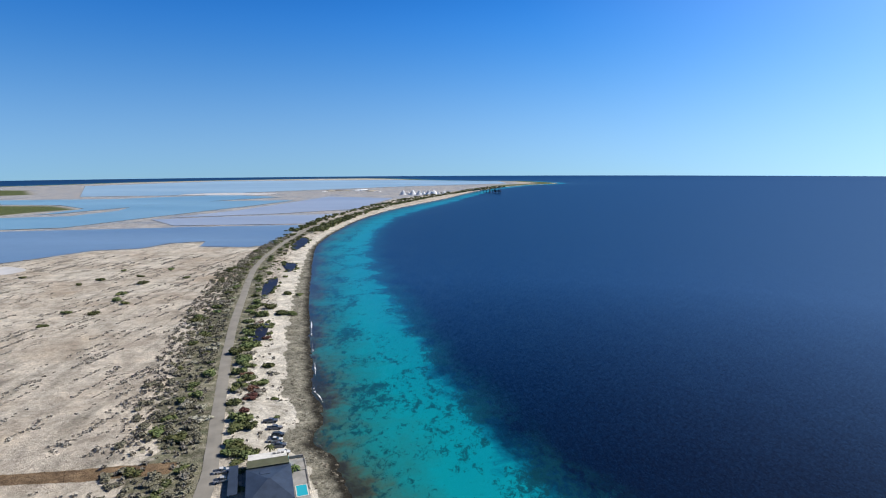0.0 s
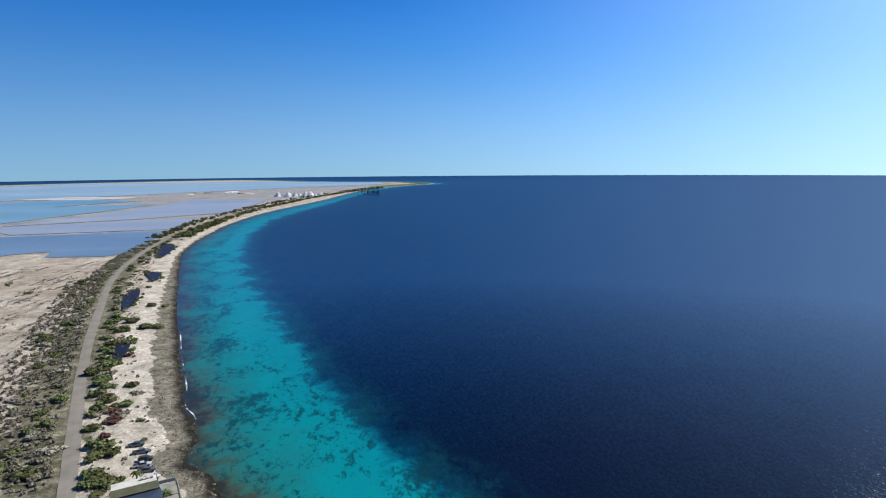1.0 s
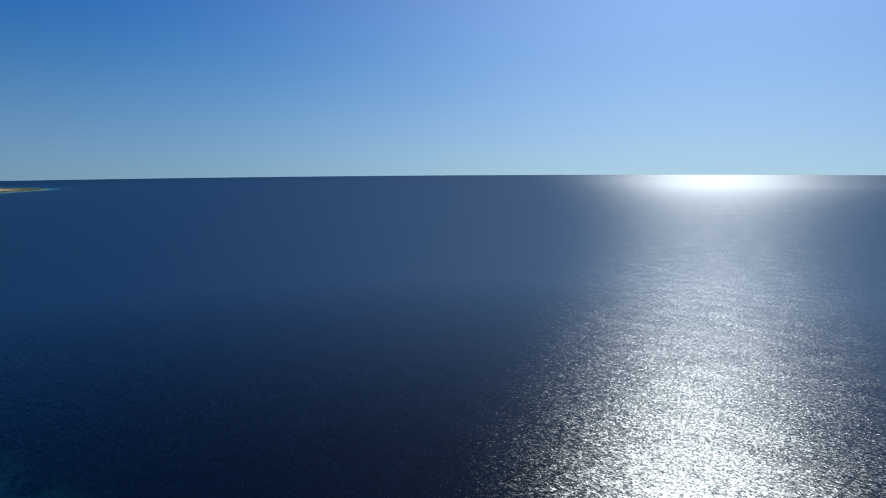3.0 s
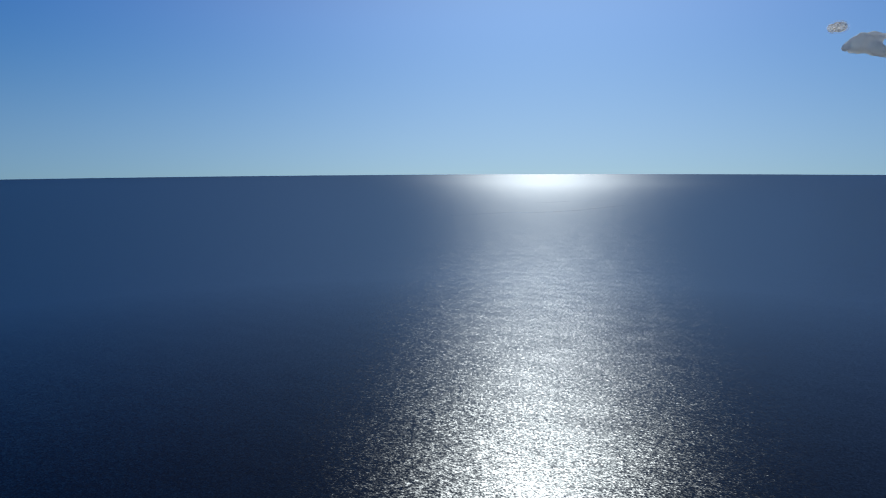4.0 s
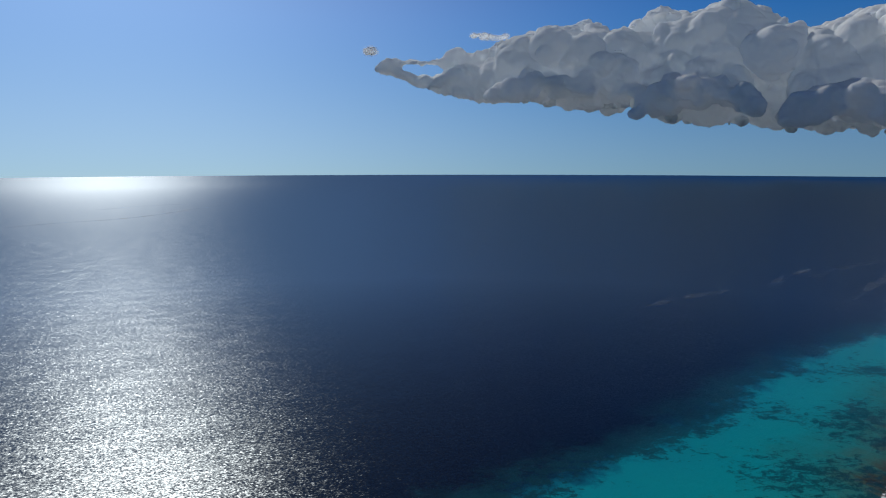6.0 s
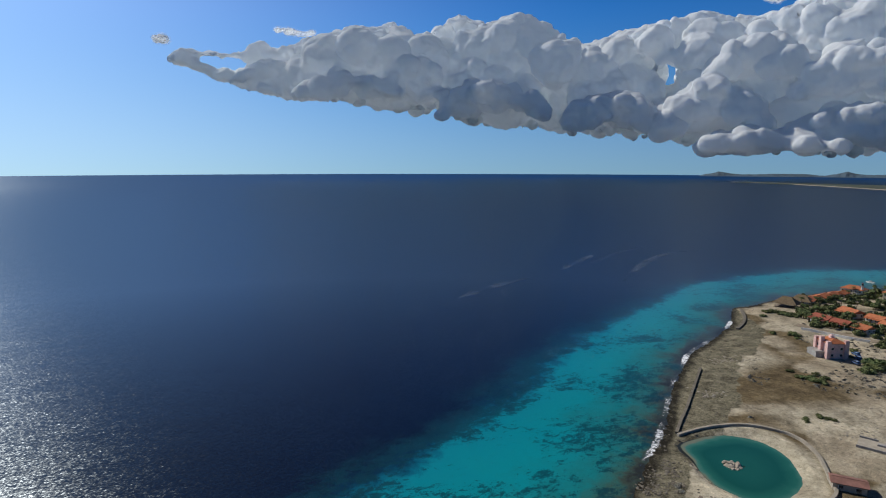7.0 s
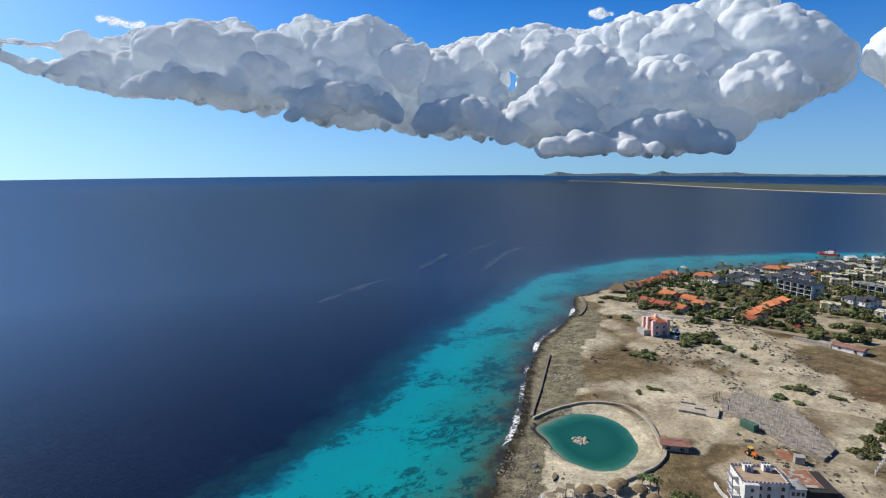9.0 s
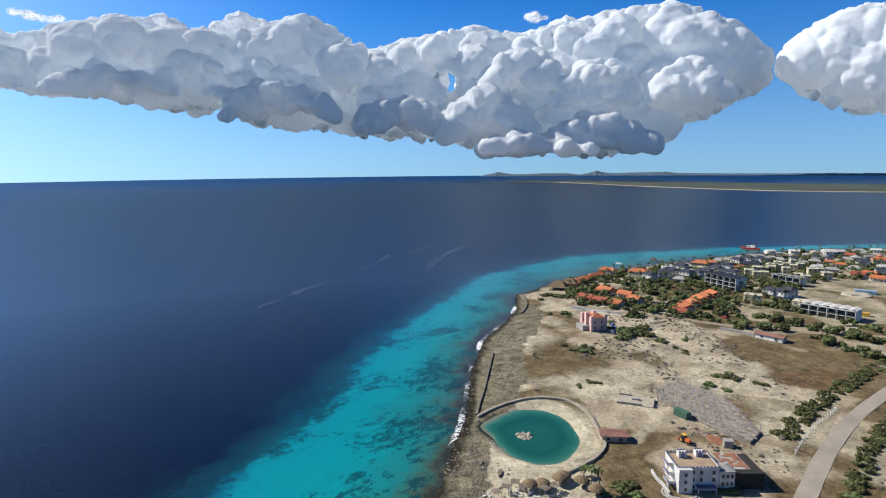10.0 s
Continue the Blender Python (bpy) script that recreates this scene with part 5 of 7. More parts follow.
def build_vehicle(m, col, pickup, label):
    car = base_of("pickup" if pickup else "car", m, label, "car", "parked cars")
    bm = bmesh.new()
    L = 2.5 if pickup else 2.15
    prism(bm, [(-L, 0.45, 0.86), (L - 0.1, 0.42, 0.84), (L, 0.62, 0.82), (L - 0.08, 0.86, 0.80), (1.1, 1.0, 0.84), (-L + 0.05, 1.02, 0.84), (-L - 0.03, 0.75, 0.85)], 1)
    bmesh.ops.bevel(bm, geom=bm.edges[:], offset=0.06, segments=2, affect="EDGES")
    part("body", bm, paint(col), car)
    bm = bmesh.new()
    back = -0.75 if pickup else -1.75
    prism(bm, [(back - 0.15, 1.0, 0.80), (1.2, 0.98, 0.80), (0.45, 1.52, 0.64), (back + 0.1, 1.55, 0.64)], 1)
    part("window_band", bm, MAT["glass"], car, "dark tinted windows")
    bm = bmesh.new()
    prism(bm, [(back + 0.08, 1.53, 0.66), (0.45, 1.51, 0.66), (0.4, 1.58, 0.62), (back + 0.14, 1.60, 0.62)], 1)
    part("roof", bm, paint(col), car)
    if pickup:
        bm = bmesh.new()
        add_box(bm, (1.45, 1.4, 0.04), (-1.65, 0, 1.022))
        part("cargo_bed", bm, MAT["steel"], car, "dark open cargo bed")
    for x in (-L + 0.85, L - 0.85):
        for y in (-0.82, 0.82):
            bm = bmesh.new()
            add_tube(bm, (x, y - 0.11, 0.36), (x, y + 0.11, 0.36), 0.36, n=16)
            w = part("wheel", bm, MAT["rubber"], car)
            bm = bmesh.new()
            add_tube(bm, (x, y - 0.125, 0.36), (x, y + 0.125, 0.36), 0.2, n=12)
            part("rim", bm, MAT["steel"], w)
    for y in (-0.6, 0.6):
        part("headlight", _box((0.08, 0.3, 0.14), (L - 0.04, y, 0.68)), MAT["lamp"], car)
    return car


def _box(size, at, turn=0.0):
    bm = bmesh.new()
    add_box(bm, size, at, turn)
    return bm


MAT["rubber"] = plain("rubber", (0.02, 0.02, 0.02), 0.85)
MAT["lamp"] = plain("lamp_glass", (0.6, 0.6, 0.58), 0.15)
MAT["blue_paint"] = plain("violet_trim", (0.19, 0.18, 0.29), 0.8)
MAT["navy_roof"] = plain("navy_metal_roof", (0.055, 0.075, 0.115), 0.45, 0.1)
MAT["olive_roof"] = plain("olive_roof", (0.12, 0.125, 0.07), 0.8)
MAT["pool"] = pan_material("pool_water", (0.01, 0.30, 0.42), (0.03, 0.38, 0.48), 0.08)
MAT["pale_blue"] = plain("pale_blue_sheet", (0.30, 0.42, 0.52), 0.7)
MAT["faded_roof"] = plain("faded_red_roof", (0.30, 0.15, 0.115), 0.9, grain=0.45)
MAT["orange"] = plain("orange_machine_paint", (0.62, 0.14, 0.03), 0.5)
MAT["green_paint"] = plain("green_paint", (0.07, 0.16, 0.11), 0.7)
# near-black base colour that stands in for shade on a wall and in an opening
MAT["painted_shade"] = plain("near_black_shade", (0.035, 0.03, 0.028), 0.9)
MAT["terracotta"] = plain("terracotta", (0.33, 0.15, 0.085), 0.9, grain=0.45)
MAT["yellow"] = plain("yellow_paint", (0.62, 0.40, 0.06), 0.6)
MAT["red"] = plain("red_hull_paint", (0.38, 0.04, 0.03), 0.55)


def ground_pose(xy, turn=0.0, lift=0.0):
    return Matrix.Translation((xy[0], xy[1], height_at(*xy) + lift)) @ Matrix.Rotation(radians(turn), 4, "Z")


for xy, col, pk, tag in (((-60.7, 193.0), (0.10, 0.11, 0.13), True, "dark grey pickup parked on white sand"), ((-57.9, 188.1), (0.16, 0.17, 0.19), True, "grey pickup parked on white sand"), ((-55.3, 183.0), (0.05, 0.06, 0.07), False, "black car parked on white sand"),
                         ((-55.2, 179.3), (0.62, 0.62, 0.60), True, "white pickup parked on white sand"), ((-53.1, 175.8), (0.12, 0.13, 0.15), True, "dark pickup parked on white sand"), ((-50.3, 170.9), (0.70, 0.70, 0.69), False, "white car parked beside the house"),
                         ((-64.5, 157.9), (0.66, 0.66, 0.66), True, "white pickup parked between road and house"), ((-62.4, 152.8), (0.45, 0.46, 0.48), True, "silver pickup parked between road and house")):
    build_vehicle(ground_pose(xy, 12 if xy[0] > -62 else 22), col, pk, tag)
for xy, col in (((138.2, -292.6), (0.08, 0.16, 0.36)), ((134.5, -287.0), (0.10, 0.20, 0.42)), ((131.7, -279.7), (0.12, 0.18, 0.34)), ((96.6, -348.9), (0.45, 0.05, 0.03))):
    build_vehicle(ground_pose(xy, -30), col, False, "red parked car beside the villas" if col[0] > 0.3 else "blue car parked in front of the pink house")


# ---- buildings ----
def hip_roof(bm, w, d, h, z, over=0.5, ridge=0.5):
    """A hipped roof with thickness; ridge: its length as a share of the width, 1 makes a gable."""
    a, b, r = w / 2 + over, d / 2 + over, w / 2 * ridge + (over if ridge >= 1 else 0)
    lo = [bm.verts.new(p) for p in ((-a, -b, z), (a, -b, z), (a, b, z), (-a, b, z))]
    ed = [bm.verts.new(p) for p in ((-a, -b, z + 0.22), (a, -b, z + 0.22), (a, b, z + 0.22), (-a, b, z + 0.22))]
    t = [bm.verts.new((-r, 0, z + h)), bm.verts.new((r, 0, z + h))]
    bm.faces.new(reversed(lo))
    for i in range(4):
        bm.faces.new((lo[i], lo[(i + 1) % 4], ed[(i + 1) % 4], ed[i]))
    bm.faces.new((ed[0], ed[1], t[1], t[0]))
    bm.faces.new((ed[2], ed[3], t[0], t[1]))
    bm.faces.new((ed[1], ed[2], t[1]))
    bm.faces.new((ed[3], ed[0], t[0]))


def add_windows(parent, w, d, storeys, sh, per_w, per_d, mat_frame):
    for s in range(storeys):
        z = s * sh + 0.95
        for side in (-1, 1):
            for i in range(per_w):
                x = (i + 0.5) / per_w * w - w / 2
                f = part("window", _box((1.25, 0.10, 1.3), (x, side * (d / 2 + 0.02), z)), mat_frame, parent)
                part("pane", _box((1.05, 0.14, 1.1), (x, side * (d / 2 + 0.02), z + 0.1)), MAT["glass"], f)
            for i in range(per_d):
                y = (i + 0.5) / per_d * d - d / 2
                f = part("window", _box((0.10, 1.25, 1.3), (side * (w / 2 + 0.02), y, z)), mat_frame, parent)
                part("pane", _box((0.14, 1.05, 1.1), (side * (w / 2 + 0.02), y, z + 0.1)), MAT["glass"], f)


def make_villa(w, d, storeys, wall, roof, kind, label, group, m, per_w=3, per_d=2, porch=False):
    v = base_of("villa" if kind != "flat" else "town_house", m, label, "house", group)
    sh = 2.9
    h = sh * storeys
    bm = bmesh.new()
    add_box(bm, (w, d, h + 0.4), (0, 0, -0.4), 0, 0.04)
    part("wall", bm, wall, v)
    bm = bmesh.new()
    if kind == "flat":
        add_box(bm, (w + 0.5, d + 0.5, 0.28), (0, 0, h), 0, 0.05)
        r = part("roof", bm, roof, v)
        part("parapet", _box((w + 0.1, 0.2, 0.35), (0, -d / 2, h + 0.28)), wall, r)
        part("roof_box", _box((1.6, 1.3, 0.9), (w * 0.2, d * 0.15, h + 0.28)), MAT["white"], r)
    else:
        hip_roof(bm, w, d, min(w, d) * 0.27, h, 0.55, 0.5 if kind == "hip" else 1.0)
        r = part("roof", bm, roof, v)
        if kind == "gable":
            bm = bmesh.new()
            for s in (-1, 1):
                a = [bm.verts.new((s * (w / 2 - 0.02), y, z)) for y, z in ((-d / 2, h), (d / 2, h), (0, h + min(w, d) * 0.25))]
                bm.faces.new(a)
            part("gable_wall", bm, wall, v)
        tubed("ridge", (-w * (0.25 if kind == "hip" else 0.5), 0, h + min(w, d) * 0.27), (w * (0.25 if kind == "hip" else 0.5), 0, h + min(w, d) * 0.27), 0.13, roof, r, n=6)
    add_windows(v, w, d, storeys, sh, per_w, per_d, MAT["white"])
    part("door", _box((1.0, 0.12, 2.1), (w * 0.28, -d / 2 - 0.03, 0)), MAT["wood"], v)
    if porch:
        part("porch_roof", _box((w, 2.4, 0.16), (0, -d / 2 - 1.2, sh - 0.3)), roof, v)
        for i in range(4):
            tubed("porch_post", (w * (i / 3 - 0.5) * 0.95, -d / 2 - 2.2, 0), (w * (i / 3 - 0.5) * 0.95, -d / 2 - 2.2, sh - 0.3), 0.09, MAT["white"], v)
    return v


def town():
    rnd = random.Random(21)
    o = "orange-tiled holiday villa with pale walls among palms"
    d = "white villa with a dark slate roof among trees"
    kinds = {
        "orange": make_villa(11, 7.5, 1, MAT["white"], MAT["tile"], "gable", o, "orange-roofed villas", ground_pose((178.2, -366.8), 160), 4, 2, True),
        "orange2": make_villa(14, 9, 2, MAT["cream"], MAT["tile"], "hip", "two-storey cream house with an orange tiled roof", "orange-roofed villas", ground_pose((182.8, -430.5), 10), 5, 3),
        "red": make_villa(10, 7, 1, MAT["white"], MAT["redtile"], "gable", "low white house with a red tiled roof", "red-roofed houses", ground_pose((178.0, -338.4), 170), 4, 2, True),
        "cream": make_villa(6.4, 6.0, 2, MAT["cream"], MAT["cream"], "flat", "cream two-storey cube house with a flat roof", "cream cube houses", ground_pose((119.9, -490.1), 20), 2, 2),
        "slate": make_villa(10, 8, 2, MAT["white"], MAT["dark_roof"], "hip", d, "slate-roofed villas", ground_pose((167.1, -443.2), 25), 3, 2, True),
        "grey": make_villa(12, 9, 1, MAT["white"], MAT["grey_roof"], "hip", "low villa with a pale grey roof near the water", "grey-roofed villas", ground_pose((140.1, -578.6), 0), 4, 2),
        "white": make_villa(10, 8, 2, MAT["white"], MAT["white"], "gable", "white gabled house near the water", "white houses", ground_pose((89.3, -635.5), 40), 3, 2),
    }
    spots = {
        "orange": ((208.4, -377.3), (209.8, -395.3), (210.0, -406.5), (209.9, -418.5), (157.4, -337.8), (163.7, -365.6), (152.4, -355.8), (119.6, -354.0), (120.2, -368.5), (120.0, -380.4), (118.8, -389.6), (118.6, -400.4), (42.1, -531.1), (49.2, -551.1), (156.8, -524.4)),
        "orange2": ((206.9, -427.1), (159.5, -501.0), (48.3, -611.0)),
        "red": ((167.5, -337.3), (118.8, -340.6), (74.9, -648.7), (55.2, -540.4)),
        "cream": ((113.9, -487.1), (109.3, -490.8), (118.9, -507.3), (114.7, -513.8), (110.9, -520.1), (114.7, -533.5), (108.5, -531.8), (101.1, -521.6), (112.6, -548.9), (106.3, -547.0), (99.1, -539.3), (104.7, -566.0), (96.5, -551.4), (100.7, -486.4), (92.3, -482.2), (87.8, -496.8), (84.1, -526.0), (79.8, -532.5), (72.6, -514.7), (81.9, -490.6), (97.2, -401.2), (92.4, -399.2)),
        "slate": ((166.4, -456.6), (144.5, -468.3), (143.3, -487.6), (89.4, -424.3), (83.5, -422.8), (81.1, -433.4), (172.0, -425.9), (168.4, -480.4), (167.9, -501.2), (141.7, -508.5), (148.7, -459.0), (140.8, -537.2), (137.7, -554.6), (154.7, -454.2), (128.1, -475.6)),
        "grey": ((136.3, -591.8), (125.9, -587.5), (117.9, -581.9), (100.2, -580.6), (92.6, -590.4), (74.5, -552.5), (72.7, -621.6), (66.3, -668.5), (115.2, -612.6), (152.5, -554.4), (148.4, -573.8), (103.9, -625.8), (61.9, -572.4), (56.3, -663.3), (159.3, -545.1)),
        "white": ((58.3, -683.7), (83.6, -654.8), (116.1, -629.3), (133.7, -615.5), (177.3, -473.3), (84.3, -547.9), (43.7, -580.5)),
    }
    turns = {"orange": 165, "orange2": 10, "red": 170, "cream": 20, "slate": 160, "grey": 5, "white": 40}
    for k, pts in spots.items():
        for xy in pts:
            t = turns[k] + rnd.uniform(-12, 12)
            if k == "orange" and xy[0] < 140 and xy[1] > -440:
                t = 130 + rnd.uniform(-5, 5)
            elif k == "orange" and xy[0] > 195:
                t = 105 + rnd.uniform(-8, 8)
            copy_thing(kinds[k], ground_pose(xy, t) @ Matrix.Scale(rnd.uniform(0.82, 0.95) * (0.85 if k in ("grey", "white") else 1.0), 4))
    # the denser rows towards the water and the far end
    taken = [xy for p in spots.values() for xy in p]
    area = np.array([(179.9, -480.0), (153.8, -576.1), (104.2, -654.7), (51.9, -700.4), (39.7, -554.9), (67.8, -583.4), (99.9, -579.3), (127.6, -528.7), (137.3, -458.7), (160.3, -429.0)])
    lo, hi = area.min(axis=0), area.max(axis=0)
    n = 0
    for _ in range(4000):
        x, y = rnd.uniform(lo[0], hi[0]), rnd.uniform(lo[1], hi[1])
        if n >= 34 or not inside(np.array([[x, y]]), area)[0] or min(math.hypot(x - a, y - b) for a, b in taken) < 11:
            continue
        n += 1
        taken.append((x, y))
        copy_thing(kinds[rnd.choice(("grey", "slate", "grey", "slate", "orange", "cream"))], ground_pose((x, y), rnd.choice((10, 25, 100, 115)) + rnd.uniform(-8, 8)) @ Matrix.Scale(rnd.uniform(0.62, 0.8), 4))
    return taken


TAKEN = town()


# ---- palms and trees ----
def palm_parts(seed, high):
    rnd = random.Random(seed)
    bm = bmesh.new()
    p = Vector((0, 0, -0.2))
    lean = Vector((rnd.uniform(-0.12, 0.12), rnd.uniform(-0.12, 0.12), 1))
    for i in range(6):
        q = p + lean * (high + 0.2) / 6
        add_tube(bm, p, q, 0.19 - 0.015 * i, 0.18 - 0.015 * i, 7)
        p = q
    V, F = [], []
    for k in range(17):
        a = k * 2.4
        up = rnd.uniform(-0.35, 0.75)
        ln = rnd.uniform(1.3, 1.9)
        side = Vector((-math.sin(a), math.cos(a), 0))
        pts = []
        for j in range(6):
            t = j / 5
            r = ln * t
            pts.append(p + Vector((math.cos(a) * r, math.sin(a) * r, up * r - 0.42 * r * r * 0.75)))
        for j in range(5):
            w0, w1 = 0.34 * math.sin(math.pi * (0.12 + 0.8 * j / 5)), 0.34 * math.sin(math.pi * (0.12 + 0.8 * (j + 1) / 5))
            for s in (-1, 1):
                n = len(V)
                V += [tuple(pts[j]), tuple(pts[j + 1]), tuple(pts[j + 1] + side * s * w1 - Vector((0, 0, w1 * 0.5))), tuple(pts[j] + side * s * w0 - Vector((0, 0, w0 * 0.5)))]
                F.append((n, n + 1, n + 2, n + 3))
    return bm, V, F


def make_palm(m, seed, high, label="tall palm tree with a shaggy green crown"):
    t = base_of("palm_tree", m, label, "palm tree", "palm trees")
    bm, V, F = palm_parts(seed, high)
    part("trunk", bm, MAT["bark"], t)
    mesh_object("crown", V, F, MAT["palm"], t)
    return t


def make_tree(m, seed, r, label="round-crowned green shade tree between the houses"):
    t = base_of("tree", m, label, "tree", "trees in the town")
    rnd = random.Random(seed)
    bm = bmesh.new()
    add_tube(bm, (0, 0, -0.3), (0.1, 0, r * 0.6), r * 0.08, r * 0.06, 8)
    for k in range(5):
        a = k * 1.26
        add_tube(bm, (0.1, 0, r * 0.5), (math.cos(a) * r * 0.5, math.sin(a) * r * 0.5, r * rnd.uniform(0.8, 1.1)), r * 0.05, r * 0.02, 6)
    part("trunk", bm, MAT["bark"], t)
    V, F = leaf_cloud(rnd, 420, 0.12, 0.9)
    V = [(x * r, y * r, r * 0.35 + z * r) for x, y, z in V]
    mesh_object("crown", V, F, MAT["leaf"], t)
    return t


def plant_town():
    rnd = random.Random(77)
    palms = [make_palm(ground_pose((69.4, -137.0), 0), 1, 7.0, "tall palm on pale ground near the lagoon"), make_palm(ground_pose((67.2, -138.2), 40), 2, 6.5, "tall palm on pale ground near the lagoon"),
             make_palm(ground_pose((73.8, -141.3), 80), 3, 3.0, "short young palm near the lagoon")]
    trees = [make_tree(ground_pose((204.1, -393.4), 0), 5, 3.0), make_tree(ground_pose((188.8, -405.9), 0), 6, 2.6), make_tree(ground_pose((134.5, -419.0), 0), 7, 3.2)]
    area = np.array([(211.2, -356.5), (218.8, -381.5), (214.0, -426.5), (195.0, -481.7), (155.7, -583.0), (105.6, -663.0), (52.6, -709.2), (37.5, -528.6), (67.8, -526.4), (80.5, -472.9), (76.3, -416.0), (91.3, -384.4), (95.7, -354.5), (118.3, -327.7), (150.2, -330.3), (168.0, -321.1), (202.1, -344.9)])
    lo, hi = area.min(axis=0), area.max(axis=0)
    n = 0
    pts = []
    while n < 900:
        x, y = rnd.uniform(lo[0], hi[0]), rnd.uniform(lo[1], hi[1])
        if not inside(np.array([[x, y]]), area)[0] or min(math.hypot(x - a, y - b) for a, b in TAKEN) < 4.6:
            continue
        n += 1
        pts.append((x, y))
    for i, (x, y) in enumerate(pts):
        if i % 5 == 0:
            copy_thing(palms[i % 2], ground_pose((x, y), rnd.uniform(0, 360)))
        elif i % 5 == 1:
            copy_thing(trees[i % 3], ground_pose((x, y), rnd.uniform(0, 360)))
        else:
            shrub(x, y, rnd.uniform(1.8, 3.6))
    # hedge of trees below the villas and along the plot
    for a, b, k, w in (((121.9, -332.9), (91.4, -339.2), 8, 3), ((99.2, -378.0), (82.5, -327.7), 8, 4), ((84.1, -333.4), (63.7, -339.2), 10, 3), ((84.6, -363.8), (22.1, -346.3), 34, 4), ((50.3, -334.8), (19.6, -316.2), 16, 3), ((80.9, -393.1), (58.8, -385.2), 10, 4), ((41.4, -376.3), (23.9, -367.2), 8, 3),
                       ((176.2, -344.2), (137.0, -341.2), 12, 5), ((194.7, -339.8), (187.1, -357.1), 8, 5), ((141.1, -316.9), (133.3, -320.1), 6, 3)):
        for i in range(k):
            t = (i + rnd.random()) / k
            x, y = a[0] + (b[0] - a[0]) * t + rnd.gauss(0, w * 0.5), a[1] + (b[1] - a[1]) * t + rnd.gauss(0, w * 0.5)
            if rnd.random() < 0.45:
                copy_thing(trees[i % 3], ground_pose((x, y), rnd.uniform(0, 360)))
            else:
                shrub(x, y, rnd.uniform(1.5, 3.0))
    # thickets on the building plot
    for c, k, w, r in (((122.6, -290.0), 14, 6, 3.6), ((133.0, -243.9), 8, 4, 2.4), ((106.6, -210.2), 4, 2.5, 1.4), ((109.4, -201.3), 3, 2, 1.2), ((175.6, -296.9), 6, 4, 2.2), ((145.8, -292.3), 5, 4, 2.6), ((68.1, -249.5), 5, 3, 2.2), ((67.7, -233.7), 4, 3, 2.0), ((203.4, -332.6), 7, 5, 2.8),
                       ((101.9, -291.5), 4, 6, 1.6), ((90.8, -271.7), 3, 5, 1.5), ((54.7, -251.0), 3, 3, 1.8), ((40.8, -161.0), 3, 1.5, 1.8), ((63.1, -141.0), 8, 3, 1.8), ((59.3, -141.4), 4, 2, 1.6)):
        for _ in range(k):
            bush(c[0] + rnd.gauss(0, w), c[1] + rnd.gauss(0, w), r * rnd.uniform(0.7, 1.2), "bush", rnd, "bushes on the building plot")
    # roadside hedge
    hedge = []
    for off, s0, s1, k in ((-10.5, 92, 240, 300), (8.0, 20, 210, 300)):
        for i in range(k):
            s = s0 + (s1 - s0) * (i + rnd.random()) / k
            x, y = beside_road(ROAD_NORTH, s, off * rnd.uniform(0.9, 1.45))
            if i % 12 == 0:
                bush(x, y, rnd.uniform(1.5, 2.6), rnd.choice(("bush", "bush", "dry_bush")), rnd, "bushes beside the north road")
            elif noise.noise(Vector((x * 0.12, y * 0.12, 4.0))) > -0.22:
                hedge.append((x, y, rnd.uniform(0.7, 2.0), rnd.uniform(0, 6.3)))
    scatter("roadside_hedge", leaf_cloud(random.Random(41), 110, 0.2, 0.75), hedge, MAT["leaf"], "uneven green hedge along the dusty road", "hedge")
    spots = []
    for _ in range(7000):
        x, y = rnd.uniform(-20, 215), rnd.uniform(-330, -180)
        spots.append((x, y, 0.2 + 0.8 * rnd.random() ** 2, rnd.uniform(0, 6.3)))
    spots = np.array(spots)
    k = (wavy(spots[:, :2], 0.06, 1.0) + wavy(spots[:, :2], 0.17, 3.0)) > 0.25
    dc, sc = dist_line(spots[:, :2], COAST)
    dn, _ = dist_line(spots[:, :2], ROAD_NORTH)
    k &= (sc < 0) & (dc > 26) & (dn > 6) & (soft_inside(spots[:, :2], [(10, -195), (70, -195), (80, -240), (10, -240)], 5) < 0.5)
    scatter("plot_weeds", leaf_cloud(random.Random(35), 20, 0.35, 0.45, 0.3, False), spots[k], MAT["dry_leaf"], "low dry weeds on the bare building plot", "weeds")
    spots = []
    for _ in range(700):
        x, y = beside_road(ROAD_NORTH, rnd.uniform(20, 200), 14 + rnd.random() * 40)
        spots.append((x, y, rnd.uniform(0.3, 1.0), rnd.uniform(0, 6.3)))
    scatter("dry_tufts", leaf_cloud(random.Random(36), 20, 0.35, 0.45, 0.3, False), spots, MAT["dry_leaf"], "dry tufts on the sand across the road", "dry grass")
    spots = []
    for c, k, w in (((100.0, -278.6), 60, 2.2), ((106.3, -287.9), 40, 1.5), ((140.9, -194.8), 40, 2.5), ((94.2, -234.4), 40, 4), ((58.9, -255.6), 60, 6), ((90.8, -212.5), 40, 5), ((161.0, -242.1), 25, 5), ((74.0, -247.0), 40, 2.5), ((164.8, -232.6), 40, 3)):
        for _ in range(k):
            spots.append((c[0] + rnd.gauss(0, w), c[1] + rnd.gauss(0, w), rnd.uniform(0.15, 0.7), rnd.uniform(0, 6.3)))
    for c, k, w in (((77.9, -205.5), 30, 2), ((66.5, -202.3), 30, 3), ((55.5, -194.3), 40, 3), ((47.0, -188.7), 30, 2.5), ((62.2, -225.8), 30, 3), ((90.4, -201.7), 25, 3), ((83.4, -211.3), 25, 2)):
        for _ in range(k):
            spots.append((c[0] + rnd.gauss(0, w), c[1] + rnd.gauss(0, w), rnd.uniform(0.15, 0.6), rnd.uniform(0, 6.3)))
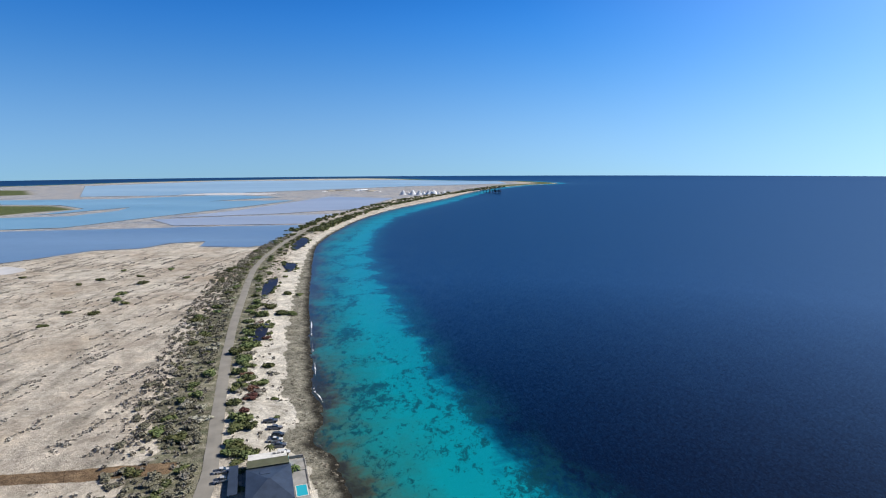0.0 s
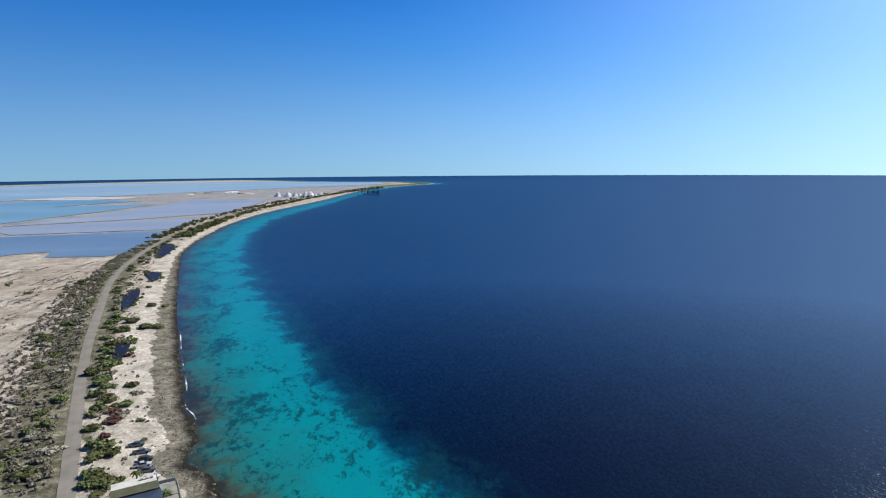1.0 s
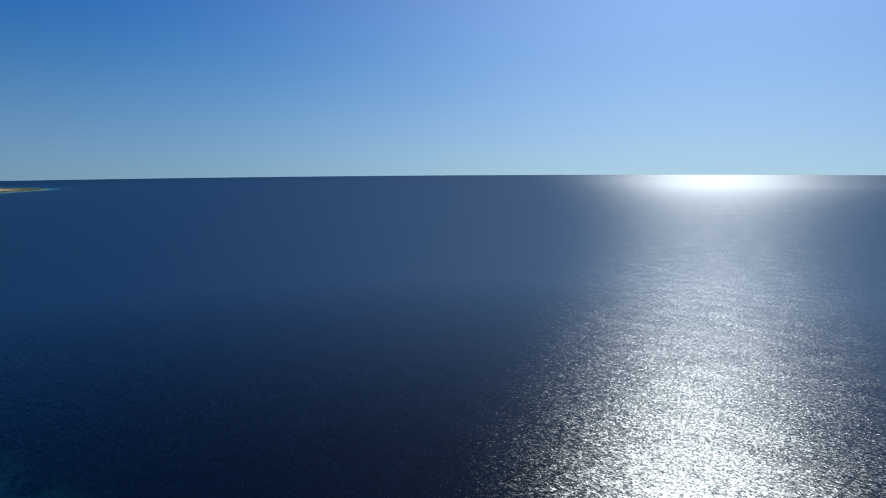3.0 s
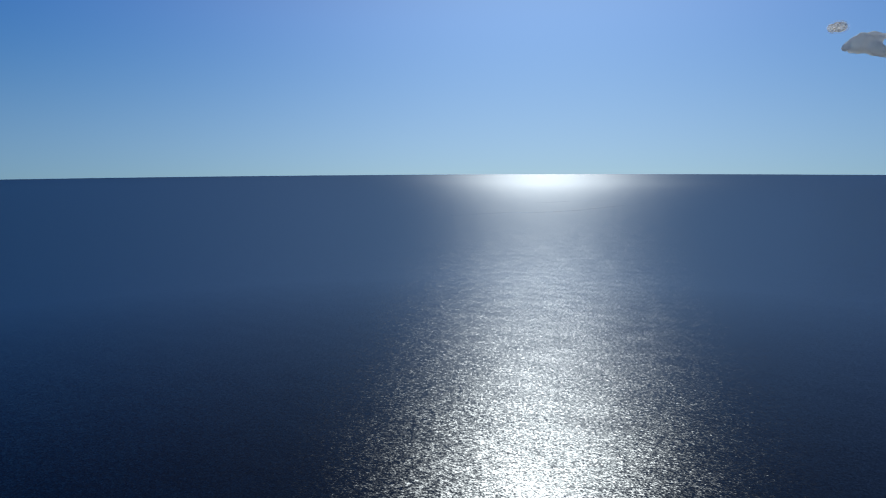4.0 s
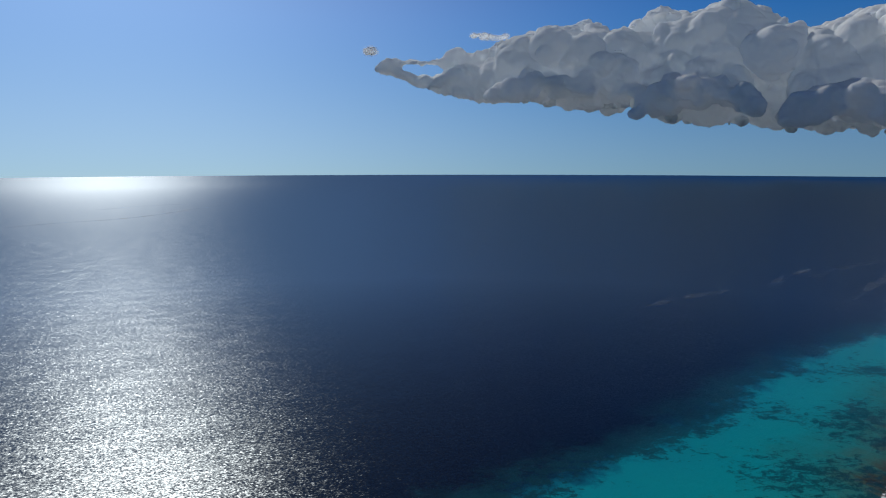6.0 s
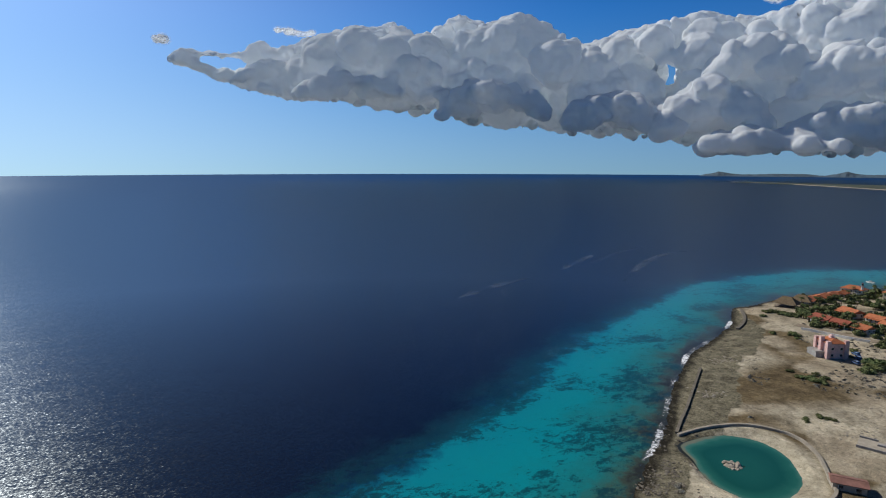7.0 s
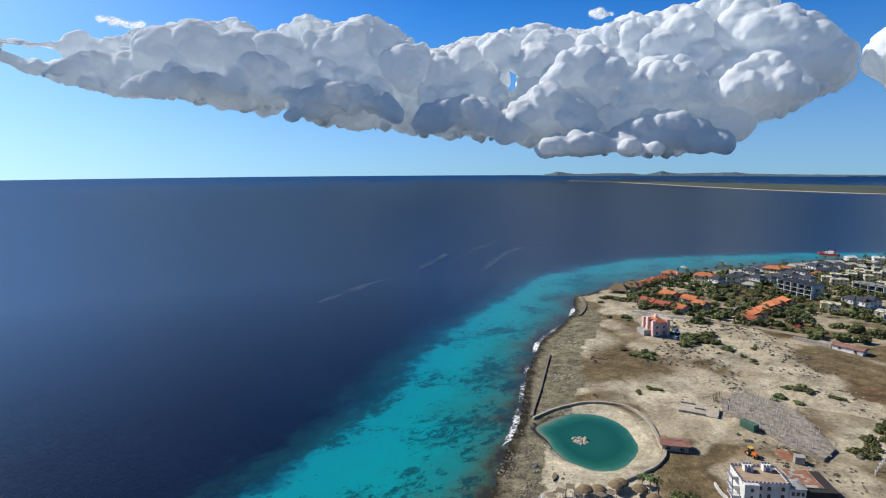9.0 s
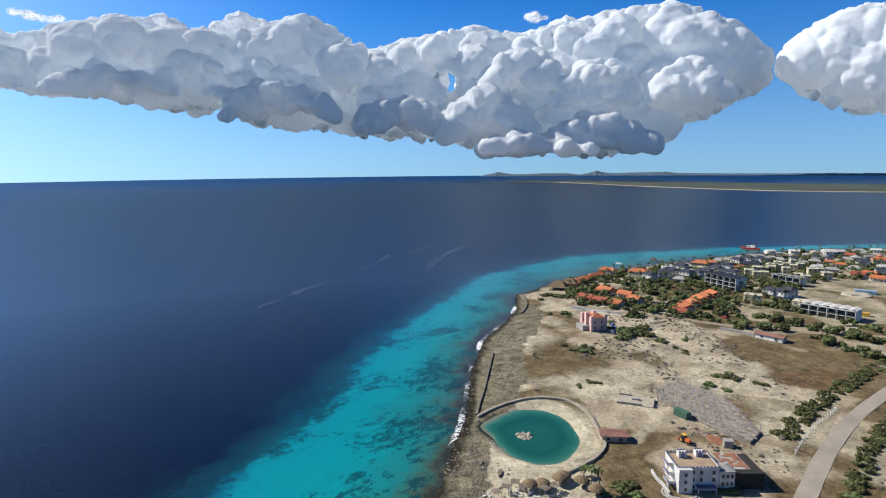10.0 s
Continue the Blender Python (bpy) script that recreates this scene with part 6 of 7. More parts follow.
    scatter("plot_rubble", rock_arrays(7.0), spots, MAT["palestone"], "heaps of pale rubble on the building plot", "rubble")


plant_town()
scatter("town_shrubs", leaf_cloud(random.Random(40), 110, 0.22, 0.75), SHRUBS, MAT["leaf"], "green garden shrubs and hedges between the houses", "shrubs")


# ---- larger town buildings ----
def build_block(xy, turn, w, d, storeys, bays, wall, roof, label):
    """Apartments: deep balconies between white fins, a pitched dark roof over each bay."""
    b = base_of("apartment_building", ground_pose(xy, turn), label, "apartments")
    sh, h = 3.0, 3.0 * storeys
    part("wall", _box((w, d - 1.8, h + 0.3), (0, 0.9, -0.3)), wall, b)
    for s in range(storeys):
        sl = part("balcony", _box((w + 0.1, 1.9, 0.22), (0, -d / 2 + 0.93, s * sh + 2.78)), MAT["white"], b)
        part("railing", _box((w, 0.06, 0.9), (0, -d / 2 + 0.06, s * sh + (3.0 if s < storeys - 1 else 3.0))), MAT["glass"], sl, "dark glass railing")
    for i in range(bays + 1):
        x = (i / bays - 0.5) * w
        part("fin", _box((0.28, 1.9, h + 0.1), (x, -d / 2 + 0.95, -0.1)), MAT["white"], b)
    for i in range(bays):
        x = ((i + 0.5) / bays - 0.5) * w
        for s in range(storeys):
            part("glass_door", _box((w / bays - 1.0, 0.08, 2.2), (x, -d / 2 + 1.78, s * sh + 0.05)), MAT["glass"], b)
            f = part("window", _box((1.4, 0.1, 1.3), (x, d / 2 + 0.02, s * sh + 0.9)), MAT["white"], b)
            part("pane", _box((1.2, 0.14, 1.1), (x, d / 2 + 0.02, s * sh + 1.0)), MAT["glass"], f)
        bm = bmesh.new()
        hip_roof(bm, d, w / bays - 0.5, 0.9, 0, 0.3, 1.0)
        bmesh.ops.transform(bm, matrix=Matrix.Translation((x, 0, h)) @ Matrix.Rotation(math.pi / 2, 4, "Z"), verts=bm.verts)
        part("roof", bm, roof, b)
    return b


build_block((51.9, -390.9), 170, 28, 11, 2, 6, MAT["white"], MAT["white"], "new white two-storey apartment row with framed balconies")
build_block((121.2, -434.8), 155, 26, 11, 3, 5, MAT["white"], MAT["dark_roof"], "white three-storey apartment building with dark roofs")
build_block((90.3, -477.8), 160, 20, 8, 2, 4, MAT["white"], MAT["grey_roof"], "white terraced apartments with framed balconies")
make_villa(10, 7, 2, MAT["cream"], MAT["cream"], "flat", "plain yellow two-storey block beside the new apartments", "cream cube houses", ground_pose((66.4, -396.0), 0), 3, 2)


def build_lowhouse(a, b, d, wall, roof, label, high=1.0):
    """A long low building from a to b."""
    a, b = Vector(a), Vector(b)
    w = (b - a).length
    m = (a + b) / 2
    t = math.degrees(math.atan2((b - a).y, (b - a).x))
    return make_villa(w, d, 1, wall, roof, "gable", label, "low buildings", ground_pose(tuple(m), t) @ Matrix.Diagonal((1, 1, high, 1)), max(2, int(w / 5)), 1)


build_lowhouse((72.8, -321.1), (60.1, -319.2), 5.0, MAT["white"], MAT["faded_roof"], "long low building with a faded red roof on the plot", 0.75)
build_lowhouse((81.2, -166.4), (74.8, -170.9), 4.5, MAT["palestone"], MAT["faded_roof"], "pale pump house with a faded red roof by the lagoon wall", 0.72)
stone_wall("ruined_wall", [(91.1, -323.3), (85.3, -322.6), (79.6, -321.9), (73.8, -320.2)], 1.2, 1.5, "low crumbling masonry wall with faded paint", MAT["concrete"])
stone_wall("garden_wall", [(130.9, -339.0), (133.2, -353.6), (136.6, -376.7), (138.4, -397.0)], 0.6, 1.2, "grey masonry wall beside the villas", MAT["concrete"])
stone_wall("garden_wall", [(175.3, -313.2), (165.3, -316.0), (154.9, -317.5), (145.4, -320.1)], 0.5, 1.4, "low white wall in front of the red-roofed houses", MAT["white"])


def build_pink_house():
    h = base_of("pink_house", ground_pose((143.4, -281.1), 150), "pink and white house with turrets and tiled roof", "house")
    part("wall", _box((9, 8, 7.2), (0, 0, -0.3)), MAT["pink"], h)
    bm = bmesh.new()
    hip_roof(bm, 9, 8, 2.0, 6.9, 0.4, 0.4)
    part("roof", bm, MAT["tile"], h)
    for x, y, z in ((-4.5, -4, 8.2), (4.5, -4, 8.2), (0, -4.4, 9.4), (4.5, 4, 8.6)):
        t = part("turret", _box((1.7, 1.7, z), (x, y, 0)), MAT["pink"], h)
        bm = bmesh.new()
        hip_roof(bm, 1.8, 1.8, 1.0, z, 0.15, 0.02)
        part("cap", bm, MAT["pink"], t)
    part("terrace", _box((7, 4, 2.8), (-1, -6, 0)), MAT["grey_roof"], h)
    add_windows(h, 9, 8, 2, 3.0, 3, 2, MAT["white"])


build_pink_house()


def build_tower():
    t = base_of("light_tower", ground_pose((201.0, -424.7), 0), "slim white light tower among villas", "tower")
    tubed("shaft", (0, 0, -0.2), (0, 0, 8), 0.9, MAT["white"], t, 0.7, 16)
    tubed("gallery", (0, 0, 8), (0, 0, 8.3), 1.1, MAT["concrete"], t, n=16)
    tubed("lantern", (0, 0, 8.3), (0, 0, 9.4), 0.6, MAT["glass"], t, n=12)
    tubed("cap", (0, 0, 9.4), (0, 0, 10.1), 0.75, MAT["redtile"], t, 0.05, 12)


build_tower()


def build_thatch_bar(xy, w, label):
    b = base_of("beach_bar", ground_pose(xy, 15), label, "beach bar")
    bm = bmesh.new()
    hip_roof(bm, w, w * 0.7, w * 0.33, 2.6, 0.8, 0.4)
    part("roof", bm, MAT["thatch"], b)
    for x in (-1, 0, 1):
        for y in (-1, 1):
            tubed("post", (x * w * 0.45, y * w * 0.3, -0.2), (x * w * 0.45, y * w * 0.3, 2.7), 0.12, MAT["wood"], b)
    part("deck", _box((w, w * 0.75, 0.35), (0, 0, -0.15)), MAT["wood"], b)


build_thatch_bar((211.2, -358.9), 12, "dark thatched beach bar at the water's edge")
build_thatch_bar((210.0, -372.7), 11, "brown thatched restaurant roof beside palms")
build_thatch_bar((176.5, -496.5), 7, "thatched shelter at the water's edge")


# ---- the white castle-like house ----
def arch_window(parent, x, y, z, w=0.9, h=1.5, mat=None):
    bm = bmesh.new()
    prof = [(-w / 2, 0), (w / 2, 0), (w / 2, h - w / 2)] + [(math.cos(a) * w / 2, h - w / 2 + math.sin(a) * w / 2) for a in (0.5, 1.05, 1.57, 2.09, 2.64)] + [(-w / 2, h - w / 2)]
    fr = [bm.verts.new((x + px * 1.22, y - 0.07, z - 0.12 + pz * 1.1)) for px, pz in prof]
    bm.faces.new(fr)
    bmesh.ops.extrude_face_region(bm, geom=bm.faces[:])
    for v in bm.verts[len(prof):]:
        v.co.y += 0.14
    f = part("window", bm, MAT["white"], parent)
    bm = bmesh.new()
    gl = [bm.verts.new((x + px, y - 0.10, z + pz)) for px, pz in prof]
    bm.faces.new(gl)
    bmesh.ops.extrude_face_region(bm, geom=bm.faces[:])
    for v in bm.verts[len(prof):]:
        v.co.y += 0.06
    part("pane", bm, MAT["glass"], f)


def build_castle():
    c = base_of("seaside_castle_house", ground_pose((51.5, -151.7), 220.8) @ Matrix.Diagonal((1, 1, 0.74, 1)), "white and violet castle-like house with a flat roof terrace", "house")
    W, D, H = 11.5, 9.0, 8.6
    part("wall", _box((W, D, H + 0.4), (W / 2, D / 2, -0.4)), MAT["white"], c)
    part("front_bay", _box((3.6, 1.5, H + 0.9), (1.8, -0.7, -0.4)), MAT["white"], c)
    part("roof_terrace", _box((W - 0.5, D - 0.5, 0.14), (W / 2, D / 2, H)), MAT["terrace"], c, "sandy brown roof terrace")
    for a, b in (((0, 0), (W, 0)), ((W, 0), (W, D)), ((W, D), (0, D)), ((0, D), (0, 0))):
        a, b = Vector(a), Vector(b)
        L = (b - a).length
        ang = math.atan2(b.y - a.y, b.x - a.x)
        mid = (a + b) / 2
        p = part("parapet", _box((L, 0.26, 0.55), (mid.x, mid.y, H + 0.002), ang), MAT["white"], c)
        k = int(L / 0.95)
        for i in range(k):
            q = a + (b - a) * ((i + 0.5) / k)
            part("merlon", _box((0.5, 0.3, 0.42), (q.x, q.y, H + 0.55), ang), MAT["blue_paint"], p)
    for x, y in ((3.6, 6.6), (8.6, 7.2)):
        t = part("turret", _box((2.2, 1.8, 2.1), (x, y, H + 0.1)), MAT["white"], c)
        for i in range(3):
            for s in (-1, 1):
                part("merlon", _box((0.45, 0.3, 0.5), (x - 0.8 + i * 0.8, y + s * 0.8, H + 2.2)), MAT["blue_paint"], t)
        part("doorway", _box((0.9, 0.1, 1.7), (x, y - 0.92, H + 0.12)), MAT["blue_paint"], t)
    for x in (4.3, 6.5, 9.9):
        for s in range(3):
            arch_window(c, x, 0, 0.8 + s * 2.8)
    for s in range(3):
        arch_window(c, 1.8, -1.45, 1.0 + s * 2.8, 0.7, 1.3)
    # stepped balconies on the seaward side
    for s in range(3):
        b = part("balcony", _box((2.2 - 0.3 * s, 3.6, 0.25), (-1.1 + 0.15 * s, 2.4 + 1.2 * s, 2.7 * (s + 1) - 0.5)), MAT["white"], c)
        part("railing", _box((0.14, 3.6, 0.8), (-2.15 + 0.3 * s, 2.4 + 1.2 * s, 2.7 * (s + 1) - 0.25)), MAT["blue_paint"], b)
        part("side_rail", _box((2.1 - 0.3 * s, 0.14, 0.8), (-1.1 + 0.15 * s, 0.7 + 1.2 * s, 2.7 * (s + 1) - 0.25)), MAT["white"], b)
        tubed("column", (-2.0 + 0.3 * s, 0.8 + 1.2 * s, 0), (-2.0 + 0.3 * s, 0.8 + 1.2 * s, 2.7 * (s + 1) - 0.5), 0.18, MAT["white"], b)
    # corner tower with open arches under a pale hipped roof
    part("tower", _box((4.0, 4.6, 8.0), (13.4, 1.9, -0.4)), MAT["palewall"], c)
    bm = bmesh.new()
    hip_roof(bm, 4.0, 4.6, 1.3, 7.6, 0.25, 0.15)
    bmesh.ops.translate(bm, vec=(13.4, 1.9, 0), verts=bm.verts)
    part("tower_roof", bm, MAT["grey_roof"], c)
    for i in range(3):
        arch_window(c, 12.2 + i * 1.2, -0.4, 5.2, 0.75, 1.5)
        arch_window(c, 12.2 + i * 1.2, -0.4, 2.4, 0.75, 1.4)
    # annex with a broken tiled roof
    # the shade on this wall is put into its near-black colour
    part("annex", _box((9.0, 11.0, 6.6), (19.5, 6.2, -0.4)), MAT["painted_shade"], c, "unfinished block wall with its shade painted near black")
    bm = bmesh.new()
    add_box(bm, (7.0, 9.5, 0.3), (17.6, 7.2, 6.25), 0, 0.05)
    r = part("annex_roof", bm, MAT["concrete"], c)
    rnd = random.Random(3)
    for i in range(6):
        for j in range(8):
            if rnd.random() < 0.82:
                part("roof_tile_panel", _box((1.02, 1.05, 0.09), (14.9 + i * 1.08, 3.3 + j * 1.1, 6.56 + rnd.uniform(0, 0.03)), rnd.uniform(-0.03, 0.03)), MAT["terracotta"], r)
    part("entrance_awning", _box((5.2, 1.8, 0.25), (7.6, -1.0, 2.2)), MAT["blue_paint"], c)
    for x in (5.2, 10.0):
        tubed("awning_post", (x, -1.8, 0), (x, -1.8, 2.2), 0.14, MAT["white"], c)
    for k, rad in enumerate((4.2, 5.0)):
        for i in range(14):
            a = math.pi * (0.75 + i / 13 * 1.0)
            part("garden_step", _box((1.15, 0.4, 0.55 - 0.25 * k), (0.8 + math.cos(a) * rad, -1.2 + math.sin(a) * rad * 0.75, -0.1), a + math.pi / 2), MAT["palewall"], c)


MAT["terrace"] = plain("dusty_terrace", (0.42, 0.31, 0.21), 0.95)
MAT["palewall"] = plain("off_white_render", (0.60, 0.57, 0.53), 0.85)
build_castle()
stone_wall("garden_wall", [(60.2, -156.2), (57.6, -153.3), (54.7, -151.2), (52.1, -148.3)], 0.5, 1.0, "curved white garden wall below the castle-like house", MAT["palewall"])


# ---- building plot ----
def build_ruin():
    r = base_of("unfinished_building", ground_pose((62.0, -209.2), 0), "unfinished concrete foundation with bare columns", "ruin")
    o = r.matrix_world.translation
    edge = [Vector(p) - o.to_2d() for p in ((84.0, -218.2), (79.9, -231.1), (68.4, -229.3), (58.2, -223.6), (43.2, -203.2), (43.7, -193.6), (50.4, -194.9), (57.4, -197.6), (70.3, -204.7), (79.2, -207.8))]
    bm = bmesh.new()
    f = bm.faces.new([bm.verts.new((p.x, p.y, 0.9)) for p in edge])
    e = bmesh.ops.extrude_face_region(bm, geom=[f])
    for v in e["geom"]:
        if isinstance(v, bmesh.types.BMVert):
            v.co.z = -0.5
    bmesh.ops.recalc_face_normals(bm, faces=bm.faces)
    part("slab", bm, MAT["old_slab"], r)
    poly = np.array([tuple(p) for p in edge])
    rnd = random.Random(14)
    lo, hi = poly.min(axis=0), poly.max(axis=0)
    rowdir = (Vector(edge[4]) - Vector(edge[0])).normalized()
    side = Vector((-rowdir.y, rowdir.x))
    for i in range(-2, 24):
        for j in range(-12, 12):
            p = edge[0] + rowdir * (i * 3.1) + side * (j * 3.0)
            if not inside(np.array([(p.x, p.y)]), poly)[0] or rnd.random() < 0.25:
                continue
            h = rnd.uniform(1.2, 2.8)
            part("column", _box((0.3, 0.3, h), (p.x, p.y, 0.89), rnd.uniform(0, 0.2)), MAT["palewall"], r)
            if rnd.random() < 0.4:
                q = p + rowdir * 1.5
                if inside(np.array([(q.x, q.y)]), poly)[0]:
                    part("block_wall", _box((3.0, 0.2, rnd.uniform(0.3, 0.8)), (q.x, q.y, 0.89), math.atan2(rowdir.y, rowdir.x)), MAT["old_slab"], r)
    for k in range(5):
        p = edge[0] + rowdir * (k * 0.2) + side * (-1.0 - k * 0.9)
        tubed("timber_post", (p.x, p.y, -0.2), (p.x, p.y, 3.6), 0.12, MAT["wood"], r)
    tubed("timber_beam", (edge[0].x, edge[0].y, 3.4), (edge[9].x, edge[9].y, 2.6), 0.12, MAT["wood"], r)


MAT["old_slab"] = plain("old_dirty_slab", (0.30, 0.26, 0.215), 0.95, grain=0.65, scale=2.5)
build_ruin()


def build_tractor():
    t = base_of("tractor", ground_pose((59.5, -180.9), 150), "orange farm tractor with a yellow cab roof", "tractor")
    part("hood", _box((1.9, 0.8, 0.9), (1.1, 0, 0.8)), MAT["orange"], t)
    part("cab", _box((1.3, 1.2, 1.5), (-0.5, 0, 0.9), 0), MAT["glass"], t, "dark glazed cab")
    part("cab_roof", _box((1.5, 1.4, 0.16), (-0.5, 0, 2.4)), MAT["yellow"], t)
    part("implement", _box((0.6, 2.6, 0.5), (-2.0, 0, 0.4)), MAT["orange"], t)
    for x, y, r in ((-0.7, -0.85, 0.8), (-0.7, 0.85, 0.8), (1.6, -0.7, 0.5), (1.6, 0.7, 0.5)):
        w = tubed("wheel", (x, y - 0.2, r), (x, y + 0.2, r), r, MAT["rubber"], t, n=18)
        tubed("rim", (x, y - 0.22, r), (x, y + 0.22, r), r * 0.5, MAT["yellow"], w, n=12)


build_tractor()


def build_container(xy, turn, mat, size, label):
    c = base_of("container", ground_pose(xy, turn), label, "container")
    L, W, H = size
    part("shell", _box((L, W, H), (0, 0, 0.05)), mat, c)
    for i in range(int(L / 0.6)):
        x = -L / 2 + 0.3 + i * 0.6
        for s in (-1, 1):
            part("rib", _box((0.22, 0.07, H - 0.3), (x, s * (W / 2 + 0.03), 0.2)), mat, c)
    part("door", _box((0.06, W * 0.9, H * 0.9), (L / 2 + 0.03, 0, 0.12)), mat, c)


build_container((67.2, -199.8), -20, MAT["green_paint"], (5.5, 2.4, 2.4), "dented green steel container beside the foundation")
build_container((44.1, -474.1), 10, MAT["pale_blue"], (12, 5, 2.4), "pale blue storage shed on the dusty plot")
build_container((39.1, -404.8), 5, MAT["yellow"], (9, 3, 2.0), "long yellow machine body on the plot")


def build_patio():
    p = base_of("tiled_patio", ground_pose((53.2, -189.4), 40), "red terracotta patio slab with broken edges", "patio")
    rnd = random.Random(2)
    part("slab", _box((4.6, 7.6, 0.3), (0, 0, -0.1)), MAT["concrete"], p)
    for i in range(4):
        for j in range(7):
            if (i, j) in ((0, 0), (3, 6), (3, 0)):
                continue
            part("tile", _box((1.05, 1.02, 0.06), (-1.65 + i * 1.1, -3.2 + j * 1.07, 0.2 + rnd.uniform(0, 0.02))), MAT["terracotta"], p)
    b = base_of("small_shed", ground_pose((48.6, -187.4), 30), "small grey shed with an opening painted dark", "shed")
    part("wall", _box((2.6, 2.2, 2.2), (0, 0, -0.1)), MAT["concrete"], b)
    part("roof", _box((2.9, 2.5, 0.14), (0, 0, 2.1)), MAT["grey_roof"], b)
    # solid near-black panel that paints the shade inside an open doorway
    part("doorway", _box((0.1, 1.2, 1.8), (-1.3, 0, 0)), MAT["painted_shade"], b)
    s = base_of("concrete_pad", ground_pose((84.8, -201.6), 20), "pale concrete pad with low broken walls", "foundation")
    part("pad", _box((13, 8.5, 0.35), (0, 0, -0.1)), MAT["palestone"], s)
    for x, y, a, b2 in ((-6.3, 0, 0.3, 8), (2, 4.1, 9, 0.3), (0, -1, 3, 1.2), (4, -4.1, 5, 0.3)):
        part("low_wall", _box((a, b2, 0.6), (x, y, 0.24)), MAT["concrete"], s)
    for xy in ((48.0, -464.3),):
        bm = bmesh.new()
        add_rock(bm, (0, 0, 0), 8.0, 0.28, 4.0, 3)
        o = part("sand_heap", bm, MAT["palestone"])
        o.matrix_world = ground_pose(xy)
        tagged(o, "heap of pale sand on the dusty plot", "sand heap")


build_patio()


def build_fence():
    post = base_of("fence_post", ground_pose((31.6, -195.8)), "square white concrete fence post", "fence post", "white posts along the road")
    bm = bmesh.new()
    add_box(bm, (0.34, 0.34, 1.5), (0, 0, -0.1), 0, 0.03)
    part("shaft", bm, MAT["white"], post)
    bm = bmesh.new()
    add_box(bm, (0.44, 0.44, 0.14), (0, 0, 1.38), 0, 0.03, 0.6)
    part("cap", bm, MAT["white"], post)
    line = smooth_line([(31.6, -195.8), (31.4, -208.7), (30.7, -218.8), (29.6, -226.7), (28.5, -233.5), (27.3, -244.0)], 6)
    L = np.hypot(*np.diff(line, axis=0).T).sum()
    for s in np.arange(2.6, L, 2.6):
        x, y, v = along(line, s)
        copy_thing(post, ground_pose((x, y), math.degrees(math.atan2(v[1], v[0]))))
    for xy in ((40.5, -249.3), (36.1, -248.7), (33.7, -249.4), (31.9, -249.5), (19.7, -283.1)):
        copy_thing(post, ground_pose(xy, 10))


build_fence()


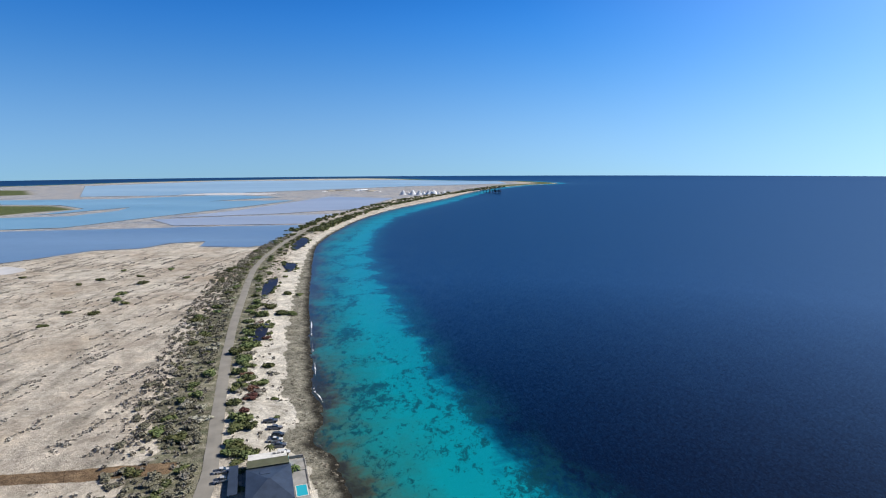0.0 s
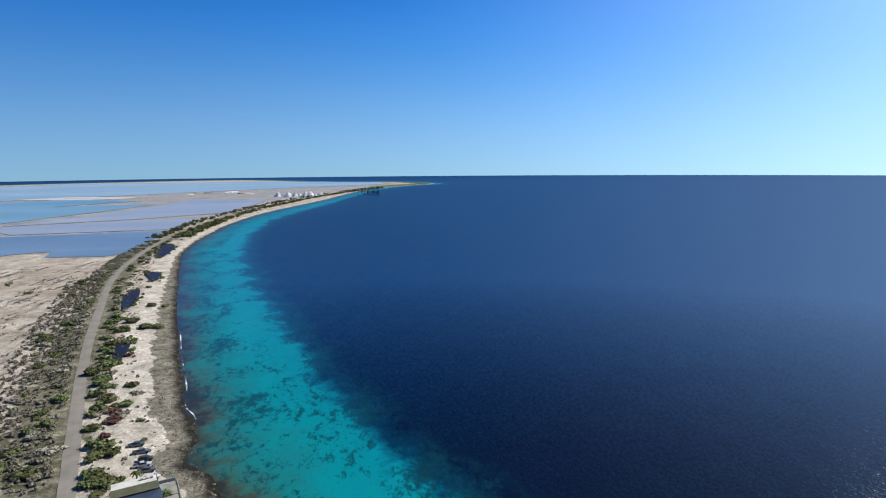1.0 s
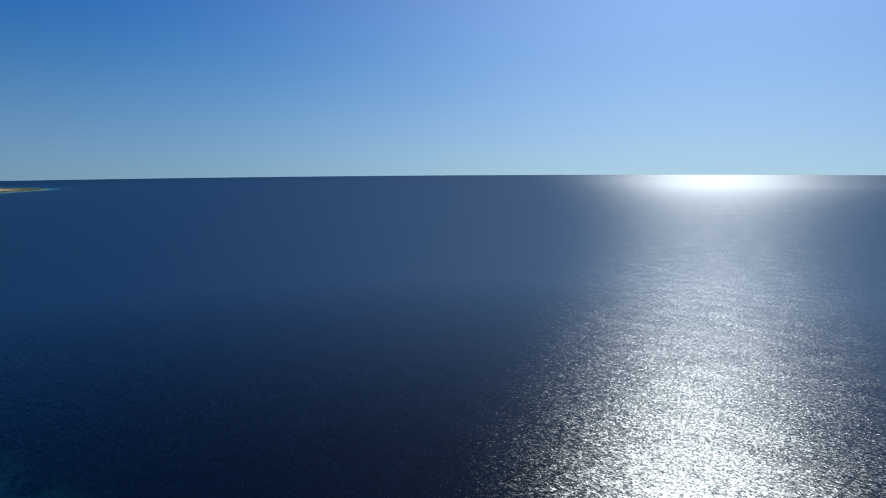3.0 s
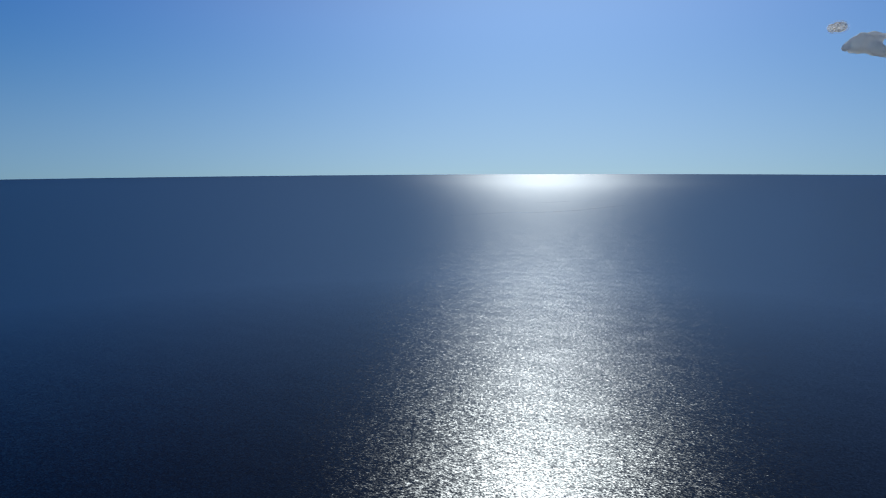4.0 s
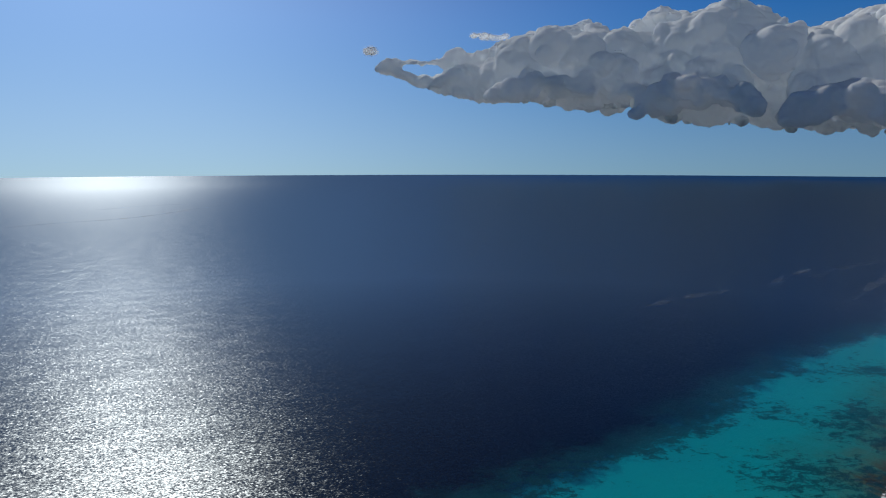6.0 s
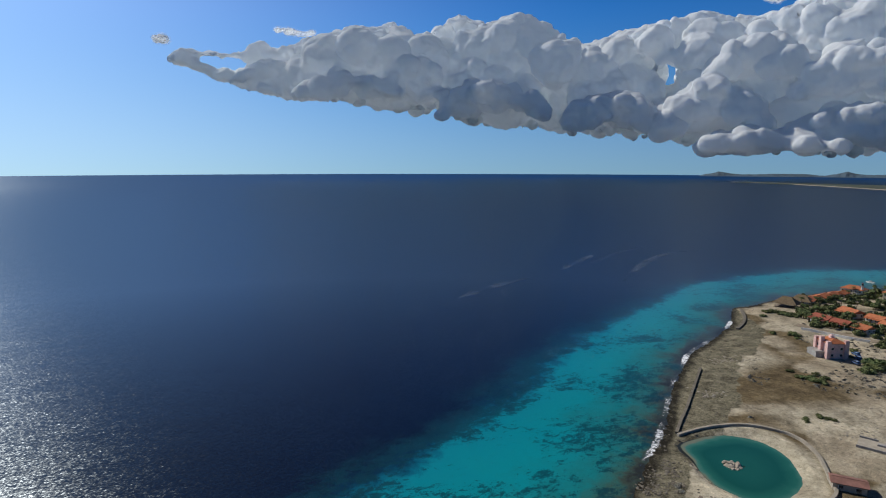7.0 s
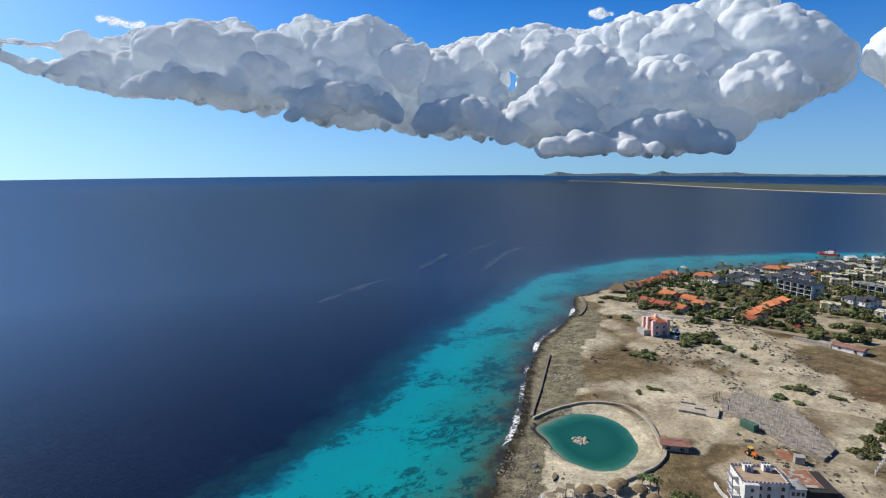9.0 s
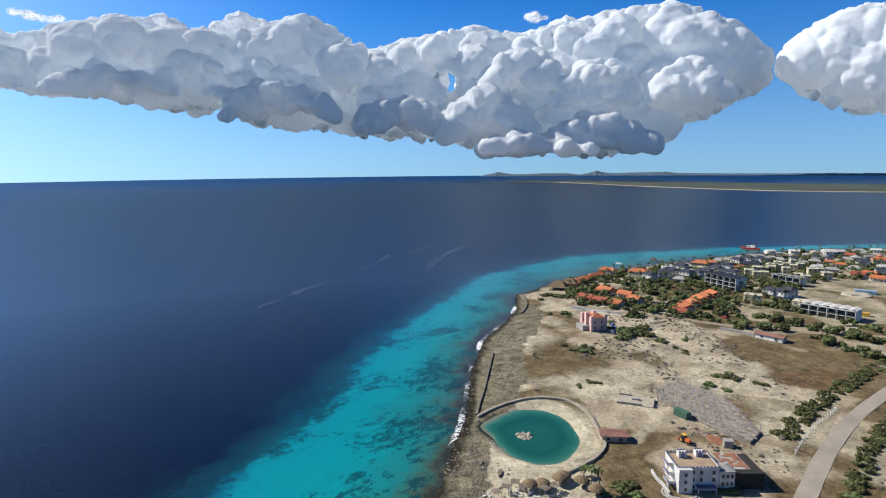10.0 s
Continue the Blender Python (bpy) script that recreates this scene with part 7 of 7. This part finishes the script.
# ---- beach by the lagoon ----
def build_palapas():
    def palapa(m, r, label):
        p = base_of("thatched_umbrella", m, label, "beach umbrella", "thatched umbrellas on the beach")
        tubed("pole", (0, 0, -0.2), (0, 0, 2.5), 0.09, MAT["wood"], p)
        bm = bmesh.new()
        rings = []
        for k, (q, z) in enumerate(((0.05, 3.1), (0.45, 2.85), (0.8, 2.35), (1.0, 1.9))):
            rings.append([bm.verts.new((math.cos(i * 0.3491) * r * q * (1 + 0.06 * (i % 2) * (k > 1)), math.sin(i * 0.3491) * r * q * (1 + 0.06 * (i % 2) * (k > 1)), z - 0.12 * (i % 2) * (k == 3))) for i in range(18)])
        for a, b in zip(rings[:-1], rings[1:]):
            for i in range(18):
                bm.faces.new((a[i], b[i], b[(i + 1) % 18], a[(i + 1) % 18]))
        bm.faces.new(list(reversed(rings[0])))
        bmesh.ops.recalc_face_normals(bm, faces=bm.faces)
        part("thatch", bm, MAT["thatch"], p)
        return p
    one = palapa(ground_pose((77.1, -135.7)), 2.2, "round thatched palm umbrella on white sand")
    for xy, s in (((81.8, -125.9), 1.0), ((79.5, -128.6), 1.0), ((72.0, -137.0), 0.95), ((67.1, -135.7), 1.0), ((77.3, -133.9), 0.9)):
        c = copy_thing(one, ground_pose(xy, 40 * s))

    def lounger(m, label):
        p = base_of("sun_lounger", m, label, "sun lounger", "loungers on the beach")
        part("bed", _box((1.3, 0.65, 0.1), (0, 0, 0.28)), MAT["white"], p)
        bm = bmesh.new()
        add_box(bm, (0.75, 0.65, 0.09), (0, 0, 0))
        bmesh.ops.transform(bm, matrix=Matrix.Translation((-0.9, 0, 0.5)) @ Matrix.Rotation(radians(35), 4, "Y"), verts=bm.verts)
        part("backrest", bm, MAT["white"], p)
        for x in (-0.5, 0.55):
            for y in (-0.27, 0.27):
                part("leg", _box((0.06, 0.06, 0.3), (x, y, -0.02)), MAT["wood"], p)
        return p
    l0 = lounger(ground_pose((84.2, -120.6), 30), "white sun lounger on pale sand")
    rnd = random.Random(9)
    for i in range(16):
        x, y = rnd.choice(((85.2, -118.9), (84.8, -121.5), (83.9, -123.7), (81.3, -123.1), (87.6, -116.2), (79.3, -124.1), (75.8, -127.1)))
        copy_thing(l0, ground_pose((x + rnd.gauss(0, 1.3), y + rnd.gauss(0, 1.3)), rnd.uniform(0, 360)))
    # slatted shade roofs over the loungers
    for k, xy in enumerate(((86.0, -120.5), (85.3, -124.0), (82.5, -123.5), (86.6, -117.0), (77.3, -126.5), (76.2, -129.7))):
        b = base_of("shade_shelter", ground_pose(xy, 20 + 15 * k), "small grey slatted shade shelter on the beach", "shade shelter", "shade shelters on the beach")
        for i in range(7):
            part("slat", _box((2.4, 0.26, 0.05), (0, -1.05 + i * 0.35, 2.2)), MAT["wood"], b)
        for x in (-1.1, 1.1):
            for y in (-1.0, 1.0):
                part("post", _box((0.1, 0.1, 2.35), (x, y, -0.15)), MAT["wood"], b)
    bt = base_of("wooden_boat", ground_pose((93.3, -127.7), 120), "dark wooden rowing boat lying on the sand", "boat")
    bm = bmesh.new()
    prism(bm, [(-2.2, 0.55, 0.45), (-1.8, 0.05, 0.25), (1.6, 0.05, 0.25), (2.4, 0.7, 0.08), (0, 0.5, 0.75)], 1)
    part("hull", bm, MAT["wood"], bt)
    part("thwart", _box((0.3, 1.2, 0.06), (0, 0, 0.5)), MAT["wood"], bt)
    for xy, r in (((101.7, -129.9), 1.6), ((99.6, -128.2), 1.3), ((96.1, -124.9), 0.8)):
        bush(xy[0], xy[1], r, "dry_bush", rnd, "bushes on the beach")


build_palapas()


# ---- the house beside the coast road ----
def build_shore_house():
    h = base_of("shore_house", ground_pose((-58.0, 161.5), 18) @ Matrix.Diagonal((1, 1, 0.62, 1)), "modern seaside house with navy hipped roof and terraces", "house")
    part("wall", _box((10.6, 24.6, 5.6), (5.5, -12.4, -0.4)), MAT["concrete"], h)
    part("white_roof", _box((11.0, 3.6, 0.35), (5.5, -1.6, 5.2)), MAT["white"], h, "flat white roof strip")
    bm = bmesh.new()
    vs = [bm.verts.new(p) for p in ((-0.2, -3.4, 5.6), (11.3, -3.4, 5.6), (11.4, -9.0, 6.6), (-0.3, -9.0, 6.6))]
    bm.faces.new(vs)
    e = bmesh.ops.extrude_face_region(bm, geom=bm.faces[:])
    for v in e["geom"]:
        if isinstance(v, bmesh.types.BMVert):
            v.co.z -= 0.4
    bmesh.ops.recalc_face_normals(bm, faces=bm.faces)
    part("olive_roof", bm, MAT["olive_roof"], h, "olive-brown sloping roof")
    bm = bmesh.new()
    hip_roof(bm, 11.4, 17.6, 2.6, 0, 0.4, 0.05)
    bmesh.ops.translate(bm, vec=(5.6, -18.0, 5.6), verts=bm.verts)
    part("navy_roof", bm, MAT["navy_roof"], h, "navy hipped metal roof")
    d = part("dormer", _box((2.6, 2.0, 1.0), (4.6, -13.4, 6.4)), MAT["navy_roof"], h)
    part("louvre", _box((2.2, 0.1, 0.6), (4.6, -14.45, 6.6)), MAT["glass"], d)
    for i in range(3):
        part("roof_unit", _box((0.9, 0.7, 0.6), (7.4 + i * 1.2, -1.2, 5.55)), MAT["grey_roof"], h)
    for i in range(4):
        part("glass_door", _box((0.1, 2.4, 2.3), (10.85, -3.0 - i * 4.2, 0.2)), MAT["glass"], h)
        part("window", _box((0.1, 1.6, 1.2), (10.85, -3.0 - i * 4.2, 3.3)), MAT["glass"], h)
    part("terrace", _box((5.2, 23.0, 0.5), (13.4, -11.6, -0.3)), MAT["grey_roof"], h, "grey tiled terrace")
    part("sun_deck", _box((3.2, 4.6, 0.3), (14.2, -5.0, 0.2)), MAT["concrete"], h)
    p = part("pool_rim", _box((3.4, 6.0, 0.45), (14.0, -18.5, 0.0)), MAT["white"], h)
    part("pool_water", _box((2.8, 5.4, 0.05), (14.0, -18.5, 0.43)), MAT["pool"], p, "bright turquoise pool water")
    part("blue_screen", _box((0.25, 3.6, 2.6), (11.4, -2.4, 0.2)), MAT["pool"], h)
    part("back_wall", _box((16.5, 0.25, 1.6), (7.6, 0.9, -0.2)), MAT["concrete"], h)
    part("sea_wall", _box((0.25, 18.0, 1.0), (16.2, -9.0, -0.3)), MAT["concrete"], h)
    # carport with a slatted dark roof
    cp = part("carport_roof", _box((2.6, 16.0, 0.2), (-4.0, -9.6, 2.7)), MAT["navy_roof"], h)
    for i in range(4):
        part("carport_post", _box((0.16, 0.16, 2.9), (-5.1, -2.4 - i * 4.8, -0.2)), MAT["steel"], h)
    for i in range(3):
        part("garden_wall", _box((0.25, 4.0, 1.3), (-1.6, -2.6 - i * 5.4, -0.2)), MAT["concrete"], h)


build_shore_house()
for (x, y), r in (((-62.2, 163.1), 2.2), ((-59.4, 157.9), 1.8), ((-56.5, 148.4), 1.8)):
    bush(x, y, r, "bush", random.Random(int(x * 10)), "garden bushes beside the house")
make_palm(ground_pose((-54.1, 169.9)), 8, 3.0, "small dark palm beside the house wall")
make_palm(ground_pose((-43.6, 159.0)), 9, 2.4, "small palm on the house terrace")


# ---- salt works ----
def build_salt():
    rnd = random.Random(6)
    for (x, y), r in (((-120.0, 1781.7), 13), ((-106.1, 1780.3), 9), ((-90.5, 1778.7), 13), ((-71.4, 1776.7), 12), ((-57.6, 1775.2), 9), ((-40.4, 1773.4), 14), ((-26.6, 1772.0), 15), ((-12.9, 1770.5), 10), ((4.4, 1803.4), 10)):
        bm = bmesh.new()
        bmesh.ops.create_cone(bm, cap_ends=True, segments=28, radius1=r, radius2=r * 0.12, depth=r * 1.0, matrix=Matrix.Translation((0, 0, r * 0.5)))
        bmesh.ops.subdivide_edges(bm, edges=bm.edges[:], cuts=2)
        for v in bm.verts:
            if v.co.z > 0.2:
                v.co += Vector((1, 1, 0.4)) * noise.noise(v.co * 0.25 + Vector((x, 0, 0))) * r * 0.13
        o = part("salt_pile", bm, MAT["salt"])
        o.matrix_world = ground_pose((x, y), rnd.uniform(0, 360), -0.2)
        tagged(o, "tall white cone of sea salt", "salt pile", "salt piles by the loading pier")
    for (x, y), r, mat in (((-393.0, 2045.7), 18, "palestone"), ((-370.8, 2088.3), 14, "stone"), ((-339.9, 2084.6), 12, "palestone"), ((-288.6, 2078.4), 26, "salt"), ((-248.3, 2028.6), 20, "palestone"), ((-404.3, 2003.6), 10, "salt"), ((-221.6, 1982.5), 12, "salt")):
        bm = bmesh.new()
        add_rock(bm, (0, 0, 0), r, 0.22, x * 0.1, 3)
        o = part("spoil_heap", bm, MAT[mat])
        o.matrix_world = ground_pose((x, y))
        tagged(o, "low pale spoil heap at the salt works", "heap", "heaps at the salt works")
    p = base_of("salt_pier", Matrix.Translation((*(98.0, 1926.7), 0)), "dark steel salt-loading pier with a conveyor gantry", "pier")
    a = Vector((0, 0))
    b = Vector((186.4, 1877.7)) - Vector((98.0, 1926.7))
    d = b.normalized()
    L = b.length
    ang = math.atan2(d.y, d.x)
    mid = b / 2
    part("conveyor", _box((L, 2.6, 1.6), (mid.x, mid.y, 8.0), ang), MAT["steel"], p)
    for i in range(9):
        q = d * (L * (i + 0.5) / 9)
        for s in (-1, 1):
            tubed("pile", (q.x - d.y * 1.6 * s, q.y + d.x * 1.6 * s, -3), (q.x - d.y * s, q.y + d.x * s, 8.2), 0.5, MAT["steel"], p)
    for f in (0.62, 0.8, 0.96):
        q = d * (L * f)
        h = 24 if f > 0.9 else 13
        for s in (-1, 1):
            tubed("gantry_leg", (q.x + d.x * 5 * s, q.y + d.y * 5 * s, -2), (q.x, q.y, h), 0.7, MAT["steel"], p)
        tubed("gantry_brace", (q.x - d.x * 3, q.y - d.y * 3, 8), (q.x + d.x * 3, q.y + d.y * 3, 8), 0.5, MAT["steel"], p)
    q = d * (L * 0.96)
    tubed("boom", (q.x - d.x * 22, q.y - d.y * 22, 7), (q.x + d.x * 3, q.y + d.y * 3, 24), 0.7, MAT["steel"], p)
    part("dock", _box((26, 6, 1.2), (d.x * L * 0.9, d.y * L * 0.9, 3.5), ang), MAT["steel"], p)


build_salt()


# ---- craft ----
def build_ship():
    s = base_of("work_boat", Matrix.Translation((*(161.2, -658.9), 0)) @ Matrix.Rotation(radians(-5), 4, "Z"), "red-hulled work boat with white deckhouses", "ship")
    bm = bmesh.new()
    prism(bm, [(-9, 2.0, 2.4), (-8.5, -0.5, 2.0), (8, -0.5, 1.6), (10.5, 3.0, 0.3), (7, 2.2, 2.4)], 1)
    part("hull", bm, MAT["red"], s)
    part("deckhouse", _box((5, 3.4, 2.6), (-2, 0, 2.0)), MAT["white"], s)
    part("bridge", _box((2.6, 2.8, 2.0), (2.5, 0, 2.0)), MAT["white"], s)
    part("bridge_window", _box((2.65, 2.85, 0.7), (2.5, 0, 3.0)), MAT["glass"], s)
    for x in (-6, 0.4, 4.6):
        tubed("mast", (x, 0, 1.8), (x, 0, 7.5), 0.16, MAT["red"], s)
    tubed("funnel", (-4.6, 0, 4.4), (-4.6, 0, 6.2), 0.6, MAT["red"], s)
    b = base_of("motor_boat", Matrix.Translation((*(228.5, -493.5), 0)), "small white motor boat at anchor over turquoise water", "boat")
    bm = bmesh.new()
    prism(bm, [(-3, 0.7, 1.0), (-2.8, -0.2, 0.8), (2, -0.2, 0.7), (3.4, 0.9, 0.1)], 1)
    part("hull", bm, MAT["white"], b)
    part("cabin", _box((1.8, 1.3, 0.9), (-0.2, 0, 0.7)), MAT["white"], b)
    part("windscreen", _box((0.1, 1.2, 0.5), (0.75, 0, 1.0)), MAT["glass"], b)
    d = base_of("boat_dock", Matrix.Translation((*(207.0, -526.5), 0)), "dark timber boat dock over shallow water", "dock")
    part("deck", _box((12, 3, 0.4), (0, 0, 0.9)), MAT["wood"], d)
    for i in range(5):
        for y in (-1.3, 1.3):
            tubed("pile", (-5.6 + i * 2.8, y, -1.5), (-5.6 + i * 2.8, y, 1.5), 0.18, MAT["wood"], d)
    part("hut", _box((3, 2.4, 2.2), (3, 0, 1.3)), MAT["wood"], d)


build_ship()


def wake_material(name, col, most):
    """Smoothed or ruffled water that fades in and out along the wake."""
    m, nt, b = nodes_of(name)
    out = nt.nodes["Material Output"]
    put(nt, b, "Base Color", col)
    put(nt, b, "Roughness", 0.4)
    tr = node(nt, "ShaderNodeBsdfTransparent")
    x = node(nt, "ShaderNodeMixShader")
    n = noise_tex(nt, 0.035, 5, 0.65, place(nt), 0.4)
    nt.links.new(span(nt, n, 0.38, 0.66, 0.0, most), x.inputs[0])
    nt.links.new(tr.outputs[0], x.inputs[1])
    nt.links.new(b.outputs[0], x.inputs[2])
    nt.links.new(x.outputs[0], out.inputs[0])
    return m


MAT["ripple"] = wake_material("ripple_water", (0.004, 0.012, 0.03), 0.9)
# the pale wake's reflection of cloud and sky is put into its base colour
MAT["pale_wake"] = wake_material("pale_wake_sheen", (0.16, 0.20, 0.27), 0.34)
build_wake([(889.1, 492.3), (979.7, 436.7), (1025.5, 375.9), (1096.5, 330.8), (1202.3, 300.1), (1348.3, 258.2)], 9.0, MAT["ripple"], "thin dark curved wake of a distant boat")
build_wake([(1260.4, 475.8), (1366.5, 412.3), (1412.5, 338.4)], 7.0, MAT["ripple"], "faint dark ripple line on the bright sea")
for pts in ([(394.5, -365.6), (431.3, -432.6), (451.7, -490.1)], [(322.1, -332.2), (372.5, -408.0), (404.7, -480.0), (400.4, -517.6)], [(334.5, -192.6), (352.1, -232.1), (366.3, -272.8)], [(383.5, -321.9), (430.1, -398.8)]):
    build_wake(pts, 9.0, MAT["pale_wake"], "pale fading boat wake with painted sheen on the dark sea")
